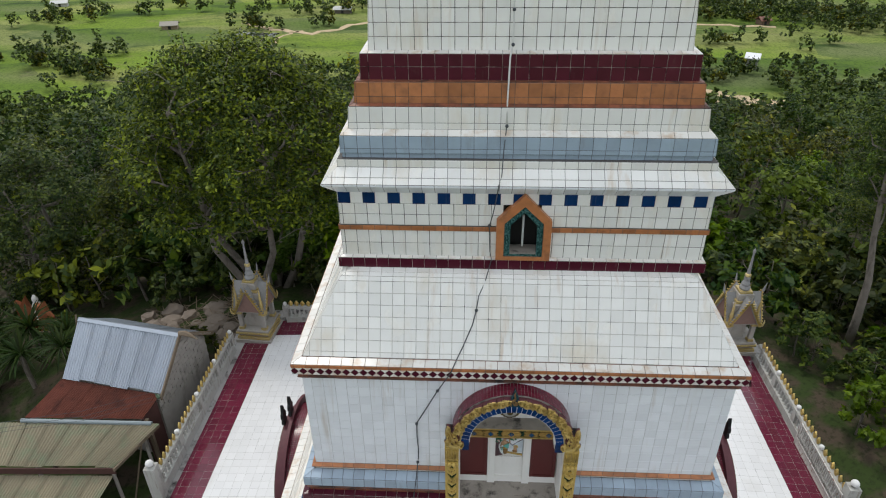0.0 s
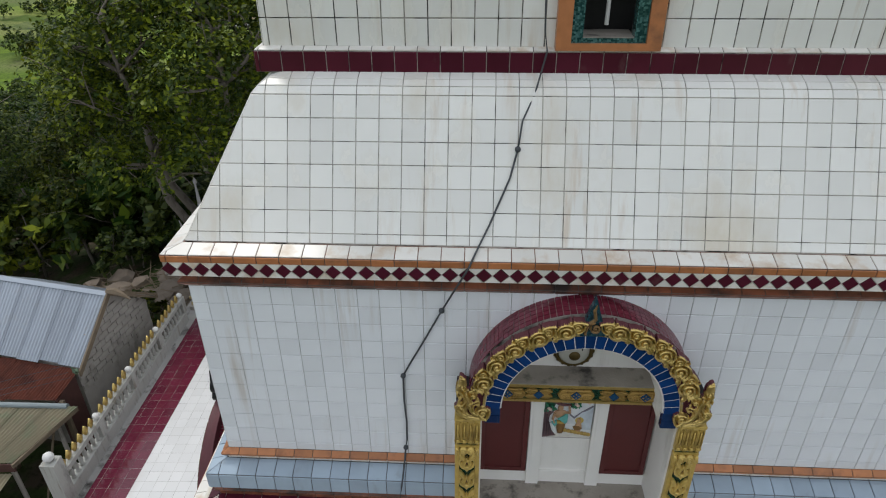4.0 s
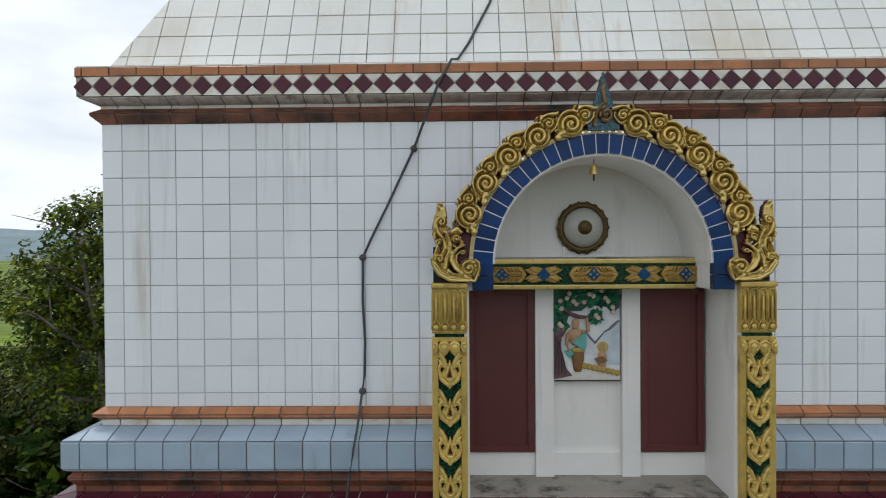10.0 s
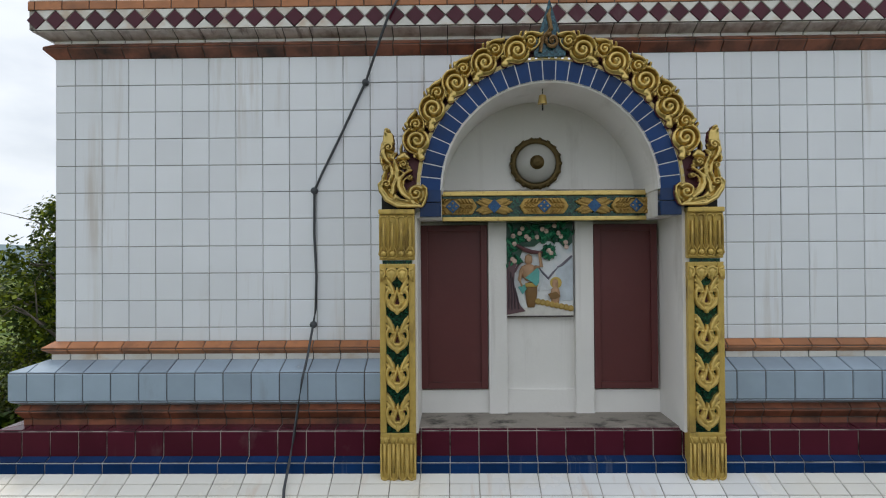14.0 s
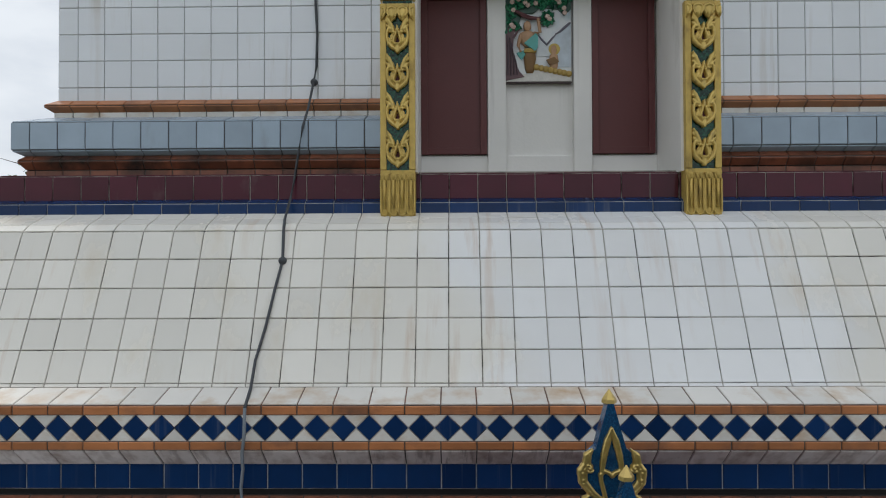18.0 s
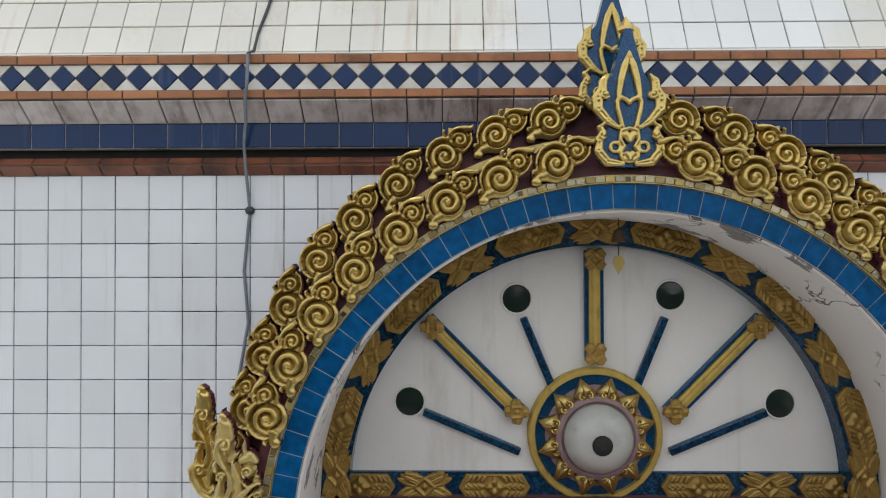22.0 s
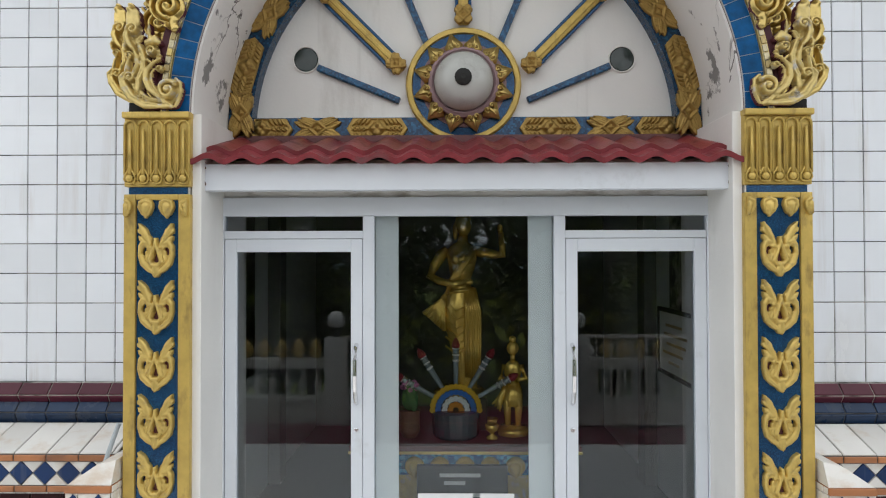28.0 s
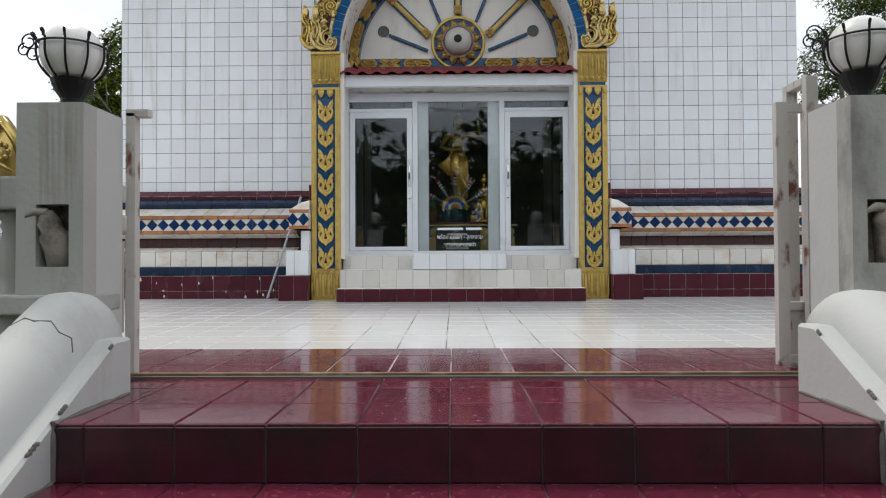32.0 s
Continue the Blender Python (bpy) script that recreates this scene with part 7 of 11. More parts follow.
part("arch_rim", arc_band(CU, ZU, RU + 0.142, RU + 0.165, YU - 0.012, YU + 0.05, n=48), WORN_GOLD, U)
CHIP = mesh_of("mirror_chip", [(-0.009, 0, -0.007), (0.009, 0, -0.007), (0.009, 0, 0.007), (-0.009, 0, 0.007), (-0.008, -0.004, -0.006), (0.008, -0.004, -0.006), (0.008, -0.004, 0.006), (-0.008, -0.004, 0.006)], [(4, 5, 6, 7), (0, 1, 5, 4), (1, 2, 6, 5), (2, 3, 7, 6), (3, 0, 4, 7)], CHROME)
for k in [6, 9, 14, 21, 23, 25, 26, 27, 28, 30, 31, 32, 33, 35, 41, 44, 50]:
    a = 10 + 160 * k / 56
    part("mirror_chip", CHIP, None, U, at=pose(CU + (RU + 0.153) * math.cos(radians(a)), YU - 0.012, ZU + (RU + 0.153) * math.sin(radians(a)), 0, 90 - a, 0))
scroll_row(U, CU, ZU, 0.958, YU - 0.010, [20.5 + 14.1 * k for k in range(5)], 1.0, 66)
part("arch_joint", arc_band(CU, ZU, RU + 0.002, RU + 0.141, YU - 0.004, YU + 0.04, n=48), PLASTER, U)
for e, x in ((-1, -1.075), (1, 0.915)):
    part("crest", CREST, None, U, at=Matrix.Translation((x, YU - 0.004, 8.362)) @ Matrix.Diagonal((-e, 1, 0.97, 1)))
    part("crest_block", boxed(x - 0.155, x + 0.155, YU + 0.06, YU + 0.3, 8.352, 8.60, bevel=0.01), BLACK, U)
leaf_bm, curl_bm = bmesh.new(), bmesh.new()
plate(leaf_bm, [(-0.13, 0.0), (0.13, 0.0), (0.14, 0.07), (0.09, 0.17), (0.05, 0.28), (0.0, 0.43), (-0.05, 0.28), (-0.09, 0.17), (-0.14, 0.07)], 0.0, 0.06)
spiral(curl_bm, 0.02, 0.11, 0.060, 1.6, 100, 0.016, y=-0.01)
flame(curl_bm, [(-0.08, 0.03), (-0.06, 0.14), (0.01, 0.2), (-0.01, 0.3), (0.01, 0.36)], [0.016, 0.022, 0.020, 0.018, 0.004], -0.01)
apex = part("apex_leaf", leaf_bm, mosaic("teal_glass_mosaic", (0.012, 0.04, 0.055), (0.045, 0.14, 0.18)), U, at=pose(CU + 0.002, YU - 0.03, 9.375) @ Matrix.Diagonal((0.80, 1, 0.92, 1)))
part("curl", curl_bm, surface("brown_worn_gilding", (0.22, 0.13, 0.05), 0.5, 0.4, var=0.35, scale=25, bump=0.25), apex)
vault_u = part("vault_roof", arc_band(CU, ZU, RU + 0.03, RU + 0.292, YU + 0.1, 1.03, n=48), PALE_GROUT, U)
vault_tiles(vault_u, CU, ZU, RU + 0.294, YU + 0.1, 1.02, 56, 0.055)
part("back_wall", boxed(-1.02, 0.86, 1.215, 1.34, 6.80, 9.30), PLASTER, U, "white plaster back of the niche")
part("ledge", boxed(-0.99, 0.83, 0.775, 1.22, 6.70, 6.846, bevel=0.006), CONCRETE, U, "weathered concrete ledge with black mould")
part("low_plinth", boxed(-0.985, 0.818, 1.19, 1.22, 6.83, 7.02, bevel=0.004), PLASTER, U)
for x0, x1 in ((-0.475, -0.335), (0.18, 0.318)):
    part("mullion", boxed(x0, x1, 1.155, 1.22, 6.83, 8.30, bevel=0.006), PLASTER, U)
for x0, x1 in ((-0.985, -0.482), (0.322, 0.80)):
    pn = part("blind_panel", boxed(x0, x1, 1.185, 1.22, 7.03, 8.27, bevel=0.004), PANEL_RED, U, "dull maroon board filling the doorway")
    for a, b, c, d in ((x0, x0 + 0.05, 7.03, 8.27), (x1 - 0.05, x1, 7.03, 8.27), (x0 + 0.05, x1 - 0.05, 7.03, 7.08), (x0 + 0.05, x1 - 0.05, 8.22, 8.27)):
        part("panel_frame", boxed(a, b, 1.165, 1.19, c, d, bevel=0.004), PANEL_RED, pn)
lint = part("lintel", boxed(CU - RU + 0.005, CU + RU - 0.005, 0.955, 1.22, 8.287, 8.498), GREEN_MOSAIC, U)
part("lintel_top", boxed(CU - RU, CU + RU, 0.94, 1.22, 8.498, 8.512), CONCRETE, lint)
for z0, z1 in ((8.285, 8.318), (8.468, 8.503)):
    part("gold_border", boxed(CU - RU + 0.004, CU + RU - 0.004, 0.935, 0.97, z0, z1, bevel=0.006), GOLD, lint)
LB, LC = gold_plate_mesh(0.36, 0.12), gold_cross_mesh(0.28, 0.12)
for k, x in enumerate((-0.66, -0.36, -0.0, 0.36, 0.66)):
    part("gold_boss" if k % 2 == 0 else "gold_cross", LB if k % 2 == 0 else LC, None, lint, at=pose(CU + x, 0.948, 8.393))
    bm = bmesh.new()
    plate(bm, [(-0.05, 0), (0, 0.05), (0.05, 0), (0, -0.05)], -0.02, 0.0)
    part("blue_lozenge", bm, BLUE_MOSAIC, lint, at=pose(CU + x, 0.935, 8.393))

lamp = thing("wall_lamp", "round glass wall lamp with a scalloped bronze rim", "lamp", pose(-0.106, 1.215, 8.735))
BRONZE = surface("aged_bronze", (0.11, 0.075, 0.025), 0.5, 0.6, var=0.4, scale=20, bump=0.3)
bm = bmesh.new()
lathe(bm, [(0.19, 0.0), (0.195, 0.03), (0.165, 0.05), (0.15, 0.03)], 36, axis="y")
for k in range(18):
    a = 2 * math.pi * k / 18
    bmesh.ops.create_icosphere(bm, subdivisions=1, radius=0.023, matrix=Matrix.Translation((0.182 * math.cos(a), -0.03, 0.182 * math.sin(a))) @ Matrix.Diagonal((1, 0.6, 1, 1)))
part("rim", bm, BRONZE, lamp, smooth=True)
part("dome", lathe(bmesh.new(), [(0.155, 0.03), (0.145, 0.06), (0.11, 0.095), (0.055, 0.112), (0.008, 0.116)], 28, axis="y"), surface("ribbed_grey_glass", (0.46, 0.45, 0.42), 0.22, var=0.15, scale=10, bump=0.2), lamp, smooth=True)
part("rosette", lathe(bmesh.new(), [(0.056, 0.098), (0.054, 0.116), (0.03, 0.130), (0.004, 0.136)], 14, axis="y"), BRONZE, lamp)
part("mount_plate", boxed(-0.15, 0.15, -0.012, 0.0, -0.19, -0.10), PLASTER, lamp)
bell_u = thing("hanging_bell", "small brass bell hanging from the niche vault", "bell", pose(-0.103, 0.80, 9.13))
part("bell", lathe(bmesh.new(), [(0.034, -0.03), (0.028, 0.0), (0.024, 0.03), (0.006, 0.04)], 16), GOLD, bell_u)
part("wire", tube(bmesh.new(), [(0, 0, 0.115), (0, 0, 0.04)], 0.003, 5), IRON, bell_u)
part("clapper", tube(bmesh.new(), [(0, 0, -0.02), (0, 0, -0.075)], 0.006, 5), IRON, bell_u)

# painted relief: foliage, hills and two plain standing shapes
rel = thing("painted_relief", "painted stucco relief of a tree, hills and two plain shapes", "relief", pose(-0.0875, 1.17, 7.934))


def paint(name, col, var=0.25, scale=25, rough=0.55):
    return surface(name, col, rough, var=var, scale=scale, bump=0.2, bscale=90)


def slab_of(outline, y0, y1):
    bm = bmesh.new()
    plate(bm, outline, y0, y1)
    return bm


part("ground_panel", boxed(-0.252, 0.252, 0.0, 0.05, -0.358, 0.358, bevel=0.006), surface("pale_sky_paint", (0.70, 0.72, 0.74), 0.6, var=0.12, scale=6, stain=((0.48, 0.58, 0.64), 0.52, 0.75, 8)), rel)
part("dark_edge", boxed(-0.25, 0.254, -0.008, 0.03, -0.364, -0.352), paint("black_brown_paint", (0.05, 0.03, 0.03)), rel)
part("far_hill", slab_of([(0.085, -0.20), (0.09, -0.04), (0.13, 0.01), (0.20, 0.055), (0.24, 0.095), (0.25, 0.09), (0.25, -0.24), (0.12, -0.24)], -0.006, 0.01), paint("pale_hill_paint", (0.50, 0.56, 0.62), 0.35, 12), rel)
part("near_hill", slab_of([(-0.01, -0.16), (-0.005, -0.005), (0.03, -0.04), (0.065, -0.075), (0.12, -0.02), (0.13, -0.16)], -0.008, 0.008), paint("white_hill_paint", (0.60, 0.63, 0.66), 0.3, 12), rel)
for pts in ([(0.0, 0.005), (0.03, -0.035), (0.066, -0.072), (0.10, -0.03), (0.135, 0.008)], [(0.13, 0.01), (0.165, 0.028), (0.20, 0.058), (0.245, 0.098)]):
    part("hill_crest", tube(bmesh.new(), [(x, -0.008, z) for x, z in pts], 0.008, 5, [0.004, 0.009, 0.011, 0.008, 0.004][:len(pts)]), paint("slate_edge_paint", (0.17, 0.16, 0.20)), rel)
part("tree_trunk", slab_of([(-0.248, -0.345), (-0.108, -0.318), (-0.145, -0.28), (-0.175, -0.21), (-0.195, -0.11), (-0.186, 0.0), (-0.170, 0.06), (-0.215, 0.08), (-0.248, 0.04)], -0.022, 0.01), paint("relief_bark_paint", (0.115, 0.062, 0.070), 0.4, 30), rel)
for x0, z0, x1, z1 in ((-0.236, -0.30, -0.236, 0.0), (-0.212, -0.31, -0.218, -0.02), (-0.186, -0.30, -0.204, -0.06), (-0.16, -0.30, -0.19, -0.14)):
    part("bark_ridge", tube(bmesh.new(), [(x0, -0.022, z0), ((x0 + x1) / 2 + 0.006, -0.026, (z0 + z1) / 2), (x1, -0.022, z1)], 0.006, 5), paint("dark_bark_paint", (0.06, 0.035, 0.045)), rel)
part("side_twig", tube(bmesh.new(), [(-0.19, -0.02, -0.02), (-0.16, -0.022, 0.03), (-0.13, -0.022, 0.06)], 0.008, 5, [0.011, 0.008, 0.003]), paint("twig_paint", (0.12, 0.07, 0.08)), rel)
part("bough", tube(bmesh.new(), [(-0.175, -0.028, 0.185), (-0.12, -0.03, 0.15), (-0.06, -0.03, 0.128), (0.02, -0.028, 0.125)], 0.014, 7, [0.010, 0.017, 0.016, 0.010]), paint("red_brown_paint", (0.12, 0.045, 0.05)), rel)
rr = random.Random(3)
GREENS = [paint("relief_green_paint", (0.012, 0.15, 0.075), 0.5, 40, 0.4), paint("relief_deep_green_paint", (0.008, 0.06, 0.035), 0.5, 40, 0.4), paint("relief_light_green_paint", (0.05, 0.27, 0.14), 0.4, 40, 0.4)]
leaf_bm = bmesh.new()
blade_pts = [(0.0, -0.032), (0.014, -0.012), (0.012, 0.012), (0.0, 0.034), (-0.012, 0.012), (-0.014, -0.012)]
ring = [leaf_bm.verts.new((x, 0.004, z)) for x, z in blade_pts]
ridge = [leaf_bm.verts.new((0, -0.010, z)) for z in (-0.02, 0.02)]
for f in ((0, 1, 6), (1, 2, 7, 6), (2, 3, 7), (3, 4, 7), (4, 5, 6, 7), (5, 0, 6)):
    leaf_bm.faces.new([(ring + ridge)[i] for i in f])
LEAFLET = [to_mesh("leaf", leaf_bm.copy(), g) for g in GREENS]
leaf_bm.free()
canopy = part("foliage", slab_of([(-0.25, 0.35), (0.25, 0.35), (0.25, 0.20), (0.20, 0.15), (0.15, 0.20), (0.02, 0.215), (-0.04, 0.17), (-0.12, 0.17), (-0.16, 0.05), (-0.22, 0.0), (-0.25, 0.02)], -0.012, 0.005), GREENS[1], rel)
for k in range(150):
    if k < 105:
        x, z = rr.uniform(-0.24, 0.24), rr.uniform(0.215, 0.335)
        z -= 0.05 if x > 0.17 and rr.random() < 0.5 else 0
    elif k < 130:
        x, z = rr.uniform(-0.24, -0.14), rr.uniform(0.03, 0.22)
    else:
        a = 2 * math.pi * k / 20
        x, z = 0.068 + 0.036 * math.cos(a), 0.128 + 0.040 * math.sin(a)
    part("leaf", LEAFLET[(0, 0, 1, 2, 0)[k % 5]], None, canopy, at=pose(x, -0.016 - 0.010 * rr.random(), z, rr.uniform(-20, 20), rr.uniform(0, 360), 0))
for x, z in ((-0.15, 0.27), (-0.13, 0.305), (-0.10, 0.245), (-0.08, 0.225), (-0.20, 0.25), (-0.19, 0.19), (-0.205, 0.075), (-0.19, 0.06), (0.02, 0.30), (0.05, 0.285), (0.14, 0.27), (0.16, 0.245), (0.195, 0.20), (0.20, 0.165), (0.068, 0.14), (0.085, 0.12), (-0.02, 0.24), (0.11, 0.325)):
    part("blossom", lathe(bmesh.new(), [(0.016, 0.0), (0.019, 0.008), (0.010, 0.016), (0.003, 0.018)], 7, (x, -0.026, z), axis="y"), paint("pink_cream_blossom_paint", (0.62, 0.46, 0.40), 0.25, 60), canopy)
part("rock_ground", slab_of([(-0.25, -0.352), (0.25, -0.352), (0.25, -0.29), (0.12, -0.255), (0.0, -0.245), (-0.05, -0.28), (-0.13, -0.30), (-0.2, -0.325)], -0.014, 0.01), paint("white_rock_paint", (0.60, 0.58, 0.54), 0.25, 20), rel)
part("white_rock", slab_of([(-0.19, -0.16), (-0.165, -0.145), (-0.12, -0.20), (-0.10, -0.27), (-0.085, -0.32), (-0.12, -0.305), (-0.17, -0.23)], -0.012, 0.008), paint("pale_rock_paint", (0.66, 0.68, 0.68), 0.15, 20), rel)
for k in range(8):
    part("round_pot", lathe(bmesh.new(), [(0.022, 0.0), (0.024, 0.010), (0.014, 0.020), (0.003, 0.022)], 12, (-0.015 + 0.035 * k, -0.010, -0.245 - 0.0075 * k), axis="y"), paint("ochre_paint", (0.40, 0.27, 0.07), 0.3, 30), rel)
SKIN, TEAL, UMBER = paint("tan_paint", (0.42, 0.25, 0.14)), paint("teal_paint", (0.10, 0.36, 0.33)), paint("umber_paint", (0.19, 0.10, 0.03))
flat = Matrix.Diagonal((1, 0.45, 1, 1))
part("standing_shape_top", lathe(bmesh.new(), [(0.008, 0.035), (0.026, 0.045), (0.030, 0.07), (0.024, 0.098), (0.006, 0.112)], 14), SKIN, rel, at=Matrix.Translation((-0.083, -0.012, 0.0)) @ flat, smooth=True)
part("standing_shape_shoulder", lathe(bmesh.new(), [(0.02, -0.09), (0.048, -0.06), (0.062, -0.01), (0.055, 0.02), (0.012, 0.04)], 16), SKIN, rel, at=Matrix.Translation((-0.082, -0.008, 0.0)) @ flat, smooth=True)
part("teal_sash", slab_of([(-0.11, -0.065), (-0.02, 0.01), (-0.005, -0.02), (-0.008, -0.10), (-0.03, -0.13), (-0.06, -0.10)], -0.042, -0.01), TEAL, rel)
part("teal_tail", slab_of([(-0.165, -0.135), (-0.11, -0.115), (-0.10, -0.15), (-0.13, -0.19)], -0.024, 0.0), TEAL, rel)
part("standing_shape_lower", lathe(bmesh.new(), [(0.026, -0.29), (0.036, -0.26), (0.046, -0.18), (0.044, -0.12), (0.02, -0.10)], 16), UMBER, rel, at=Matrix.Translation((-0.065, -0.010, 0.0)) @ flat, smooth=True)
part("girdle", boxed(-0.110, -0.018, -0.038, -0.01, -0.135, -0.105, bevel=0.006), paint("gold_ochre_paint", (0.42, 0.28, 0.06)), rel)
part("raised_bar", tube(bmesh.new(), [(-0.032, -0.022, 0.012), (0.012, -0.028, 0.02), (-0.004, -0.032, 0.125)], 0.012, 7, [0.017, 0.014, 0.011]), SKIN, rel)
part("lowered_bar", tube(bmesh.new(), [(-0.135, -0.018, 0.0), (-0.155, -0.024, -0.08), (-0.135, -0.030, -0.13)], 0.012, 7, [0.016, 0.013, 0.010]), SKIN, rel)
part("halo_disc", lathe(bmesh.new(), [(0.044, 0.0), (0.044, 0.006), (0.01, 0.007)], 20, (0.122, -0.004, -0.105), axis="y"), paint("yellow_ochre_paint", (0.50, 0.36, 0.08)), rel)
part("small_shape", lathe(bmesh.new(), [(0.022, -0.28), (0.030, -0.24), (0.036, -0.19), (0.030, -0.15), (0.014, -0.14), (0.024, -0.12), (0.020, -0.085), (0.004, -0.075)], 14), SKIN, rel, at=Matrix.Translation((0.117, -0.010, 0.0)) @ flat, smooth=True)
part("small_sash", slab_of([(0.06, -0.19), (0.12, -0.17), (0.155, -0.205), (0.12, -0.225), (0.08, -0.225)], -0.030, -0.01), UMBER, rel)

# ---- pointed window niche in the top storey ----
N = thing("window_niche", "pointed window niche with terracotta surround and mosaic edging", "window")
YN = 1.90
def pointed(w, z0, zs, za):
    return [(-w, z0), (w, z0), (w, zs), (0, za), (-w, zs)]
def ring_plate(bm, outer, inner, y0, y1):
    n = len(outer)
    a = [[bm.verts.new((x, y, z)) for x, z in o] for o, y in ((outer, y0), (inner, y0), (inner, y1), (outer, y1))]
    for i in range(n):
        j = (i + 1) % n
        for k in range(4):
            bm.faces.new((a[k][i], a[k][j], a[(k + 1) % 4][j], a[(k + 1) % 4][i]))
    return bm
off = lambda o: [(x + 0.005, z) for x, z in o]
part("surround", ring_plate(bmesh.new(), off(pointed(0.44, 11.44, 12.17, 12.63)), off(pointed(0.315, 11.50, 12.12, 12.43)), YN - 0.05, YN + 0.1), ORANGE_TILE, N, "terracotta surround")
part("mosaic_edge", ring_plate(bmesh.new(), off(pointed(0.313, 11.48, 12.12, 12.43)), off(pointed(0.215, 11.54, 12.08, 12.31)), YN - 0.02, YN + 0.1), mosaic("teal_mirror_mosaic", (0.01, 0.05, 0.05), (0.10, 0.24, 0.24), 60), N)
part("sill", boxed(-0.22, 0.23, YN - 0.01, YN + 0.3, 11.46, 11.545), CONCRETE, N)
# black back and reveals put the opening's inner shade into colour
part("recess", boxed(-0.33, 0.34, YN + 0.45, YN + 0.5, 11.3, 12.6), BLACK, N)
for x in (-0.34, 0.30):
    part("reveal", boxed(x, x + 0.05, YN + 0.1, YN + 0.5, 11.4, 12.6), BLACK, N)
part("tube_light", tube(bmesh.new(), [(0.0, YN + 0.12, 11.62), (0.0, YN + 0.12, 12.2)], 0.018, 8), surface("unlit_white_tube", (0.6, 0.6, 0.6), 0.3), N)

# ---- cable down the front, with clips ----
C = thing("lightning_cable", "black cable running down the tiled front on clips", "cable")
run = [(-0.734, 1.43, 10.715), (-0.796, 1.315, 10.495), (-0.878, 1.225, 10.32), (-0.965, 1.13, 10.13), (-1.05, 1.03, 9.98), (-1.095, 0.90, 9.945), (-1.13, 0.86, 9.87), (-1.19, 0.85, 9.76), (-1.25, 0.89, 9.62), (-1.375, 0.985, 9.318), (-1.56, 0.99, 8.93), (-1.70, 0.99, 8.65), (-1.757, 0.99, 8.523), (-1.76, 0.992, 8.2), (-1.745, 0.992, 7.9), (-1.75, 0.985, 7.66), (-1.766, 0.965, 7.541), (-1.785, 0.86, 7.32), (-1.805, 0.775, 7.17), (-1.83, 0.752, 6.98), (-1.85, 0.722, 6.80), (-1.868, 0.665, 6.64), (-1.868, 0.52, 6.50), (-1.850, 0.42, 6.42), (-1.834, 0.335, 6.225), (-1.861, 0.258, 6.055), (-1.892, 0.155, 5.82), (-1.93, 0.071, 5.63), (-1.925, -0.03, 5.49), (-1.90, -0.222, 5.415), (-1.905, -0.222, 5.25), (-1.918, -0.215, 5.16), (-1.94, -0.13, 5.05), (-1.962, -0.095, 4.93), (-1.955, -0.085, 4.80), (-1.95, -0.02, 4.555), (-1.985, -0.017, 4.2), (-1.96, -0.017, 3.9), (-2.02, -0.017, 3.55), (-2.0, -0.022, 3.0), (-1.99, -0.06, 2.2)]
upper_run = [(-0.268, 2.47, 15.9), (-0.272, 2.48, 15.28), (-0.267, 2.46, 14.786), (-0.306, 2.34, 14.636), (-0.325, 2.24, 13.99), (-0.324, 2.14, 13.654), (-0.359, 2.0, 13.345), (-0.384, 1.82, 12.98), (-0.426, 1.72, 12.856), (-0.47, 1.80, 12.5), (-0.501, 1.90, 12.246), (-0.55, 1.88, 12.056), (-0.53, 1.86, 11.6), (-0.50, 1.87, 11.43), (-0.60, 1.67, 11.12), (-0.700, 1.535, 10.93), (-0.734, 1.43, 10.715)]
part("lower_run", tube(bmesh.new(), run[:30], 0.0095, 6), RUBBER, C, smooth=True)
part("faded_run", tube(bmesh.new(), run[29:], 0.0095, 6), surface("faded_grey_sheath", (0.19, 0.22, 0.25), 0.6, var=0.3, scale=20, bump=0.1), C, "paler grey cable sheath below the cornice", True)
part("upper_run", tube(bmesh.new(), upper_run[5:], 0.008, 6), RUBBER, C, smooth=True)
part("conduit", tube(bmesh.new(), upper_run[:6], 0.013, 6), surface("white_conduit", (0.62, 0.62, 0.60), 0.4), C, "white plastic conduit", True)
for x, y, z in ((-0.734, 1.44, 10.715), (-1.375, 1.0, 9.318), (-1.757, 1.0, 8.523), (-1.766, 0.99, 7.541), (-1.834, 0.35, 6.225), (-1.95, -0.005, 4.555), (-0.27, 2.47, 15.28), (-0.268, 2.45, 14.79), (-0.324, 2.13, 13.66), (-0.55, 1.9, 12.06)):
    part("clip", lathe(bmesh.new(), [(0.026, 0.0), (0.026, 0.022), (0.016, 0.034), (0.004, 0.038)], 10, (x, y, z), axis="y"), RUBBER, C)

# ---- terrace: white tiles with a maroon border, falling slightly to its edges ----
def floor_z(x, y):
    return -0.015 * min(3.87, max(0.0, -1.1 - y)) * (1.0 - min(1.0, max(0.0, abs(x) - 4.9) / 5.4)) - 0.055 * min(5.5, max(0.0, abs(x) - 4.9))


xs = [-10.9] + [-10.4 + 5.5 * k / 12 for k in range(12)] + [-4.9 + 9.8 * k / 8 for k in range(8)] + [4.9 + 5.5 * k / 12 for k in range(13)] + [10.9]
ys = [16.0, 14.0, 8.0, 2.0] + [-1.1 - 3.87 * k / 10 for k in range(11)] + [-6.0]
v, f = [], []
for y in ys:
    v += [(x, y, floor_z(x, y) - 0.0008) for x in xs]
n = len(xs)
for j in range(len(ys) - 1):
    f += [(j * n + i, (j + 1) * n + i, (j + 1) * n + i + 1, j * n + i + 1) for i in range(n - 1)]
b = len(v)
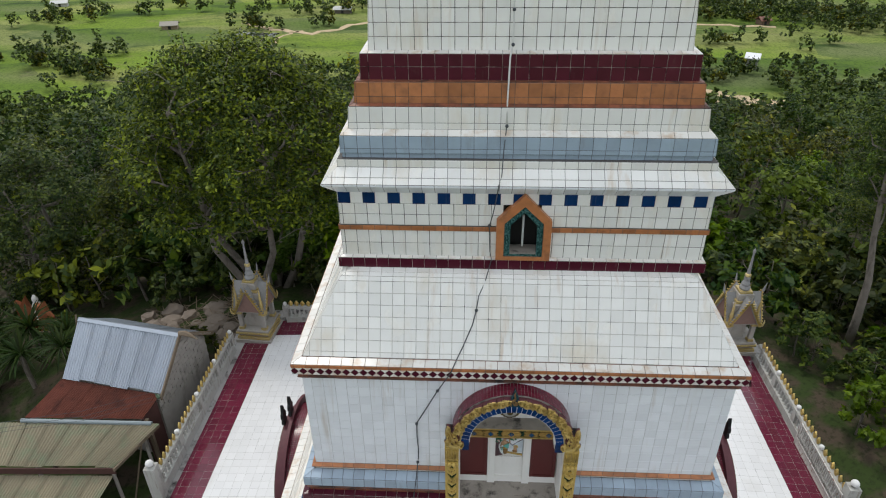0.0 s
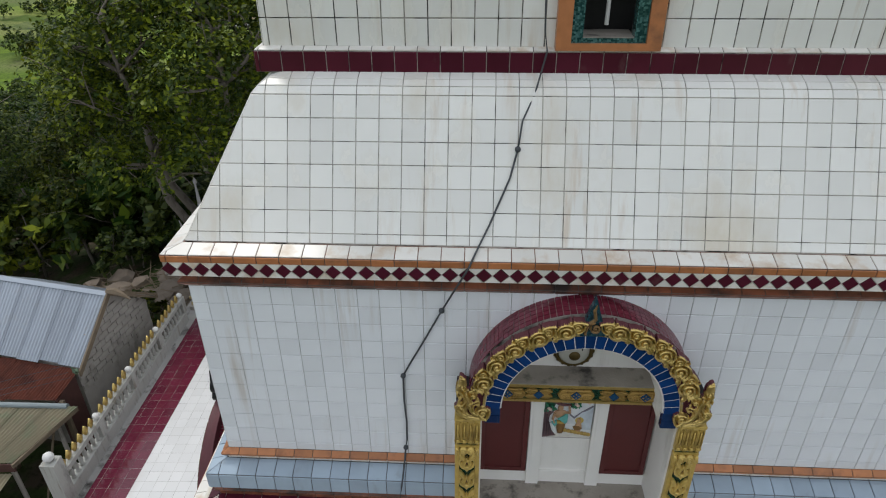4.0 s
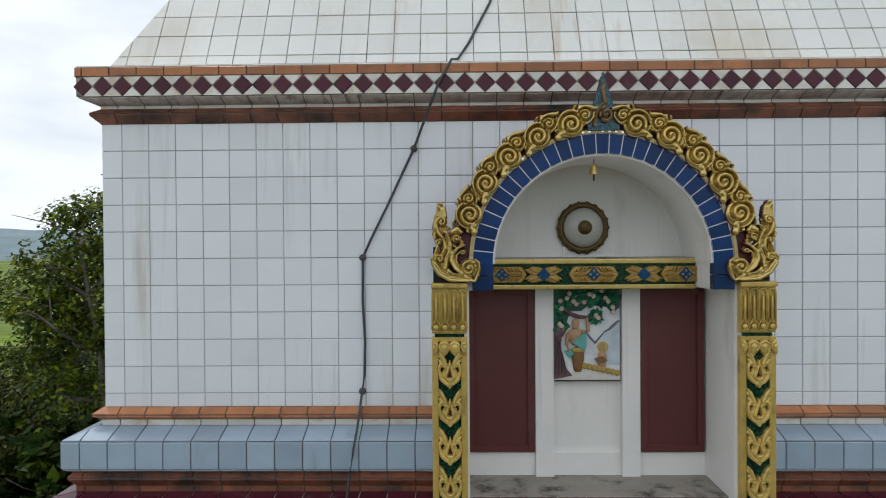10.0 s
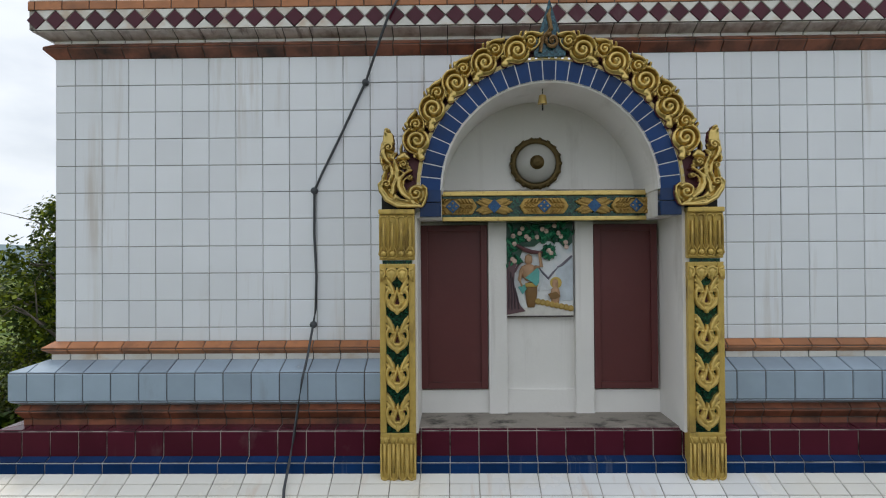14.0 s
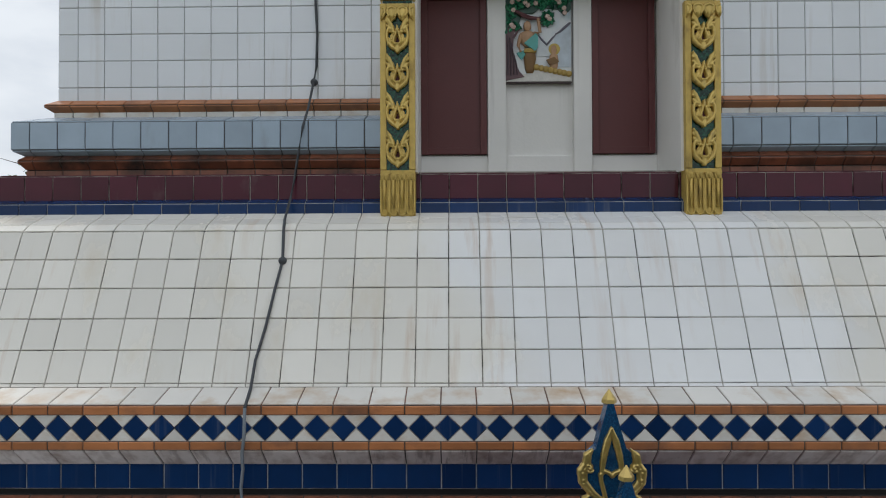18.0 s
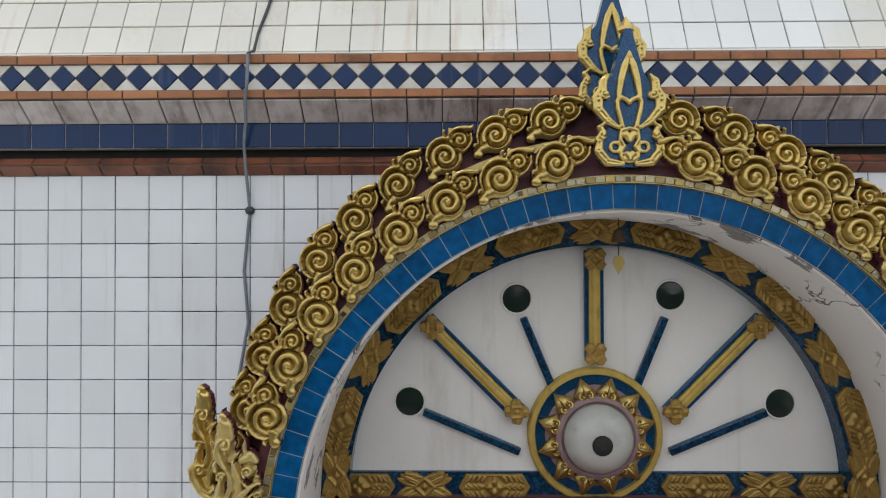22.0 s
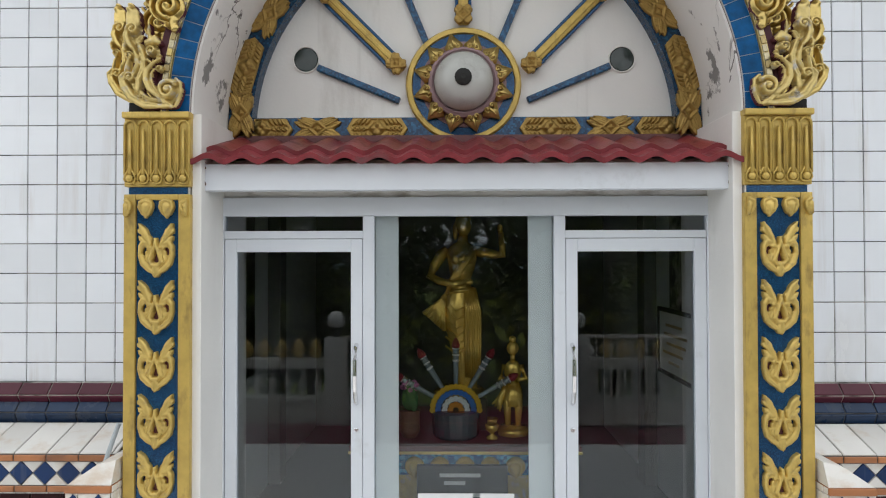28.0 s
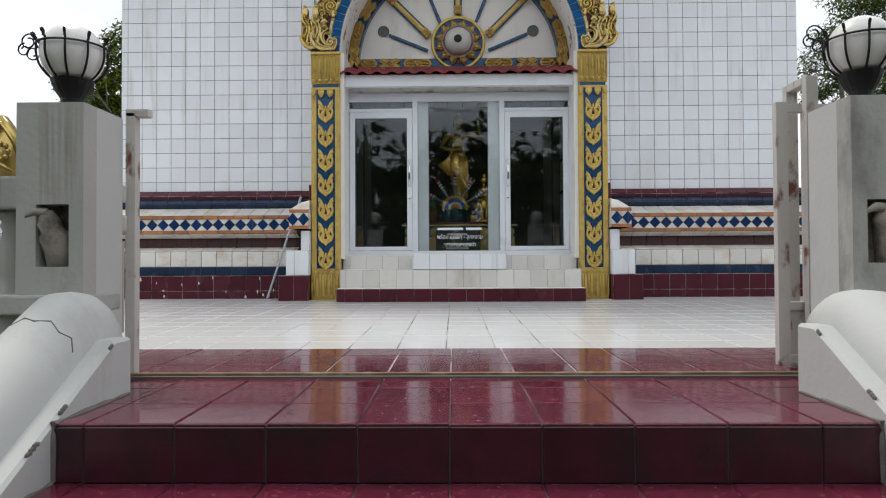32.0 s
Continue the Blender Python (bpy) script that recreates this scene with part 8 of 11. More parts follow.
rim = [i for i in range(n)] + [j * n + n - 1 for j in range(1, len(ys))] + [(len(ys) - 1) * n + i for i in range(n - 2, -1, -1)] + [j * n for j in range(len(ys) - 2, 0, -1)]
v += [(v[i][0], v[i][1], -2.2) for i in rim]
f += [(rim[k], rim[(k + 1) % len(rim)], b + (k + 1) % len(rim), b + k) for k in range(len(rim))]
slab = tagged(new("terrace_floor", mesh_of("terrace_floor", v, f, FLOOR_GROUT)), "tiled temple terrace, white with a maroon border", "floor", kind="structure")


def floor_tiles(parent, x0, x1, y0, y1, material, pitch, px, py, near=None, name="floor_tile", hole=None, gap=0.005):
    """Tiles that follow the floor's fall; near(x, y): single pieces."""
    v, f = [], []
    rnd = random.Random(int(x0 * 10) + int(y1 * 7))
    gx, gy = spaced(x0, x1, pitch, px), spaced(y0, y1, pitch, py)
    for a, b in zip(gx, gx[1:]):
        for c, d in zip(gy, gy[1:]):
            mx, my = (a + b) / 2, (c + d) / 2
            if hole and hole[0] < a and b < hole[1] and hole[2] < c and d < hole[3]:
                continue
            if near and near(mx, my):
                ob = new(name, tile_mesh(b - a - gap, d - c - gap * (1.2 + 2.2 * ((round(my / pitch) * 7) % 5 == 0) + 0.9 * ((round(my / pitch)) % 2)), 0.008, material, name))
                sx = (floor_z(b, my) - floor_z(a, my)) / (b - a)
                sy = (floor_z(mx, d) - floor_z(mx, c)) / (d - c)
                ob.matrix_basis = Matrix.Translation((mx, my, floor_z(mx, my) - 0.006 + rnd.uniform(0, 0.001))) @ Euler((math.atan(sy) + rnd.gauss(0, 0.002), -math.atan(sx) + rnd.gauss(0, 0.002), 0)).to_matrix().to_4x4()
                ob.parent = parent
            else:
                o, g = len(v), gap / 2
                for dz, i in ((-0.006, 0), (0.0, 0), (0.002, 0.003)):
                    v += [(x, y, floor_z(x, y) + dz) for x, y in ((a + g + i, c + g + i), (b - g - i, c + g + i), (b - g - i, d - g - i), (a + g + i, d - g - i))]
                f += [(o + 8, o + 9, o + 10, o + 11)] + [(o + k + j, o + k + (j + 1) % 4, o + k + 4 + (j + 1) % 4, o + k + 4 + j) for k in (0, 4) for j in range(4)]
    if v:
        ob = new(name + "_field", mesh_of(name + "_field", v, f, material))
        ob.parent, ob["kind"] = parent, "stuff"


floor_tiles(slab, -9.3, 9.3, -4.96, 14.2, FLOOR_TILE, 0.2975, 0.165, -4.96, lambda x, y: y < -1.5 and abs(x) < 3.2, hole=(-4.9, 4.85, -0.5, 9.7))
floor_tiles(slab, -10.35, -9.305, -4.96, 14.2, RED_FLOOR, 0.30, -9.305, -4.96)
floor_tiles(slab, 9.305, 10.35, -4.96, 14.2, RED_FLOOR, 0.30, 9.305, -4.96)
floor_tiles(slab, -10.35, 10.35, -6.0, -4.965, RED_FLOOR, 0.30, -0.10, -4.965, lambda x, y: abs(x) < 2.1)
floor_tiles(slab, -10.35, 10.35, 14.205, 15.2, RED_FLOOR, 0.30, 0.03, 14.205)

# ---- entrance steps in front of the gate ----
STEP_W0, STEP_W1 = -1.62, 1.46
for k in range(7):
    z1 = -0.058 - 0.193 * k
    y1 = -6.80 - 0.30 * k
    y0 = -5.9 if k == 0 else y1 + 0.32
    st = tagged(part("entrance_step", boxed(STEP_W0, STEP_W1, y1 + 0.006, y0, z1 - 0.193, z1 - 0.006), GROUT), "maroon glazed tile entrance step", "step", group="entrance steps", kind="structure")
    us = spaced(STEP_W0, STEP_W1, 0.30, -0.10)
    yes = lambda u, w: True
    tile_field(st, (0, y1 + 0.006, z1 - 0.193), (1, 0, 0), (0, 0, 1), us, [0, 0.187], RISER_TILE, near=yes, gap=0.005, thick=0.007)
    tile_field(st, (0, y1, z1 - 0.006), (1, 0, 0), (0, 1, 0), us, [0, 0.305, 0.6, 0.9] if k == 0 else [0, 0.30], RED_FLOOR, near=yes, gap=0.005, thick=0.008)

# ---- side doorways: only their vaults and crests rise into view ----
for turn, x in ((-90, -4.636), (90, 4.576)):
    side = copy_thing(D, Matrix.Translation((x, 4.6, 0.0)) @ Matrix.Rotation(radians(turn), 4, "Z"))
    side["label"] = "side doorway of the tower with a maroon tiled vault"
    for ob in list(side.children_recursive):
        if ob.name.split(".")[0] in ("scroll", "crest", "arch_rim", "rear_rim", "arch_tile", "scrollwork", "tip", "leaf_ornament", "flute", "drop"):
            bpy.data.objects.remove(ob)
        elif ob.name.split(".")[0] == "finial":
            # finials go iron black here: their dark silhouette is put into the colour
            ob.data = ob.data.copy()
            ob.data.materials[0] = IRON

# ---- balustrade round the terrace ----
GREY_PAINT = surface("weathered_white_masonry_paint", (0.40, 0.40, 0.375), 0.85, var=0.12, scale=3, bump=0.25, bscale=40, stain=((0.16, 0.155, 0.145), 0.56, 0.78, 3.5), streak=2.5)
runs(GREY_PAINT, (0.175, 0.150, 0.105), 0.52, 0.14, across=15.0, strength=0.8)
CLEAN_PAINT = surface("white_masonry_paint", (0.50, 0.505, 0.495), 0.7, var=0.08, scale=2.5, bump=0.12, bscale=40, stain=((0.36, 0.35, 0.33), 0.60, 0.85, 2.5), streak=2)
BALL_WHITE = surface("white_ball_paint", (0.7, 0.7, 0.69), 0.6, var=0.1, scale=9, bump=0.1)
PITCH = 1.78
baluster = to_mesh("baluster", lathe(bmesh.new(), [(0.055, 0.0), (0.055, 0.03), (0.035, 0.05), (0.052, 0.12), (0.058, 0.17), (0.042, 0.25), (0.03, 0.31), (0.04, 0.335), (0.032, 0.35), (0.052, 0.375), (0.052, 0.40)], 10), GREY_PAINT, True)


def bud_mesh():
    """A gilded lotus-bud plate, 0.2 wide and 0.27 high, with a flower in relief."""
    bm = bmesh.new()
    half = [(0.045, 0.0), (0.05, 0.03), (0.095, 0.085), (0.10, 0.13), (0.06, 0.19), (0.03, 0.235), (0.0, 0.275)]
    plate(bm, [(-x, z) for x, z in half[::-1]][1:] + half[:0:-1] + [half[0]] if False else half + [(-x, z) for x, z in half[-2::-1]], -0.022, 0.022)
    for e in (-1, 1):
        for k in range(8):
            a = 2 * math.pi * k / 8
            bmesh.ops.create_icosphere(bm, subdivisions=1, radius=0.013, matrix=Matrix.Translation((0.033 * math.cos(a), e * 0.024, 0.115 + 0.033 * math.sin(a))))
        flame(bm, [(-0.08, 0.1), (-0.05, 0.17), (0.0, 0.24), (0.05, 0.17), (0.08, 0.1)], [0.008, 0.011, 0.012, 0.011, 0.008], e * 0.022, 5)
        flame(bm, [(-0.05, 0.03), (0.0, 0.06), (0.05, 0.03)], [0.006, 0.012, 0.006], e * 0.022, 5)
    return to_mesh("lotus_bud", bm, GOLD, True)


BUD = bud_mesh()


def balustrade_bay(length=PITCH, ball=True):
    """One bay along x from a post at 0 to the next, foot at z = 0."""
    b = thing("balustrade", "white masonry balustrade bay with turned balusters and gilded lotus buds", "balustrade", group="terrace balustrade")
    part("plinth", boxed(0.0, length, -0.12, 0.12, -0.6, 0.36, bevel=0.01), GREY_PAINT, b)
    part("rail", boxed(0.0, length, -0.09, 0.09, 0.76, 0.90, bevel=0.012), GREY_PAINT, b)
    part("post", boxed(-0.11, 0.11, -0.10, 0.10, 0.36, 0.905, bevel=0.01), GREY_PAINT, b)
    n = max(1, int((length - 0.3) / 0.185))
    for k in range(n):
        part("baluster", baluster, None, b, at=pose(0.11 + (length - 0.22) * (k + 0.5) / n, 0, 0.36))
    m = max(1, round(length / 0.25)) - 1
    for k in range(m):
        part("lotus_bud", BUD, None, b, at=pose(length * (k + 1) / (m + 1), 0, 0.90))
    if ball:
        part("ball", lathe(bmesh.new(), [(0.03, 0.90), (0.045, 0.93), (0.075, 0.97), (0.085, 1.01), (0.07, 1.055), (0.035, 1.085), (0.005, 1.095)], 14), BALL_WHITE, b, smooth=True)
    return b


def end_post(x, y, z, h=1.42):
    p = thing("balustrade_post", "square white gate post with a white ball on top", "post", pose(x, y, z), group="gate posts")
    part("shaft", boxed(-0.17, 0.17, -0.17, 0.17, -0.6, h, bevel=0.012), GREY_PAINT, p)
    part("ball", lathe(bmesh.new(), [(0.04, h), (0.06, h + 0.03), (0.11, h + 0.08), (0.125, h + 0.14), (0.10, h + 0.20), (0.05, h + 0.245), (0.006, h + 0.255)], 18), BALL_WHITE, p, smooth=True)


first = balustrade_bay()
first.matrix_basis = pose(-10.65, 13.18, -0.30, 0, 0, -90)
for k in range(1, 4):
    copy_thing(first, pose(-10.65, 13.18 - PITCH * k, -0.30, 0, 0, -90))
for k in range(4):
    copy_thing(first, pose(10.5, 6.32 + PITCH * k, -0.36, 0, 0, 90))
end_post(-10.65, 6.02, -0.30)
end_post(10.5, 6.22, -0.36)
for s in (-1, 1):
    end_post(s * 10.6, 3.4, -0.30)
    for k in range(5):
        copy_thing(first, pose(s * 10.6, (3.3 - PITCH * (k + 1)) if s > 0 else (3.3 - PITCH * k), -0.32, 0, 0, 90 if s > 0 else -90))
for k in range(10):
    copy_thing(first, pose(-8.9 + PITCH * k, 15.2, -0.30 if abs(-8.9 + PITCH * k) > 6 else -0.12))
short = balustrade_bay(1.74)
short.matrix_basis = pose(-10.49, -6.12, -0.30)
for k, z in ((1, -0.22), (2, -0.14), (3, -0.08), (4, -0.06)):
    copy_thing(short, pose(-10.49 + 1.74 * k, -6.12, z))
for k, z in ((0, -0.06), (1, -0.08), (2, -0.14), (3, -0.22), (4, -0.30)):
    copy_thing(short, pose(1.84 + 1.74 * k, -6.12, z))

# ---- front gate: posts with lamps, a rusty leaf, a floor track ----
def curl(bm, cx, cz, r, start, turns, hand, radius, y=0.0):
    pts = []
    n = int(12 * turns)
    for i in range(n + 1):
        k = i / n
        a = radians(start) + hand * 2 * math.pi * turns * k
        pts.append((cx + r * (1 - 0.6 * k) * math.cos(a), y, cz + r * (1 - 0.6 * k) * math.sin(a)))
    tube(bm, pts, radius, 5)


def lamp_post(x, y0, y1, w):
    """Square gate post with a niche in front and a caged globe lamp above."""
    p = thing("gate_post", "square white gate post with a niche and globe lamp", "gate post", pose(x, 0, 0), group="lamp posts")
    h, z0 = 1.135, -1.6
    nx0, nx1, nz0, nz1 = (-0.058, 0.080, 0.456, 0.713) if x < 0 else (-0.080, 0.058, 0.456, 0.713)
    # fronts take the greyer paint: front shade and grime put into its colour
    for a, b, c, d in ((-w, w, nz1, h), (-w, w, z0, nz0), (-w, nx0, nz0, nz1), (nx1, w, nz0, nz1)):
        part("post_face", boxed(a, b, y0, y0 + 0.10, c, d), GREY_PAINT, p)
    part("post_core", boxed(-w, w, y0 + 0.10, y1, z0, h), CLEAN_PAINT, p)
    part("niche_back", boxed(nx0, nx1, y0 + 0.085, y0 + 0.099, nz0, nz1), CONCRETE, p)
    part("foot_ledge", boxed(-w - (0.12 if x < 0 else -0.1), w + (0.12 if x > 0 else 0.004), y0 - 0.03, y0 + 0.3, 0.26, 0.34, bevel=0.01), GREY_PAINT, p)
    yc = (y0 + y1) / 2
    part("lamp_socket", lathe(bmesh.new(), [(0.045, h), (0.048, h + 0.05), (0.065, h + 0.075), (0.080, h + 0.105), (0.088, h + 0.132), (0.05, h + 0.130)], 16, (0, yc, 0)), IRON, p)
    zc = h + 0.246
    globe = [(0.129 * math.sin(radians(a)), zc - 0.129 * math.cos(radians(a))) for a in range(30, 176, 12)] + [(0.004, zc + 0.129)]
    part("globe", lathe(bmesh.new(), globe, 28, (0, yc, 0)), surface("opal_globe", (0.72, 0.72, 0.70), 0.25, var=0.05, scale=6, stain=((0.55, 0.53, 0.48), 0.55, 0.85, 8)), p, smooth=True)
    for k in range(10):
        cage = bmesh.new()
        a = 2 * math.pi * k / 10
        ca, sa = math.cos(a), math.sin(a)
        pts = [(0.139 * math.sin(radians(t)) * ca, yc + 0.139 * math.sin(radians(t)) * sa, zc - 0.139 * math.cos(radians(t))) for t in range(36, 106, 10)]
        r1 = 0.139
        for q in range(9):
            t = math.pi * q / 8
            r = r1 - 0.002 + 0.018 * (1 - math.cos(t * 1.5)) / 2
            pts.append(((r + 0.012 * math.sin(t * 2)) * ca, yc + (r + 0.012 * math.sin(t * 2)) * sa, zc + 0.040 + 0.030 * math.sin(t)))
        tube(cage, pts, 0.005, 5)
        part("cage_rib", cage, IRON, p)
    ring = [(0.141 * math.cos(2 * math.pi * k / 28), yc + 0.141 * math.sin(2 * math.pi * k / 28), zc + 0.028) for k in range(29)]
    part("cage_ring", tube(bmesh.new(), ring, 0.005, 5), IRON, p)
    bm = bmesh.new()
    curl(bm, -0.195, zc + 0.06, 0.04, 0, 1.3, 1, 0.0035, yc)
    curl(bm, -0.178, zc + 0.01, 0.035, 30, 1.3, -1, 0.0035, yc)
    curl(bm, -0.215, zc + 0.025, 0.03, 90, 1.2, 1, 0.0035, yc)
    part("scroll_bracket", bm, IRON, p)
    return p


def stone_spout(x, y):
    bm = bmesh.new()
    tube(bm, [(0.017, 0, -0.126), (0.012, -0.008, -0.06), (0.0, -0.018, 0.0), (-0.018, -0.028, 0.055), (-0.030, -0.034, 0.098)], 0.05, 9, [0.050, 0.056, 0.055, 0.046, 0.026])
    tube(bm, [(-0.022, -0.034, 0.088), (-0.066, -0.045, 0.098), (-0.100, -0.052, 0.082), (-0.106, -0.053, 0.070)], 0.02, 8, [0.028, 0.019, 0.010, 0.004])
    for v in bm.verts:
        v.co += Vector((1, 1, 0.4)) * (0.007 * noise.noise(v.co * 38))
    tagged(part("stone_spout", bm, CONCRETE, smooth=True, at=pose(x, y, 0.585)), "rough grey stone spout standing in the post's niche", "stone carving")


lamp_post(-1.745, -6.27, -5.95, 0.14)
lamp_post(1.665, -6.27, -5.95, 0.14)
stone_spout(-1.745, -6.215)
stone_spout(1.69, -6.215)

RUSTY = surface("rusty_white_gate_paint", (0.52, 0.50, 0.47), 0.6, var=0.15, scale=8, bump=0.15, bscale=50, stain=((0.17, 0.07, 0.035), 0.56, 0.66, 10.0), streak=2)
track = tagged(part("gate_track", boxed(-1.6, 1.52, -5.955, -5.925, -0.052, -0.035, bevel=0.004), surface("rusted_steel", (0.20, 0.115, 0.06), 0.7, 0.3, var=0.4, scale=12, bump=0.3, stain=((0.35, 0.28, 0.18), 0.5, 0.7, 12))), "rusty steel gate track across the threshold", "gate track")
slot = tagged(part("track_gap", boxed(-1.55, 1.5, -5.985, -5.957, -0.056, -0.046), GROUT), "dark gap beside the gate track", "gap")


def gate_leaf(name, label, at, length, height, bars=True):
    g = thing(name, label, "gate", at, group="gates")
    for x in (0.0, length - 0.055):
        part("stile", boxed(x, x + 0.055, -0.02, 0.02, 0.02, height, bevel=0.003), RUSTY, g)
    for z in (0.03, 0.28, height - 0.05):
        part("rail", boxed(0.04, length - 0.04, -0.018, 0.018, z, z + 0.04, bevel=0.003), RUSTY, g)
    part("kick_plate", boxed(0.04, length - 0.04, -0.004, 0.004, 0.07, 0.28), RUSTY, g)
    n = int((length - 0.08) / 0.095)
    for k in range(1, n):
        x = 0.04 + (length - 0.08) * k / n
        part("bar", boxed(x - 0.009, x + 0.009, -0.009, 0.009, 0.32, height - 0.05), RUSTY, g)
    return g


gate_leaf("sliding_gate", "white rusty steel sliding gate pushed open behind the balustrade", pose(1.45, -5.79, -0.05), 3.4, 1.27)
post_bar = thing("gate_jamb", "white rusty steel jamb with hinges on the gate post", "gate jamb", pose(-1.585, -5.90, -0.05))
part("jamb", boxed(-0.02, 0.025, -0.025, 0.025, 0.0, 1.22, bevel=0.003), RUSTY, post_bar)
part("cap", boxed(-0.02, 0.085, -0.025, 0.025, 1.20, 1.235, bevel=0.003), RUSTY, post_bar)
part("rod", lathe(bmesh.new(), [(0.009, 0.20), (0.010, 0.62)], 8, (-0.03, -0.03, 0)), RUSTY, post_bar, "rusty drop bolt")
part("knob", lathe(bmesh.new(), [(0.002, 0.735), (0.020, 0.745), (0.020, 0.765), (0.002, 0.775)], 10, (-0.052, -0.03, 0)), RUSTY, post_bar)
for z in (0.66, 0.80):
    part("hinge", lathe(bmesh.new(), [(0.018, z), (0.022, z + 0.01), (0.022, z + 0.07), (0.015, z + 0.08)], 10, (-0.03, -0.03, 0)), RUSTY, post_bar)
guide = thing("gate_guide", "white rusty steel guide frame for the sliding gate", "gate guide", pose(1.575, 0, -0.05))
part("front_upright", boxed(-0.03, 0.025, -5.90, -5.86, 0.0, 1.37, bevel=0.003), RUSTY, guide)
part("rear_upright", boxed(-0.03, 0.025, -5.72, -5.68, 0.0, 1.37, bevel=0.003), RUSTY, guide)
part("top_bar", boxed(-0.03, 0.025, -5.858, -5.722, 1.335, 1.372, bevel=0.003), RUSTY, guide)
gate_leaf("barred_gate", "white steel barred gate leaning inside the side balustrade", pose(10.28, 6.2, -0.30, 0, 0, 90), 2.95, 1.0)

# rounded ramps flanking the steps: a flat cheek with a lip, and a thick rounded back above it
CRACK = surface("bare_grey_stucco", (0.16, 0.155, 0.145), 0.95, var=0.3, scale=20, bump=0.4)
for e, x_in, lip, hump in ((-1, -1.40, -0.058, 0.205), (1, 1.292, -0.012, 0.155)):
    r = thing("stair_ramp", "thick rounded white stair wall sloping down beside the steps", "stair wall", group="stair walls")
    s = 0.55

    def line(y):
        return lip + s * (min(-6.40, y) + 6.814)
    stations = [-6.285, -6.40, -6.5, -7.0, -7.6, -8.6]
    cheek = bmesh.new()
    rings = [[cheek.verts.new((x_in + e * dx, y, max(-2.6, line(y) + dz) if dz > -2 else -2.6)) for dx, dz in ((0, -3), (0, -0.012), (0.012, 0.0), (0.075, 0.0), (0.11, -0.03), (0.11, -3))] for y in stations]
    for p, q in zip(rings, rings[1:]):
        for k in range(5):
            cheek.faces.new((p[k], q[k], q[k + 1], p[k + 1]))
    cheek.faces.new(rings[0])
    cheek.faces.new(rings[-1])
    part("cheek", cheek, CLEAN_PAINT, r)
    back = bmesh.new()
    prof = [(0.072, -3)] + [(0.232 - 0.160 * math.cos(math.pi * k / 14), -0.02 + hump * math.sin(math.pi * k / 14)) for k in range(15)] + [(0.392, -3)]
    rings = []
    for y, lift in ((-6.20, -0.03), (-6.24, -0.008), (-6.30, 0.0), (-6.4, 0.0), (-6.6, 0), (-7.0, 0), (-7.6, 0), (-8.6, 0)):
        rings.append([back.verts.new((x_in + e * dx, y, (line(y) + dz + lift) if dz > -2 else -2.6)) for dx, dz in prof])
    for p, q in zip(rings, rings[1:]):
        for k in range(len(p) - 1):
            back.faces.new((p[k], q[k], q[k + 1], p[k + 1]))
    back.faces.new(rings[0])
    back.faces.new(rings[-1])
    part("rounded_back", back, CLEAN_PAINT, r, smooth=True)
    if e < 0:
        def on_back(y, a):
            return (x_in + e * (0.232 - 0.161 * math.cos(radians(a))), y, line(y) - 0.02 + (hump + 0.001) * math.sin(radians(a)))
        part("crack", tube(bmesh.new(), [on_back(-6.56, 118), on_back(-6.55, 100), on_back(-6.57, 84), on_back(-6.545, 66), on_back(-6.56, 50), on_back(-6.53, 34), on_back(-6.55, 22)], 0.0028, 4), CRACK, r)
    rnd = random.Random(5)
    for k in range(3):
        z1, y1 = -0.058 - 0.193 * k, -6.80 - 0.30 * k
        pts = [(x_in - e * 0.002, y1 - 0.004, z1 - 0.19 + 0.19 * q / 5 + 0.004) for q in range(6)] + [(x_in - e * 0.002, y1 + (0.50 if k == 0 else 0.28) * q / 8, z1 + 0.003) for q in range(1, 9)]
        part("cement_fillet", tube(bmesh.new(), pts, 0.008, 5, [rnd.uniform(0.004, 0.013) for _ in pts]), CRACK, r, "dark grey cement joint")
    for y, w in ((-6.74, 0.035), (-6.90, 0.05), (-6.43, 0.02)):
        bm = bmesh.new()
        for k in range(3):
            bmesh.ops.create_icosphere(bm, subdivisions=1, radius=0.012, matrix=Matrix.Translation((x_in + e * 0.004, y + (k - 1) * w * 0.35, line(y + (k - 1) * w * 0.35) - 0.006)) @ Matrix.Diagonal((0.5, w * 38, 0.9, 1)))
        part("chip", bm, CRACK, r)

# ---- plaster drips and chipped glaze on the lowest maroon course ----
BARE = surface("bare_white_plaster", (0.62, 0.60, 0.57), 0.9, var=0.2, scale=20, bump=0.4, bscale=60)
rnd = random.Random(77)
for k in range(15):
    x = rnd.choice((rnd.uniform(-4.1, -1.95), rnd.uniform(-3.6, -2.4)))
    z, w, h = rnd.choice((0.045, 0.10, 0.19, 0.26)) + rnd.uniform(-0.02, 0.02), rnd.uniform(0.005, 0.016), rnd.uniform(0.01, 0.035)
    n = 9
    o = []
    for i in range(n):
        a, r = 2 * math.pi * i / n, rnd.uniform(0.55, 1.15)
        o.append((x + w * r * math.cos(a), max(0.006, z + h * r * math.sin(a))))
    tagged(part("plaster_chip", extrude_xz(bmesh.new(), o, -0.5925, -0.583), BARE), "white plaster chip on the maroon glazed plinth", "chip", group="chips on the plinth")

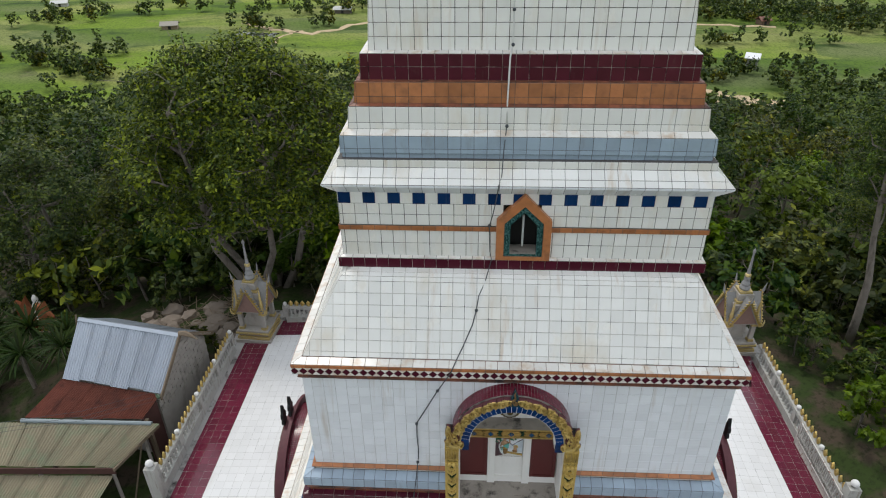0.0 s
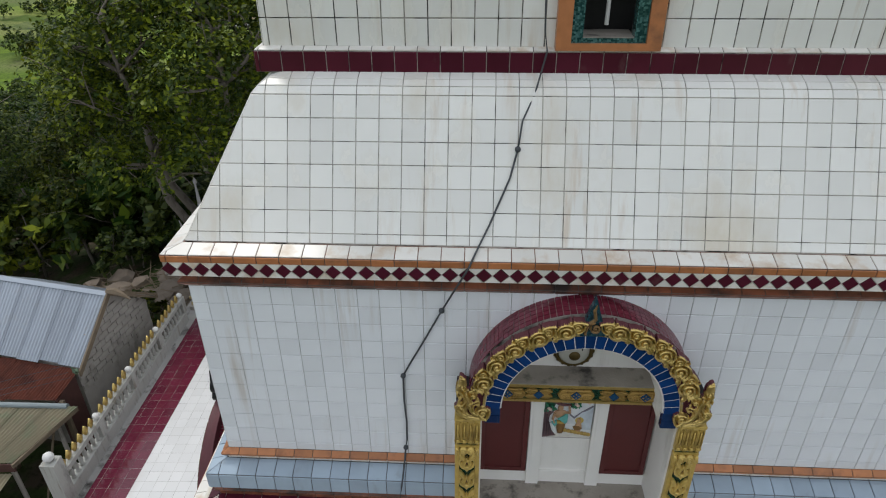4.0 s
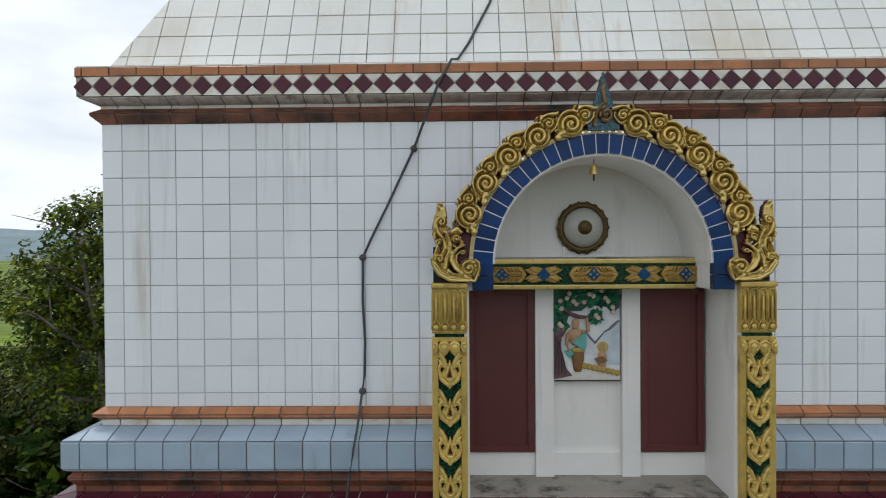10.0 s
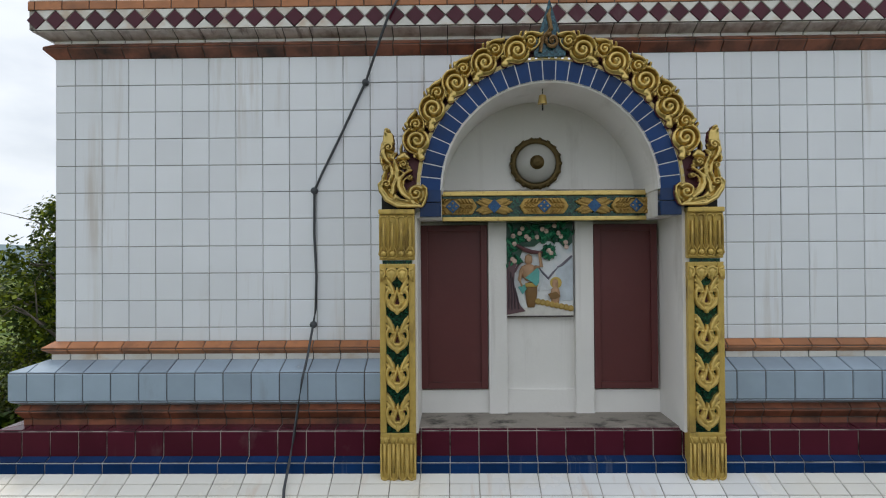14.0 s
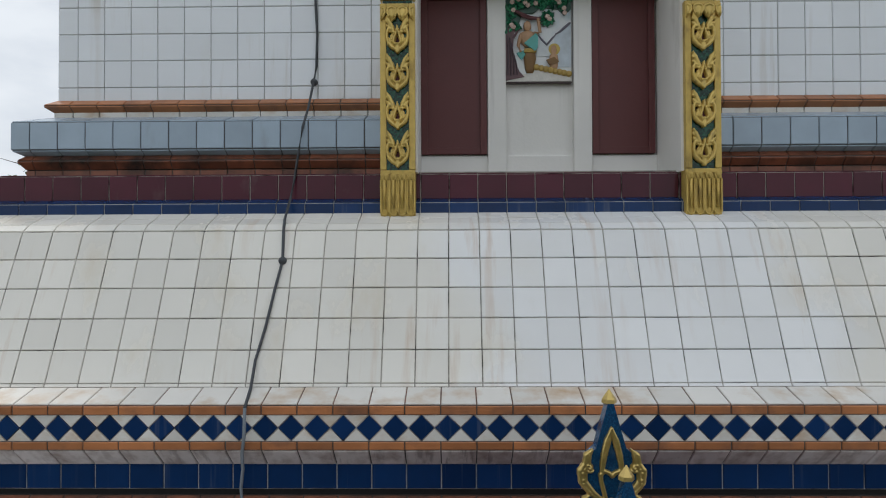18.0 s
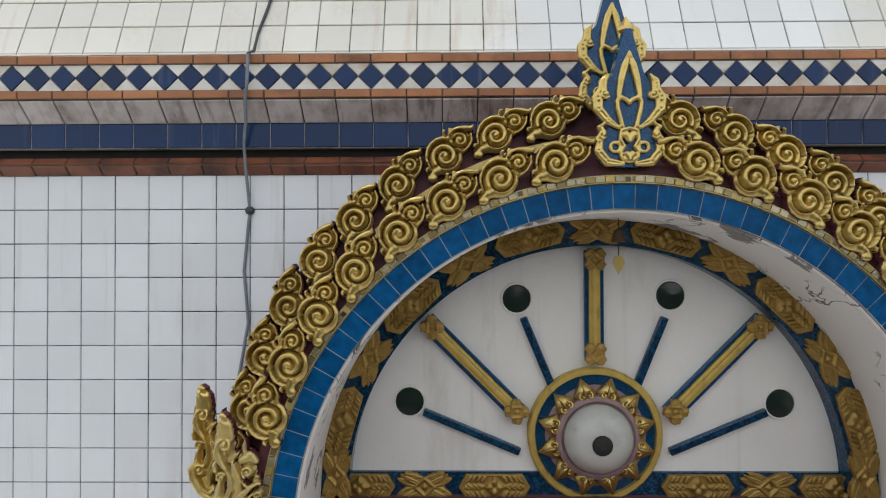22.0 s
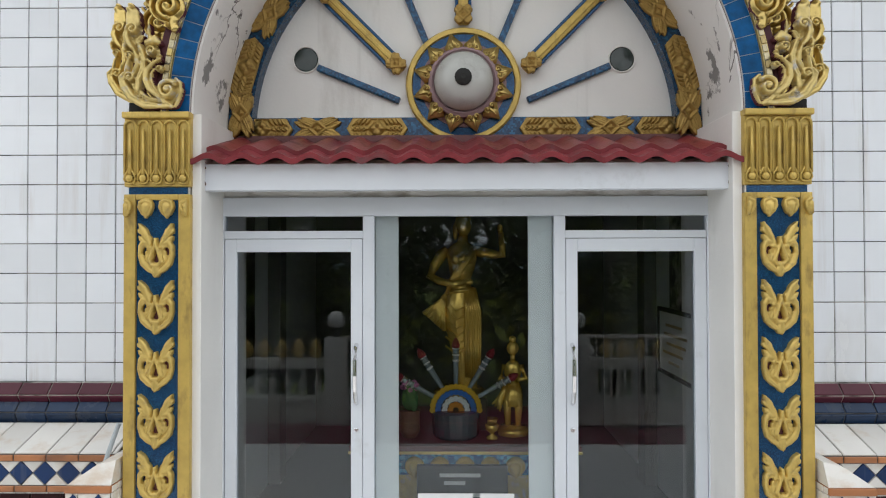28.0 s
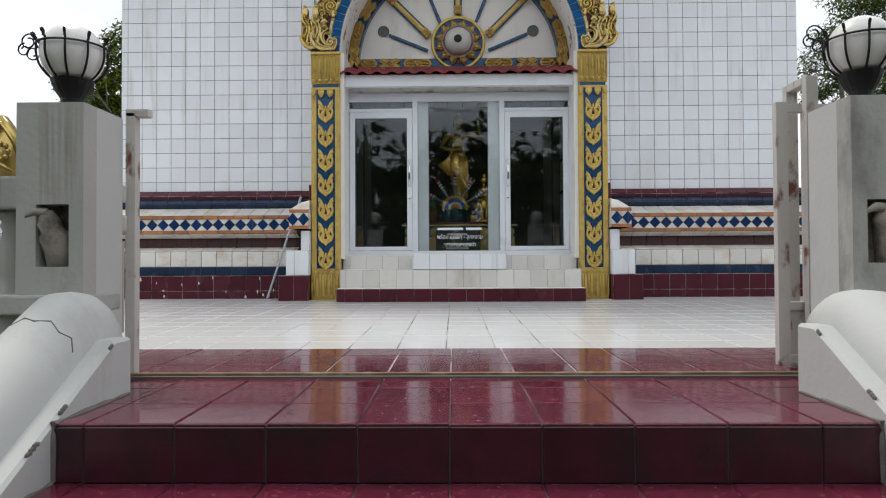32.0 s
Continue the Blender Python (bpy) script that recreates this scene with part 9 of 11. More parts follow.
# ---- hill, fields and distance ----
def hill_z(x, y):
    r = math.hypot(x, y - 5)
    z = -1.1 - 0.278 * min(133.0, max(0.0, r - 17))
    dip = min(1.0, max(0.0, (-x - 11.2) / 1.5)) * min(1.0, max(0.0, (12.5 - y) / 2.0)) * max(0.0, 1.0 - max(0.0, r - 20) / 20)
    bump = 0.25 * math.sin(x * 0.7 + y * 0.31) * math.sin(y * 0.53 - x * 0.2) if r > 15 else 0.0
    far = min(1.0, max(0.0, (r - 150) / 60))
    return z - 1.3 * dip + bump * (1 - far)


def ground_material():
    m = bpy.data.materials.new("hillside_and_rice_fields")
    m.use_nodes = True
    n, l = m.node_tree.nodes, m.node_tree.links
    b = n["Principled BSDF"]
    b.inputs["Roughness"].default_value = 0.95
    b.inputs["Specular IOR Level"].default_value = 0.1
    geo = n.new("ShaderNodeNewGeometry")

    def noise(scale, detail, rough=0.55, stretch=None):
        t = n.new("ShaderNodeTexNoise")
        t.inputs["Scale"].default_value, t.inputs["Detail"].default_value, t.inputs["Roughness"].default_value = scale, detail, rough
        if stretch:
            mp = n.new("ShaderNodeMapping")
            mp.inputs["Scale"].default_value = stretch
            l.new(geo.outputs["Position"], mp.inputs["Vector"])
            l.new(mp.outputs["Vector"], t.inputs["Vector"])
        else:
            l.new(geo.outputs["Position"], t.inputs["Vector"])
        return t.outputs["Fac"]

    def blend(fac, a, b2, lo=None, hi=None):
        x = n.new("ShaderNodeMix")
        x.data_type = "RGBA"
        if lo is not None:
            r = n.new("ShaderNodeMapRange")
            r.inputs["From Min"].default_value, r.inputs["From Max"].default_value = lo, hi
            l.new(fac, r.inputs["Value"])
            fac = r.outputs["Result"]
        l.new(fac, x.inputs["Factor"])
        for key, c in (("A", a), ("B", b2)):
            if isinstance(c, tuple):
                x.inputs[key].default_value = (*c, 1)
            else:
                l.new(c, x.inputs[key])
        return x.outputs["Result"]

    soil = blend(noise(0.9, 8), (0.075, 0.058, 0.042), (0.038, 0.058, 0.018), 0.42, 0.56)
    soil = blend(noise(6, 6), soil, (0.02, 0.028, 0.012), 0.5, 0.75)
    field = blend(noise(0.02, 3, 0.5, (1, 2.4, 1)), (0.140, 0.210, 0.032), (0.215, 0.235, 0.090), 0.40, 0.60)
    field = blend(noise(0.045, 4, 0.6, (1, 1.8, 1)), field, (0.07, 0.11, 0.028), 0.54, 0.66)
    field = blend(noise(0.09, 8, 0.7), field, (0.17, 0.16, 0.09), 0.58, 0.74)
    field = blend(noise(1.2, 6, 0.7), field, (0.055, 0.085, 0.022), 0.46, 0.72)
    vor = n.new("ShaderNodeTexVoronoi")
    vor.inputs["Scale"].default_value = 0.024
    vmap = n.new("ShaderNodeMapping")
    vmap.inputs["Scale"].default_value, vmap.inputs["Rotation"].default_value = (1, 1.7, 0), (0, 0, 0.35)
    l.new(geo.outputs["Position"], vmap.inputs["Vector"])
    l.new(vmap.outputs["Vector"], vor.inputs["Vector"])
    plot = n.new("ShaderNodeSeparateColor")
    l.new(vor.outputs["Color"], plot.inputs[0])
    tone = blend(plot.outputs["Red"], (0.58, 0.66, 0.70), (1.25, 1.22, 0.95))
    mul = n.new("ShaderNodeMix")
    mul.data_type, mul.blend_type = "RGBA", "MULTIPLY"
    mul.inputs["Factor"].default_value = 1.0
    l.new(field, mul.inputs["A"])
    l.new(tone, mul.inputs["B"])
    field = mul.outputs["Result"]
    sep = n.new("ShaderNodeSeparateXYZ")
    l.new(geo.outputs["Position"], sep.inputs[0])
    col = blend(sep.outputs["Z"], field, soil, -36.5, -30.0)
    l.new(col, b.inputs["Base Color"])
    bp = n.new("ShaderNodeBump")
    bp.inputs["Strength"].default_value, bp.inputs["Distance"].default_value = 0.6, 0.08
    l.new(noise(4, 8, 0.7), bp.inputs["Height"])
    l.new(bp.outputs["Normal"], b.inputs["Normal"])
    return m


gv, gf = [(0, 5, -1.3)], []
radii = [9, 12, 14, 15, 16, 17, 18, 19, 20, 22, 24, 27, 30, 34, 40, 48, 58, 70, 85, 100, 118, 135, 150, 165, 190, 230, 290, 380, 520, 800, 1300, 2200, 3900, 6500]
SEG = 120
for r in radii:
    for k in range(SEG):
        a = 2 * math.pi * k / SEG
        x, y = r * math.cos(a), 5 + r * math.sin(a)
        gv.append((x, y, hill_z(x, y) if r > 13 else -2.4))
gf += [(0, 1 + k, 1 + (k + 1) % SEG) for k in range(SEG)]
for i in range(len(radii) - 1):
    for k in range(SEG):
        j = (k + 1) % SEG
        gf.append((1 + i * SEG + k, 1 + (i + 1) * SEG + k, 1 + (i + 1) * SEG + j, 1 + i * SEG + j))
tagged(new("ground", mesh_of("ground", gv, gf, ground_material(), True)), "overgrown hillside falling to bright green rice fields", "ground", kind="structure")

# far wooded ridges, distance haze put into their blue-green colour
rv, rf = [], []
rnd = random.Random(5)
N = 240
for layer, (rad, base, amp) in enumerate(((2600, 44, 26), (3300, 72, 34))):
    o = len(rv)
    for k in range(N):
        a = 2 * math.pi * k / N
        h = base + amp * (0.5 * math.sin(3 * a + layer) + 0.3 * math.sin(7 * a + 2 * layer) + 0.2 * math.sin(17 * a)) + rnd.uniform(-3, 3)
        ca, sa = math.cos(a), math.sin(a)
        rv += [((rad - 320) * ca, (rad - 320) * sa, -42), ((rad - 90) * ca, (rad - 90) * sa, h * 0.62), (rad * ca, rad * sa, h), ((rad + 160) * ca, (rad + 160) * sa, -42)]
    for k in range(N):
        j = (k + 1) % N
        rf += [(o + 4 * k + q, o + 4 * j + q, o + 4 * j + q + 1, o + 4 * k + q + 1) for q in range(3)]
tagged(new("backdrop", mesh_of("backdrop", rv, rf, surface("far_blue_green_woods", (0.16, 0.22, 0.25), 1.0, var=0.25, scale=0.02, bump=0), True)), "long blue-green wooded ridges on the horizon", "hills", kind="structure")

# ---- dirt tracks, a bare clearing, a pond ----
DIRT = surface("pale_dry_dirt", (0.46, 0.35, 0.22), 0.95, var=0.2, scale=0.4, bump=0.4, bscale=4, stain=((0.30, 0.26, 0.13), 0.52, 0.7, 0.3))


def strip(name, label, category, pts, width, material, lift=0.12):
    v, f = [], []
    for i, (x, y) in enumerate(pts):
        x0, y0 = pts[max(0, i - 1)]
        x1, y1 = pts[min(len(pts) - 1, i + 1)]
        d = math.hypot(x1 - x0, y1 - y0)
        nx, ny = -(y1 - y0) / d, (x1 - x0) / d
        w = width * (0.5 + 0.12 * math.sin(i * 2.3))
        for s, dz in ((-1.15, -0.5), (-1, 0), (1, 0), (1.15, -0.5)):
            v.append((x + nx * w * s, y + ny * w * s, hill_z(x, y) + lift + dz))
    for i in range(len(pts) - 1):
        f += [(4 * i + q, 4 * i + 4 + q, 4 * i + 5 + q, 4 * i + 1 + q) for q in range(3)]
    return tagged(new(name, mesh_of(name, v, f, material)), label, category, kind="structure")


def bend(*pts, n=6):
    out = []
    for (a, b), (c, d) in zip(pts, pts[1:]):
        out += [(a + (c - a) * k / n + 1.2 * math.sin(k * 1.7 + a), b + (d - b) * k / n + 1.2 * math.cos(k * 1.3 + b)) for k in range(n)]
    return out + [pts[-1]]


strip("dirt_track", "pale sandy track winding between the rice fields", "dirt track", bend((-92, 250), (-78, 240), (-69, 236), (-60, 232), (-46, 248), (-30, 262), (10, 272), (70, 300)), 2.6, DIRT)
strip("dirt_track", "narrow sandy footpath beside the rice fields", "dirt track", bend((-69, 236), (-72, 212), (-60, 188)), 1.0, DIRT)
strip("dirt_track", "dry sandy track along the far field edge", "dirt track", bend((60, 246), (90, 246), (106, 243)), 2.2, DIRT)
strip("dirt_clearing", "bare sandy clearing cut into the woods", "dirt clearing", bend((48, 172), (57, 162), (66, 156), (78, 151)), 11.0, DIRT, 0.6)
strip("pond", "small murky pond at the edge of the fields", "pond", [(-88, 231), (-84, 231.4), (-78, 231.2), (-73, 230.4)], 5.0, surface("murky_pond_water", (0.05, 0.055, 0.045), 0.06, var=0.1, scale=0.5, bump=0.02, bscale=3), 0.08)


# ---- field huts ----
def hut(name, label, x, y, turn, w, d, h, wall_col, roof_col):
    z = hill_z(x, y)
    t = thing(name, label, "hut", pose(x, y, z, 0, 0, turn), group="field huts")
    wall = surface(name + "_wall", wall_col, 0.8, var=0.2, scale=2)
    roof = surface(name + "_roof", roof_col, 0.6, var=0.2, scale=2)
    part("wall", boxed(-w / 2, w / 2, -d / 2, d / 2, -0.3, h), wall, t)
    part("door", boxed(-0.5, 0.5, -d / 2 - 0.06, -d / 2 - 0.01, -0.2, h * 0.8), BLACK, t)
    for s in (-1, 1):
        bm = bmesh.new()
        v = [bm.verts.new(p) for p in ((-w / 2 - 0.6, s * (d / 2 + 0.7), h - 0.2), (w / 2 + 0.6, s * (d / 2 + 0.7), h - 0.2), (w / 2 + 0.6, 0, h + d * 0.33), (-w / 2 - 0.6, 0, h + d * 0.33))]
        u = [bm.verts.new(p.co + Vector((0, 0, 0.12))) for p in v]
        bm.faces.new(v)
        bm.faces.new(u[::-1])
        for i in range(4):
            bm.faces.new((v[i], v[(i + 1) % 4], u[(i + 1) % 4], u[i]))
        part("roof", bm, roof, t)
    return t


hut("field_hut", "low field hut with a grey thatched roof", -116, 240, 12, 5.5, 3, 1.6, (0.25, 0.19, 0.12), (0.24, 0.22, 0.18))
hut("field_hut", "long open field shed with a white roof", -56, 268, -4, 6.5, 2.6, 1.7, (0.12, 0.1, 0.08), (0.6, 0.6, 0.58))
hut("field_hut", "small hut with a rusty red roof under trees", 103, 248, 20, 3.6, 3, 1.7, (0.15, 0.1, 0.07), (0.25, 0.11, 0.08))
hut("field_hut", "small hut with a white sheet metal roof in woods", 79, 190, -25, 3.0, 3.0, 3.4, (0.3, 0.3, 0.28), (0.75, 0.76, 0.78))
hut("field_hut", "low white shed among dark field trees", -182, 282, 15, 6, 2.6, 1.6, (0.4, 0.4, 0.38), (0.5, 0.5, 0.5))

# ---- sheds beside the terrace ----
TIN = surface("bright_galvanised_sheet", (0.37, 0.41, 0.47), 0.34, 0.6, var=0.12, scale=1.2, bump=0.1, bscale=25, rand=0.06, stain=((0.40, 0.40, 0.39), 0.58, 0.8, 2.2), streak=1)
RUST_TIN = surface("rusted_red_sheet", (0.16, 0.046, 0.028), 0.75, 0.1, var=0.3, scale=1.6, bump=0.2, bscale=30, rand=0.12, stain=((0.085, 0.035, 0.028), 0.5, 0.72, 2.5))
FADED_TIN = surface("faded_beige_fibre_sheet", (0.25, 0.22, 0.15), 0.85, var=0.25, scale=1.0, bump=0.25, bscale=30, rand=0.12, stain=((0.20, 0.23, 0.15), 0.5, 0.7, 1.4))
BLOCK = surface("grey_cement_block", (0.36, 0.335, 0.31), 0.9, var=0.25, scale=2.5, bump=0.4, bscale=40, stain=((0.16, 0.15, 0.13), 0.55, 0.75, 2.0), streak=3)
DARK_WOOD = surface("dark_brown_fascia", (0.07, 0.028, 0.024), 0.7, var=0.3, scale=5, bump=0.2)
OLD_WOOD = surface("weathered_timber", (0.17, 0.13, 0.09), 0.85, var=0.4, scale=6, bump=0.4, bscale=40)


def corrugated(a0, a1, b0, b1, waves, amp=0.018, seg=8):
    """A wavy sheet from the edge a0-a1 to the edge b0-b1, the waves running from a to b."""
    a0, a1, b0, b1 = (Vector(p) for p in (a0, a1, b0, b1))
    n = (a1 - a0).cross(b0 - a0).normalized()
    if n.z < 0:
        n = -n
    cols = waves * seg
    v, f = [], []
    for lay in (0.0, -0.006):
        for i in range(cols + 1):
            k = i / cols
            off = n * (amp * math.cos(2 * math.pi * i / seg) + lay)
            for q in range(3):
                p = (a0 + (a1 - a0) * k) * (1 - q / 2) + (b0 + (b1 - b0) * k) * (q / 2)
                v.append(p + off - Vector((0, 0, 0.015 * math.sin(math.pi * q / 2))))
    m = 3 * (cols + 1)
    for i in range(cols):
        for q in range(2):
            o = 3 * i + q
            f += [(o, o + 3, o + 4, o + 1), (m + o, m + o + 1, m + o + 4, m + o + 3)]
        f += [(3 * i, m + 3 * i, m + 3 * i + 3, 3 * i + 3), (3 * i + 2, 3 * i + 5, m + 3 * i + 5, m + 3 * i + 2)]
    return v, f


def roof_sheets(parent, a0, a1, b0, b1, count, material, pitch=0.08, name="roof_sheet", seed=1):
    a0, a1, b0, b1 = (Vector(p) for p in (a0, a1, b0, b1))
    rnd = random.Random(seed)
    for k in range(count):
        p, q = k / count, (k + 1.06) / count
        lift = Vector((0, 0, 0.006 * (k % 2) + rnd.uniform(0, 0.004)))
        slip = rnd.uniform(-0.02, 0.03)
        w = (a1 - a0).length / count
        lo0, lo1 = a0 + (a1 - a0) * p, a0 + (a1 - a0) * q
        hi0, hi1 = b0 + (b1 - b0) * p, b0 + (b1 - b0) * q
        lo0, lo1 = lo0 + (lo0 - hi0) * slip, lo1 + (lo1 - hi1) * slip
        v, f = corrugated(lo0 + lift, lo1 + lift, hi0 + lift, hi1 + lift, max(3, round(w / pitch)), 0.022, 6)
        part(name, mesh_of(name, v, f, material), parent=parent)


def prism(pts, depth):
    """A slab: the outline pts pushed along the vector depth."""
    bm = bmesh.new()
    a = [bm.verts.new(p) for p in pts]
    b = [bm.verts.new(Vector(p) + Vector(depth)) for p in pts]
    bm.faces.new(a)
    bm.faces.new(b[::-1])
    for i in range(len(a)):
        j = (i + 1) % len(a)
        bm.faces.new((a[i], b[i], b[j], a[j]))
    return bm


shed = thing("shed", "cement block shed with a bright corrugated gable roof", "shed")
R0, R1 = (-15.67, 11.8, 2.3), (-11.48, 11.0, 2.3)
roof_sheets(shed, (-15.67, 9.97, 1.0), (-11.77, 9.28, 1.0), R0, R1, 6, TIN, 0.10)
roof_sheets(shed, (-15.50, 13.5, 1.0), (-11.2, 12.7, 1.0), R0, R1, 6, TIN, 0.10, seed=2)
part("ridge_cap", prism([(-15.68, 11.68, 2.27), (-15.68, 11.8, 2.345), (-15.66, 11.92, 2.27)], (4.2, -0.8, 0)), TIN, shed)
part("gable_wall", prism([(-12.02, 9.45, -2.4), (-12.02, 9.45, 0.95), (-11.72, 11.02, 2.2), (-11.44, 12.6, 0.95), (-11.44, 12.6, -2.4)], (-0.14, 0.03, 0)), BLOCK, shed, "grey block gable wall with bare joints")
part("front_wall", prism([(-15.6, 10.1, -2.4), (-15.6, 10.1, 0.9), (-12.1, 9.46, 0.9), (-12.1, 9.46, -2.4)], (0.02, 0.14, 0)), BLOCK, shed)
part("rear_gable_wall", prism([(-15.6, 10.2, -2.4), (-15.6, 10.2, 0.95), (-15.55, 11.75, 2.2), (-15.4, 13.3, 0.95), (-15.4, 13.3, -2.4)], (0.14, -0.03, 0)), BLOCK, shed)
g0, g1, g2 = Vector((-12.0, 9.45, 0)), Vector((-11.72, 11.02, 0)), Vector((-11.44, 12.6, 0))
rnd = random.Random(8)
for row in range(11):
    z = 0.0 + row * 0.195
    for k in range(8):
        u0, u1 = (k + 0.5 * (row % 2)) / 8, (k + 0.94 + 0.5 * (row % 2)) / 8
        um = (u0 + u1) / 2
        if u1 > 1 or z + 0.19 > 0.95 + 1.25 * (1 - abs(um - 0.5) * 2):
            continue
        a, b = g0.lerp(g2, u0), g0.lerp(g2, u1)
        part("block", prism([(a.x, a.y, z), (b.x, b.y, z), (b.x, b.y, z + 0.18), (a.x, a.y, z + 0.18)], (0.03 + rnd.uniform(0, 0.01), -0.005, 0)), BLOCK, shed)
for sgn, e in ((1, (-11.70, 9.22, 1.03)), (-1, (-11.22, 12.75, 1.03))):
    top = Vector((-11.46, 10.98, 2.36))
    e = Vector(e)
    d = (e - top).normalized()
    part("barge_board", prism([top + Vector((0, 0, 0.05)), e + d * 0.12 + Vector((0, 0, 0.05)), e + d * 0.12 - Vector((0, 0, 0.13)), top - Vector((0, 0, 0.14))], (0.05, 0.01, 0)), OLD_WOOD, shed)
bm = bmesh.new()
tube(bm, [(-11.46, 10.98, 2.36), (-11.2, 10.92, 2.40), (-10.95, 10.86, 2.34), (-10.72, 10.8, 2.22)], 0.06, 6, [0.09, 0.11, 0.07, 0.01])
part("ridge_finial", bm, OLD_WOOD, shed, "weathered carved ridge finial")
bm = bmesh.new()
tube(bm, [(-11.80, 9.20, 1.0), (-11.72, 9.06, 1.03), (-11.70, 8.98, 1.14), (-11.74, 8.99, 1.26), (-11.80, 9.04, 1.22)], 0.04, 6, [0.05, 0.055, 0.05, 0.03, 0.012])
part("eave_finial", bm, surface("green_paint", (0.10, 0.16, 0.10), 0.7, var=0.3), shed, "small green curled eave finial")
part("eave_pole", tube(bmesh.new(), [(-15.75, 9.9, -2.4), (-15.75, 11.8, 2.45)], 0.03), OLD_WOOD, shed)

lean_to = thing("lean_to", "low lean-to with a rusty red corrugated roof", "shed")
roof_sheets(lean_to, (-16.5, 8.62, 0.33), (-12.35, 8.70, 0.33), (-15.75, 10.0, 0.90), (-11.85, 9.33, 0.90), 6, RUST_TIN, 0.085, seed=3)
v, f = corrugated((-14.0, 9.32, 0.64), (-13.72, 9.30, 0.64), (-13.72, 9.62, 0.80), (-13.44, 9.60, 0.80), 3, 0.012)
part("patch", mesh_of("patch", v, f, OLD_WOOD), parent=lean_to, label="small loose brown roof patch")
part("gutter", tube(bmesh.new(), [(-16.6, 8.52, 0.27), (-11.95, 8.60, 0.24)], 0.075, 10), surface("grey_plastic_gutter", (0.22, 0.26, 0.28), 0.5), lean_to, "grey plastic gutter")
part("side_wall", prism([(-12.3, 8.72, -2.4), (-12.3, 8.72, 0.28), (-12.0, 9.3, 0.8), (-12.0, 9.3, -2.4)], (-0.06, 0.0, 0)), DARK_WOOD, lean_to)
for x, y in ((-12.2, 8.75), (-14.3, 8.7), (-16.3, 8.7)):
    part("post", boxed(x - 0.06, x + 0.06, y - 0.06, y + 0.06, -2.4, 0.27, bevel=0.006), OLD_WOOD, lean_to)

open_shed = thing("open_shed", "open shed roofed with faded beige corrugated sheets", "shed")
roof_sheets(open_shed, (-17.6, 6.95, -0.30), (-12.75, 7.15, -0.30), (-18.0, 8.42, 0.22), (-11.72, 8.62, 0.22), 8, FADED_TIN, 0.085, seed=4)
part("fascia", prism([(-18.2, 6.87, -0.34), (-12.72, 7.08, -0.34), (-12.72, 7.08, -0.60), (-18.2, 6.87, -0.60)], (0, 0.04, 0)), DARK_WOOD, open_shed, "dark brown fascia board")
part("rafter", prism([(-12.70, 7.05, -0.32), (-11.70, 8.62, 0.2), (-11.70, 8.62, 0.08), (-12.70, 7.05, -0.44)], (-0.06, 0.01, 0)), OLD_WOOD, open_shed)
roof_sheets(open_shed, (-18.4, 3.6, -1.75), (-13.7, 3.9, -1.75), (-18.0, 6.86, -0.66), (-12.85, 7.06, -0.66), 7, FADED_TIN, 0.085, seed=5)
for x, y, z in ((-12.9, 7.2, -0.4), (-15.4, 7.1, -0.4), (-13.5, 4.1, -1.75), (-15.9, 4.0, -1.75), (-12.2, 8.3, 0.0)):
    part("post", tube(bmesh.new(), [(x, y, -2.9), (x, y, z)], 0.06, 8), BLOCK, open_shed)
part("brace", tube(bmesh.new(), [(-12.6, 7.4, -2.2), (-12.2, 8.2, -0.1)], 0.03), OLD_WOOD, open_shed)
kerb = tagged(part("concrete_slab", boxed(-12.6, -11.1, 4.0, 6.6, -2.7, -2.25, bevel=0.02), BLOCK), "rough concrete slab beside the open shed", "slab")
for dz in (0.0, 0.18, 0.42):
    tagged(part("wire", tube(bmesh.new(), [(-11.9, 9.0, 0.9 + dz), (-14.0, 8.2, 0.72 + dz), (-17.0, 7.4, 0.75 + dz), (-22, 6.0, 1.0 + dz)], 0.008, 4), RUBBER), "thin sagging black wire over the sheds", "wire")

# ---- behind the sheds: logs, rubble, planks, stair ornaments ----
rnd = random.Random(21)
pile = thing("log_pile", "stack of grey weathered logs and planks on earth", "log pile", pose(-20.0, 17.2, hill_z(-20, 17.2)))
for k in range(14):
    x, y, z = rnd.uniform(-1.2, 1.2), -0.6 + 0.11 * k, 0.1 + 0.12 * (k % 4)
    part("log", tube(bmesh.new(), [(x - 1.4, y + rnd.uniform(-.2, .2), z), (x + 0.1, y, z + 0.04), (x + 1.4, y + rnd.uniform(-.2, .2), z)], 0.07, 6, [0.08, 0.075, 0.06]), OLD_WOOD, pile)
ROCK = surface("dusty_rubble", (0.19, 0.155, 0.125), 0.95, var=0.3, scale=3, bump=0.5, bscale=20)


def rock_mesh(seed, flat):
    rnd = random.Random(seed)
    bm = bmesh.new()
    bmesh.ops.create_icosphere(bm, subdivisions=2, radius=1)
    for p in bm.verts:
        p.co *= rnd.uniform(0.75, 1.15)
        p.co.z *= flat
    return to_mesh("rock", bm, ROCK)


rocks = [rock_mesh(s, fl) for s, fl in ((1, 0.5), (2, 0.3), (3, 0.7))]
for k in range(46):
    x, y = rnd.uniform(-17.0, -10.8), rnd.uniform(14.6, 18.0)
    s = rnd.choice((0.12, 0.2, 0.3, 0.45, 0.6))
    tagged(new("rock", rocks[k % 3]), "dusty grey-brown rock lying in cleared earth", "rock", group="rubble behind the sheds").matrix_basis = pose(x, y, hill_z(x, y) + s * 0.15, rnd.uniform(-15, 15), rnd.uniform(-15, 15), rnd.uniform(0, 360)) @ Matrix.Scale(s, 4)
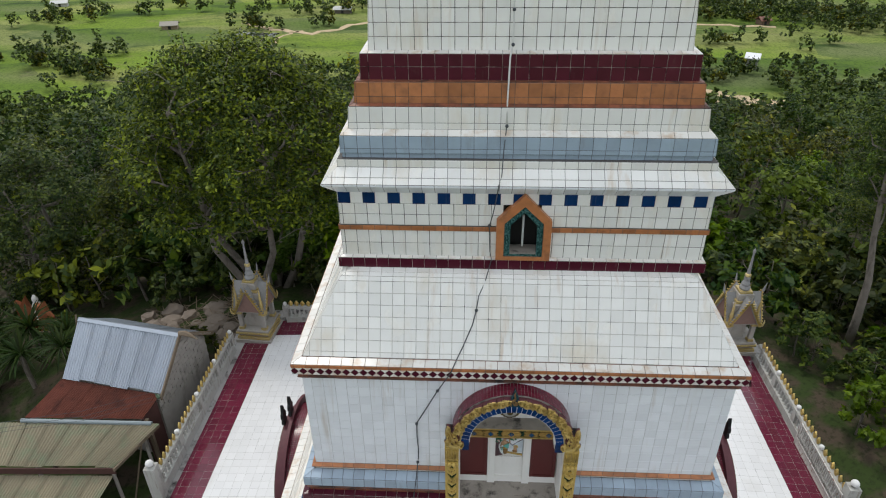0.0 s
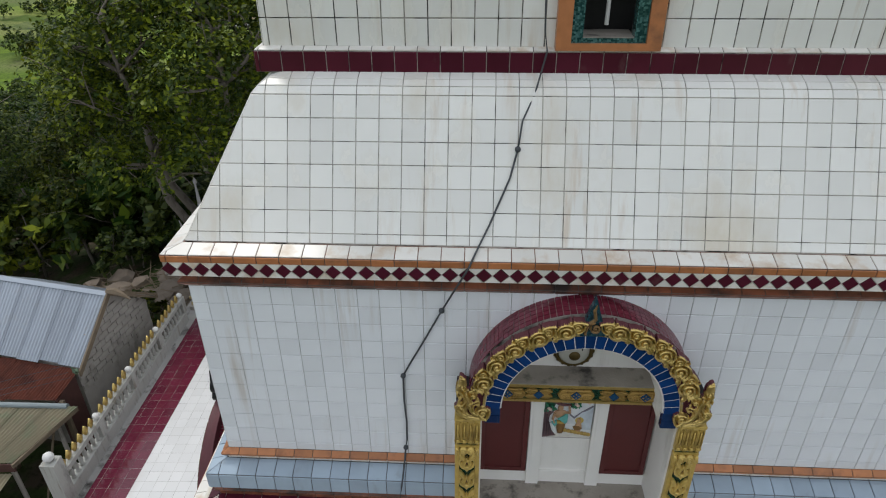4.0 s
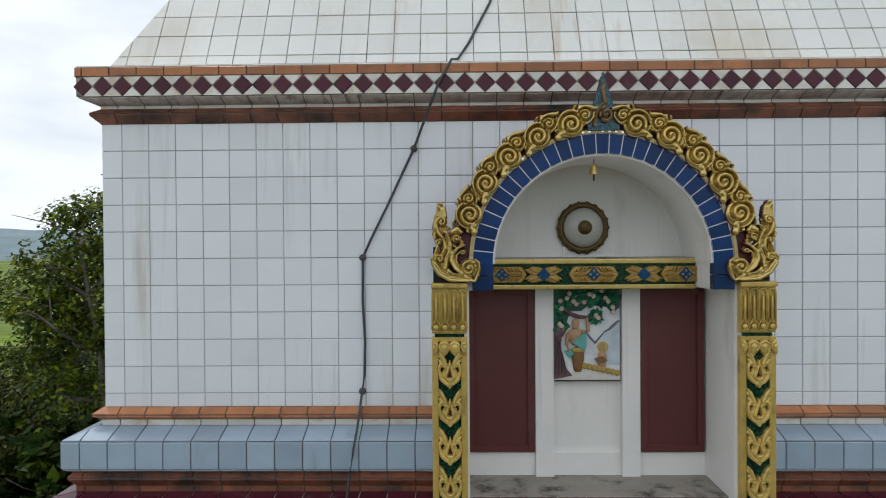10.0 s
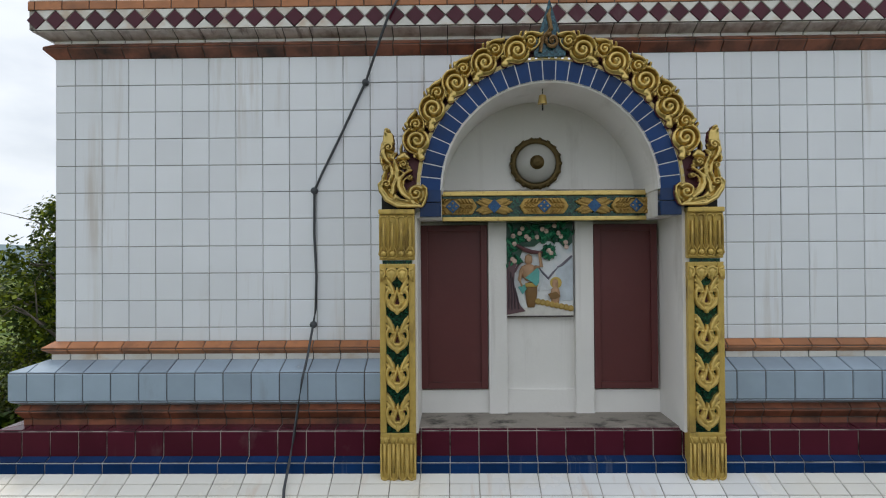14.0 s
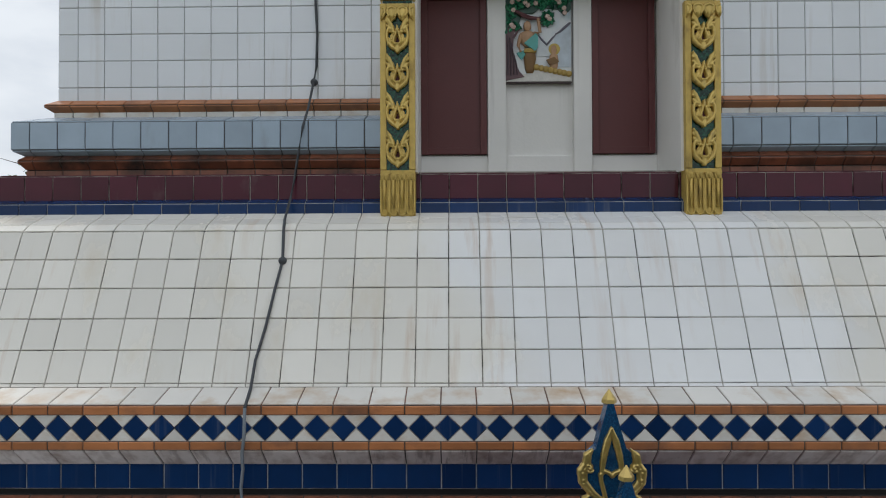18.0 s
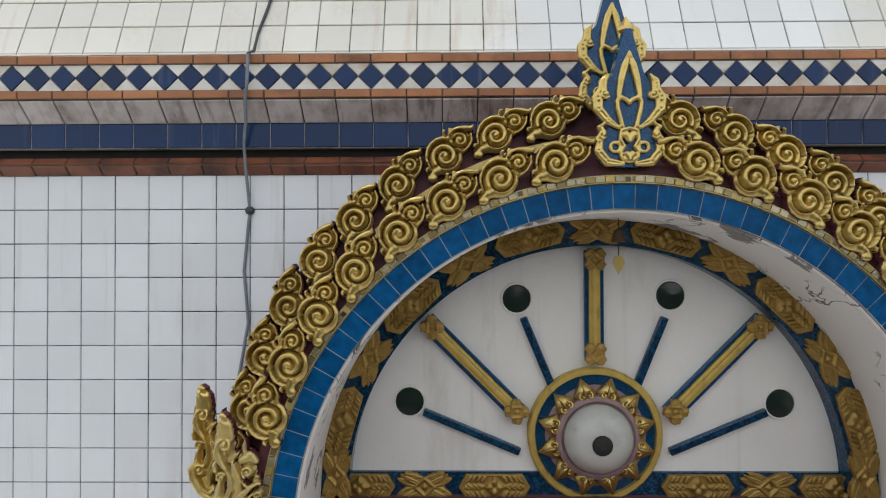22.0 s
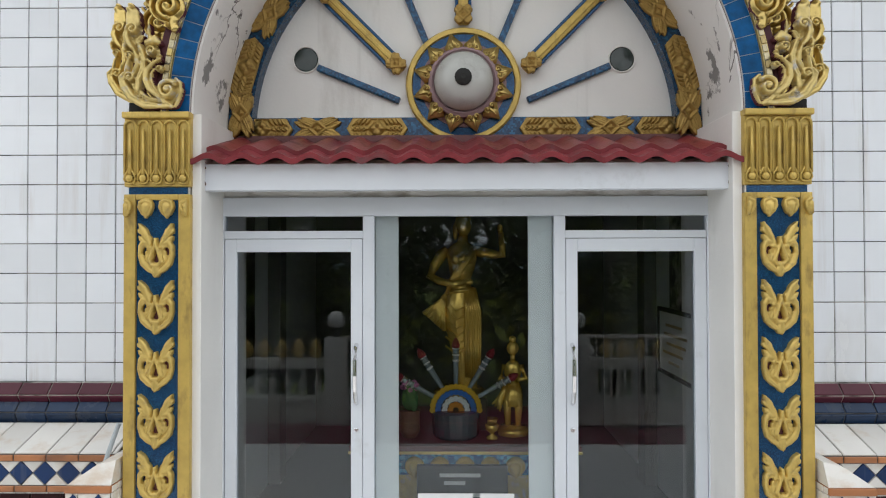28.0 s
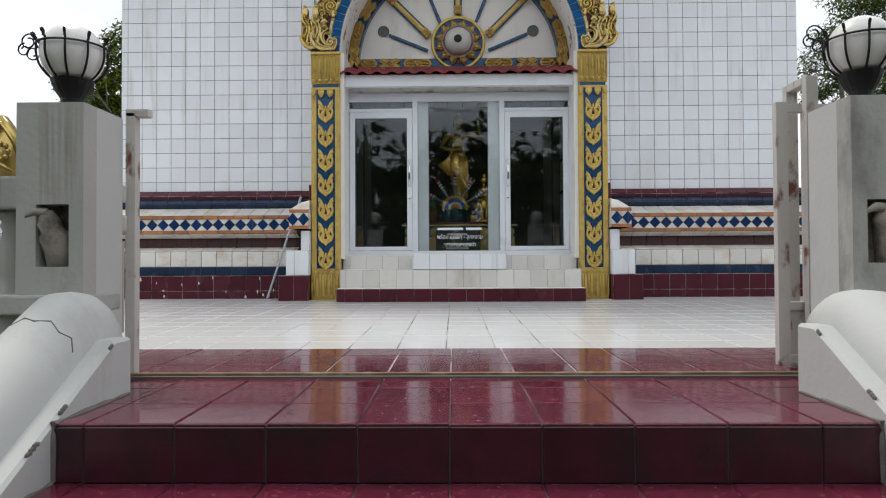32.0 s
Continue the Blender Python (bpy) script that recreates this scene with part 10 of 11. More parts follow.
sticks = bmesh.new()
for k in range(130):
    x, y, a = rnd.uniform(-17, -10.8), rnd.uniform(14.4, 18.4), rnd.uniform(0, 6.28)
    r, z = rnd.uniform(0.2, 0.9), hill_z(x, y) + 0.05
    tube(sticks, [(x - r * math.cos(a), y - r * math.sin(a), z + rnd.uniform(0, .1)), (x, y, z + 0.1), (x + r * math.cos(a), y + r * math.sin(a), z + rnd.uniform(0, .35))], 0.02, 4)
tagged(part("brushwood", sticks, OLD_WOOD), "dry broken sticks scattered over cleared earth", "brushwood", kind="stuff")
STAIR_ORANGE = surface("orange_stair_paint", (0.36, 0.12, 0.05), 0.8, var=0.3, scale=5, bump=0.3)
for x, y, turn in ((-23.9, 18.9, 10), (-22.2, 18.0, -15)):
    p = thing("stair_finial", "orange flame-shaped stair end beside a white stone", "stair ornament", pose(x, y, hill_z(x, y), 0, 0, turn), group="stair ends")
    part("pedestal", boxed(-0.4, 0.4, -0.3, 0.3, -0.3, 0.5, bevel=0.03), STAIR_ORANGE, p)
    part("flame", extrude_xz(bmesh.new(), [(-0.4, 0.5), (0.4, 0.5), (0.5, 1.0), (0.3, 1.3), (0.2, 1.9), (-0.05, 1.5), (-0.3, 1.7), (-0.35, 1.1)], -0.12, 0.12), STAIR_ORANGE, p)
post_white = thing("stone_figure", "weathered white standing stone by the orange stair ends", "stone", pose(-22.9, 18.6, hill_z(-22.9, 18.6)))
part("body", lathe(bmesh.new(), [(0.28, -0.2), (0.25, 0.5), (0.2, 0.9), (0.3, 1.2), (0.2, 1.5), (0.13, 1.6), (0.16, 1.8), (0.05, 2.0)], 12), PLASTER, post_white, smooth=True)

# ---- corner shrines ----
SHRINE_WHITE = surface("weathered_shrine_white", (0.33, 0.31, 0.28), 0.8, var=0.15, scale=5, bump=0.25, bscale=40, stain=((0.24, 0.21, 0.18), 0.54, 0.76, 5.0), streak=3)
SHRINE_GREY = surface("grey_spire_plaster", (0.25, 0.25, 0.25), 0.75, var=0.2, scale=6, bump=0.3, bscale=40, stain=((0.20, 0.19, 0.18), 0.54, 0.72, 6.0))
SHRINE_PINK = surface("faded_pink_panel", (0.20, 0.12, 0.10), 0.8, var=0.2, scale=6, bump=0.2)


def toothed(a, b, n, width, size):
    """A flat board from a to b in the x-z plane with pointed teeth on its upper side."""
    a, b = Vector(a), Vector(b)
    d = (b - a) / n
    up = Vector((-d.z, 0, d.x)).normalized()
    if up.z < 0:
        up = -up
    pts = [a - up * width]
    for k in range(n):
        pts += [a + d * k, a + d * (k + 0.25) + up * size * 1.2 + d * 0.1, a + d * (k + 0.75)]
    pts += [b, b - up * width]
    return [(p.x, p.z) for p in pts]


def shrine(x, y, z, turn):
    s = thing("spirit_shrine", "weathered white corner shrine with gold gables and spire", "shrine", pose(x, y, z, 0, 0, turn), group="corner shrines")
    for w, z0, z1, mat, bev in ((0.76, 0.0, 0.16, SHRINE_WHITE, 0.02), (0.70, 0.162, 0.30, WORN_GOLD, 0.04), (0.62, 0.302, 0.42, SHRINE_WHITE, 0.02), (0.72, 0.422, 0.52, WORN_GOLD, 0.03), (0.68, 0.522, 0.60, SHRINE_WHITE, 0.015)):
        part("base_tier", boxed(-w, w, -w, w, z0, z1, bevel=bev), mat, s)
    for sx in (-1, 1):
        for sy in (-1, 1):
            c = (sx * 0.48, sy * 0.48)
            part("pillar", boxed(c[0] - 0.085, c[0] + 0.085, c[1] - 0.085, c[1] + 0.085, 0.60, 1.42, bevel=0.01), SHRINE_WHITE, s)
            part("pillar_foot", boxed(c[0] - 0.115, c[0] + 0.115, c[1] - 0.115, c[1] + 0.115, 0.602, 0.72, bevel=0.015), WORN_GOLD, s)
            part("pillar_head", boxed(c[0] - 0.12, c[0] + 0.12, c[1] - 0.12, c[1] + 0.12, 1.36, 1.47, bevel=0.02), WORN_GOLD, s)
            part("corner_spire", lathe(bmesh.new(), [(0.09, 1.48), (0.11, 1.6), (0.07, 1.75), (0.09, 1.85), (0.05, 2.05), (0.055, 2.2), (0.02, 2.5), (0.004, 2.75)], 8, (sx * 0.5, sy * 0.5, 0)), WORN_GOLD, s)
    part("core", boxed(-0.3, 0.3, -0.3, 0.3, 0.60, 1.5, bevel=0.01), SHRINE_WHITE, s)
    part("ceiling_slab", boxed(-0.60, 0.60, -0.60, 0.60, 1.472, 1.56, bevel=0.02), SHRINE_WHITE, s)
    for k in range(4):
        turn4 = Matrix.Rotation(k * math.pi / 2, 4, "Z")
        g = part("gable", extrude_xz(bmesh.new(), [(-0.52, 1.56), (0.52, 1.56), (0.30, 1.95), (0, 2.62), (-0.30, 1.95)], -0.66, -0.60), SHRINE_PINK, s, at=turn4)
        part("gable_roof", extrude_xz(bmesh.new(), [(-0.60, 1.50), (-0.34, 1.98), (0, 2.66), (0.34, 1.98), (0.60, 1.50), (0.52, 1.50), (0.27, 1.95), (0, 2.5), (-0.27, 1.95), (-0.52, 1.50)], -0.70, 0.0), SHRINE_GREY, s, at=turn4)
        for e in (-1, 1):
            for a, b, n in (((e * 0.62, 0, 1.46), (e * 0.35, 0, 1.99), 5), ((e * 0.35, 0, 1.99), (0, 0, 2.70), 6)):
                part("toothed_edge", extrude_xz(bmesh.new(), toothed(a, b, n, 0.06, 0.085), -0.735, -0.70), GOLD, s, at=turn4)
            bm = bmesh.new()
            tube(bm, [(e * 0.60, -0.70, 1.47), (e * 0.70, -0.70, 1.50), (e * 0.75, -0.71, 1.62), (e * 0.74, -0.71, 1.78)], 0.04, 6, [0.05, 0.045, 0.03, 0.006])
            part("eave_horn", bm, WORN_GOLD, s, at=turn4)
        bm = bmesh.new()
        tube(bm, [(0, -0.71, 2.60), (0, -0.78, 2.72), (0, -0.80, 2.86), (0, -0.84, 3.06)], 0.04, 6, [0.05, 0.05, 0.03, 0.004])
        part("ridge_horn", bm, SHRINE_GREY, s, at=turn4)
    for w, z0, z1, mat in ((0.44, 1.9, 2.30, SHRINE_WHITE), (0.36, 2.302, 2.42, WORN_GOLD), (0.30, 2.422, 2.70, SHRINE_WHITE), (0.25, 2.702, 2.80, WORN_GOLD)):
        part("roof_tier", boxed(-w, w, -w, w, z0, z1, bevel=0.02), mat, s)
    part("spire", lathe(bmesh.new(), [(0.19, 2.80), (0.21, 2.88), (0.15, 2.98), (0.17, 3.05), (0.11, 3.18), (0.12, 3.30), (0.075, 3.42), (0.055, 3.8), (0.038, 4.2), (0.030, 4.38), (0.058, 4.45), (0.055, 4.52), (0.004, 4.62)], 14), SHRINE_GREY, s, smooth=False)
    part("spire_ring", lathe(bmesh.new(), [(0.08, 3.36), (0.115, 3.39), (0.115, 3.47), (0.06, 3.52)], 14), WORN_GOLD, s, "dull gold ring round the spire")
    return s


shrine(-9.9, 14.45, -0.30, -4)
shrine(9.75, 14.4, -0.30, 4)

# ---- trees ----


def leaf_material(name, dark, light, through=0.3):
    m = bpy.data.materials.new(name)
    m.use_nodes = True
    n, l = m.node_tree.nodes, m.node_tree.links
    b, out = n["Principled BSDF"], n["Material Output"]
    geo, info = n.new("ShaderNodeNewGeometry"), n.new("ShaderNodeObjectInfo")
    mix = n.new("ShaderNodeMix")
    mix.data_type = "RGBA"
    mix.inputs["A"].default_value, mix.inputs["B"].default_value = (*dark, 1), (*light, 1)
    pw = n.new("ShaderNodeMath")
    pw.operation = "POWER"
    pw.inputs[1].default_value = 2.2
    l.new(geo.outputs["Random Per Island"], pw.inputs[0])
    l.new(pw.outputs[0], mix.inputs["Factor"])
    hsv = n.new("ShaderNodeHueSaturation")
    for socket, lo, hi, off in (("Hue", 0.475, 0.525, 0.0), ("Value", 0.65, 1.25, 0.37), ("Saturation", 0.98, 1.2, 0.71)):
        ad, fr, mr = n.new("ShaderNodeMath"), n.new("ShaderNodeMath"), n.new("ShaderNodeMapRange")
        fr.operation = "FRACT"
        ad.inputs[1].default_value = off
        l.new(info.outputs["Random"], ad.inputs[0])
        mu = n.new("ShaderNodeMath")
        mu.operation = "MULTIPLY"
        mu.inputs[1].default_value = 1 + 6 * off
        l.new(ad.outputs[0], mu.inputs[0])
        l.new(mu.outputs[0], fr.inputs[0])
        l.new(fr.outputs[0], mr.inputs["Value"])
        mr.inputs["To Min"].default_value, mr.inputs["To Max"].default_value = lo, hi
        l.new(mr.outputs["Result"], hsv.inputs[socket])
    l.new(mix.outputs["Result"], hsv.inputs["Color"])
    l.new(hsv.outputs["Color"], b.inputs["Base Color"])
    b.inputs["Roughness"].default_value = 0.45
    b.inputs["Specular IOR Level"].default_value = 0.14
    tr, ms = n.new("ShaderNodeBsdfTranslucent"), n.new("ShaderNodeMixShader")
    l.new(hsv.outputs["Color"], tr.inputs["Color"])
    ms.inputs["Fac"].default_value = through
    l.new(b.outputs["BSDF"], ms.inputs[1])
    l.new(tr.outputs["BSDF"], ms.inputs[2])
    l.new(ms.outputs["Shader"], out.inputs["Surface"])
    return m


LEAF = leaf_material("broadleaf_green", (0.032, 0.050, 0.015), (0.235, 0.260, 0.045))
LEAF_DARK = leaf_material("deep_green_leaf", (0.022, 0.042, 0.013), (0.118, 0.150, 0.030))
LEAF_BRIGHT = leaf_material("fresh_green_leaf", (0.055, 0.105, 0.012), (0.16, 0.25, 0.03))
BARK = surface("grey_bark", (0.19, 0.165, 0.14), 0.9, var=0.35, scale=4, bump=0.5, bscale=25, stain=((0.08, 0.07, 0.055), 0.5, 0.7, 5), streak=3)


def leaf_mesh(name, points, normals, size, material, rng, narrow=0.5):
    """Many small leaves, each a folded blade of four corners."""
    k = len(points)
    n = normals / np.linalg.norm(normals, axis=1, keepdims=True)
    t = rng.normal(size=(k, 3))
    t[:, 2] -= 0.35
    t -= n * (t * n).sum(1, keepdims=True)
    t /= np.linalg.norm(t, axis=1, keepdims=True)
    s = np.cross(n, t)
    L = (size * rng.uniform(0.6, 1.35, k))[:, None]
    W = L * narrow * rng.uniform(0.7, 1.2, k)[:, None]
    v = np.empty((k, 4, 3))
    v[:, 0] = points - t * L * 0.5
    v[:, 1] = points + s * W * 0.5 - n * W * 0.12
    v[:, 2] = points + t * L * 0.5 - n * L * 0.12
    v[:, 3] = points - s * W * 0.5 - n * W * 0.12
    me = bpy.data.meshes.new(name)
    me.vertices.add(4 * k)
    me.vertices.foreach_set("co", v.reshape(-1))
    me.loops.add(4 * k)
    me.loops.foreach_set("vertex_index", np.arange(4 * k))
    me.polygons.add(k)
    me.polygons.foreach_set("loop_start", np.arange(0, 4 * k, 4))
    me.materials.append(material)
    me.update(calc_edges=True)
    return me


def lobe_leaves(rng, centre, radius, count, flat=0.75, twig=0.12, hollow=0.45):
    """Places and facings of the leaves of one bough."""
    twigs = max(4, count // 14)
    d = rng.normal(size=(twigs, 3))
    d /= np.linalg.norm(d, axis=1, keepdims=True)
    d[:, 2] = np.where(d[:, 2] < -0.35, -d[:, 2], d[:, 2])
    tp = d * (radius * rng.uniform(hollow, 1.08, twigs)[:, None])
    tp[:, 2] *= flat
    pick = rng.integers(0, twigs, count)
    p = tp[pick] + rng.normal(size=(count, 3)) * twig * radius
    nrm = d[pick] * 0.8 + rng.normal(size=(count, 3)) * 0.55 + np.array([0, 0, 0.75])
    return centre + p, nrm


def grow(name, label, seed, height, spread, leaves, leaf, material, at, stems=1, lobes=16, clear=0.35, lobe=0.36, group="", trunk=0.16, lean=0.3, narrow=0.5, category="tree", hollow=0.45, twigs=3):
    """A tree: stems from the ground, a limb to each bough, and leaves round the boughs."""
    rng = np.random.default_rng(seed)
    tree = thing(name, label, category, at, group=group)
    wood = bmesh.new()
    mid = height * (1 + clear) / 2
    half = height * (1 - clear) / 2
    paths = []
    for s in range(stems):
        a = 2 * math.pi * (s + rng.uniform(0, 0.6)) / stems
        out = spread * lean * (1 if stems > 1 else 0.3)
        foot = Vector((math.cos(a), math.sin(a), 0)) * (0.1 if stems == 1 else 0.45)
        top = Vector((math.cos(a) * out, math.sin(a) * out, height * rng.uniform(0.72, 0.86)))
        pts = [foot + Vector((0, 0, -0.5))]
        for k in range(1, 7):
            q = k / 6
            w = Vector((rng.normal() * 0.16, rng.normal() * 0.16, 0)) * (height / 10)
            pts.append(foot.lerp(top, q) + Vector((math.cos(a), math.sin(a), 0)) * (out * 0.25 * math.sin(q * math.pi)) + w * (q < 1))
        tube(wood, pts, trunk, 8 if twigs > 1 else 5, [trunk * (1.25 - 0.95 * k / 6) / (stems ** 0.25) for k in range(7)])
        paths.append(pts)
    P, N = [], []
    for k in range(lobes):
        zz = 1 - 1.72 * (k + 0.5) / lobes
        a = 2.39996 * k + rng.uniform(-0.4, 0.4)
        rr = math.sqrt(max(0, 1 - zz * zz))
        reach = rng.uniform(0.45, 0.80)
        c = Vector((spread * rr * reach * math.cos(a), spread * rr * reach * math.sin(a), mid + half * zz * rng.uniform(0.62, 0.84)))
        R = spread * lobe * rng.uniform(0.75, 1.25)
        src = min((p for path in paths for p in path[2:]), key=lambda p: (p - c).length + max(0, p.z - c.z + 0.3) * 3)
        bend_p = src.lerp(c, 0.5) + Vector((rng.normal() * 0.2, rng.normal() * 0.2, -0.06 * (c - src).length))
        r0 = trunk * 0.34
        tube(wood, [src, bend_p, c], r0, 5 if twigs > 1 else 4, [r0, r0 * 0.65, r0 * 0.3])
        for q in range(twigs):
            e = c + Vector(rng.normal(size=3)) * R * 0.5
            tube(wood, [bend_p.lerp(c, 0.5 + 0.2 * q), c.lerp(e, 0.45) + Vector((0, 0, 0.1)), e], 0.02, 4, [r0 * 0.4, r0 * 0.25, r0 * 0.1])
        p, nr = lobe_leaves(rng, np.array(c), R, int(leaves / lobes), hollow=hollow)
        P.append(p)
        N.append(nr)
    part("trunk", wood, BARK, tree, smooth=True)
    part("crown", leaf_mesh("crown", np.concatenate(P), np.concatenate(N), leaf, material, rng, narrow), parent=tree)
    return tree


def on_hill(x, y, turn=0.0, scale=1.0):
    return pose(x, y, hill_z(x, y) - 0.1, 0, 0, turn) @ Matrix.Scale(scale, 4)


# the large trees close behind the terrace
grow("broadleaf_tree", "large spreading tree with grey forked trunks behind the terrace", 11, 12.6, 6.2, 52000, 0.19, LEAF, on_hill(-10.8, 18.9), stems=5, lobes=95, clear=0.20, lobe=0.20, trunk=0.24, lean=0.50, group="large trees", narrow=0.55, hollow=0.62)
grow("broadleaf_tree", "dense dark green tree rising from the slope", 12, 8.6, 4.2, 17000, 0.22, LEAF_DARK, on_hill(-18.3, 23.6), stems=3, lobes=26, clear=0.06, lobe=0.30, trunk=0.2, group="large trees")
grow("broadleaf_tree", "dark leafy tree above the sheds and palms", 13, 10.2, 3.8, 16000, 0.22, LEAF_DARK, on_hill(-24.6, 22.5), stems=2, lobes=24, clear=0.05, lobe=0.32, trunk=0.2, group="large trees")
grow("broadleaf_tree", "round leafy tree standing behind the temple tower", 14, 12.5, 5.0, 13000, 0.27, LEAF, on_hill(-3.5, 27.0), stems=3, lobes=26, clear=0.08, lobe=0.30, trunk=0.2, group="large trees")
grow("slender_tree", "slender feathery tree leaning beside the terrace wall", 15, 13.2, 2.7, 26000, 0.16, LEAF_DARK, on_hill(15.8, 16.2, 40), stems=1, lobes=30, clear=0.40, lobe=0.34, trunk=0.16, lean=0.9, group="large trees", narrow=0.35, hollow=0.3)
grow("slender_tree", "thin feathery tree on the wooded slope", 16, 8.2, 3.6, 17000, 0.17, LEAF_DARK, on_hill(20.5, 21.5), stems=2, lobes=22, clear=0.35, lobe=0.34, trunk=0.16, group="large trees", narrow=0.35, hollow=0.3)
grow("broadleaf_tree", "leafy tree filling the slope behind the terrace", 17, 9.0, 4.6, 17000, 0.22, LEAF_DARK, on_hill(9.5, 27.0), stems=3, lobes=24, clear=0.15, lobe=0.32, trunk=0.2, group="large trees")

# undergrowth round the terrace
rng = np.random.default_rng(40)
shrub_spots = [(-13.0, 19.2, 1.0), (-15.5, 18.9, 0.9), (-8.0, 18.4, 1.0), (-5.0, 18.6, 1.2), (-2, 19, 1.2), (2, 19, 1.1), (5.5, 18.8, 1.2), (8.5, 18.0, 1.2), (11.5, 17.5, 1.2), (13.2, 15.0, 1.0), (14.5, 12.8, 0.9), (16.2, 13.5, 1.3), (18.2, 15.5, 1.4), (13.6, 10.5, 0.7), (16.0, 9.8, 1.0), (18.8, 11.5, 1.2), (17.0, 18.5, 1.3), (-12.6, 14.0, 0.5), (14.6, 7.5, 0.6), (17.5, 6.0, 0.8)]
for k in range(64):
    a, r = radians(-62 + 124 * (k + rng.uniform(0, 1)) / 64), float(rng.uniform(19.5, 27))
    x, y = r * math.sin(a), 5 + r * math.cos(a)
    if y > 16.5 and not (-26 < x < -10 and y < 20.5):
        shrub_spots.append((x, y, float(rng.uniform(0.9, 1.7))))
shrub_spots += [(x, -15.5 - 1.2 * (k % 3), 1.1 + 0.15 * (k % 3)) for k, x in enumerate((-13, -10.6, -8.4, -6.0, -3.6, -1.2, 1.1, 3.4, 5.8, 8.2, 10.4, 12.8))]
shrub_spots += [(-23.5, 11.5, 1.3), (-25.0, 13.8, 1.5), (-16.7, 14.0, 0.7), (-21.8, 9.4, 1.2), (-24.2, 9.0, 1.4), (-20.6, 16.6, 0.7)]
shrub_spots += [(-26 + 1.45 * k, 20.6 + 1.3 * (k % 3), 1.25 + 0.2 * (k % 2)) for k in range(11)] + [(-9.5, 19.6, 1.2), (-7.2, 20.6, 1.4), (-4.5, 21.2, 1.4)]
bush = None
for k, (x, y, s) in enumerate(shrub_spots):
    at = on_hill(x, y, 67.0 * k, s)
    if k % 3 == 0:
        bush = grow("shrub", "bushy green shrub growing on the slope", 50 + k, 2.4, 1.5, 950, 0.31, (LEAF_DARK, LEAF, LEAF_DARK, LEAF_DARK, LEAF_BRIGHT)[k // 3 % 5], at, stems=3, lobes=10, clear=0.0, lobe=0.45, trunk=0.05, twigs=1, group="shrubs round the terrace", category="shrub")
    else:
        copy_thing(bush, at)


# palm-like plants beside the sheds
def screw_pine(seed, at, height):
    rnd = random.Random(seed)
    t = thing("screw_pine", "spiky dark green screw pine with long strap leaves", "palm", at, group="screw pines")
    part("trunk", tube(bmesh.new(), [(0, 0, -0.3), (0.05, 0.03, height * 0.5), (0, 0, height)], 0.09, 7), BARK, t)
    for k in range(64):
        a, up = rnd.uniform(0, 6.283), rnd.uniform(-0.25, 1.25)
        L, w = rnd.uniform(0.9, 1.35), 0.055
        bm = bmesh.new()
        d, side = Vector((math.cos(a), math.sin(a), 0)), Vector((-math.sin(a), math.cos(a), 0))
        rows = []
        for q in range(5):
            s = q / 4
            c = d * (L * s * math.cos(up) + 0.05) + Vector((0, 0, height + L * s * math.sin(up) - 0.55 * L * s * s * math.cos(up)))
            ww = w * (1 - s) ** 0.6 * (0.6 + s)
            rows.append([bm.verts.new(c + side * ww + Vector((0, 0, 0.02))), bm.verts.new(c), bm.verts.new(c - side * ww + Vector((0, 0, 0.02)))])
        for r0, r1 in zip(rows, rows[1:]):
            bm.faces.new((r0[0], r0[1], r1[1], r1[0]))
            bm.faces.new((r0[1], r0[2], r1[2], r1[1]))
        part("leaf", bm, LEAF_DARK, t)
    return t


pine = screw_pine(3, on_hill(-18.6, 14.6, 0), 1.6)
for x, y, a, s in ((-20.6, 15.0, 70, 1.35), (-19.6, 12.9, 140, 1.2), (-21.8, 13.2, 210, 1.4), (-17.6, 12.8, 300, 1.1), (-22.8, 15.6, 20, 1.3)):
    copy_thing(pine, on_hill(x, y, a, s))

# the wooded hillside
protos = []
for k, (h, w, mat, st, clr) in enumerate(((9.5, 3.9, LEAF_DARK, 2, 0.1), (8.5, 4.2, LEAF, 3, 0.1), (10.5, 3.5, LEAF_DARK, 1, 0.15), (7.5, 3.6, LEAF_BRIGHT, 2, 0.05), (9.0, 4.4, LEAF_DARK, 3, 0.08))):
    protos.append((h, w, mat, st, clr, 70 + k))
made = {}
taken = [(-11.0, 18.9, 6), (-18.3, 23.6, 4.0), (-24.6, 22.5, 3.8), (-3.5, 27.0, 4.6), (15.3, 16.2, 3.5), (20.5, 21.5, 3.8), (9.5, 27, 4.6)]
rng = np.random.default_rng(7)
count = 0
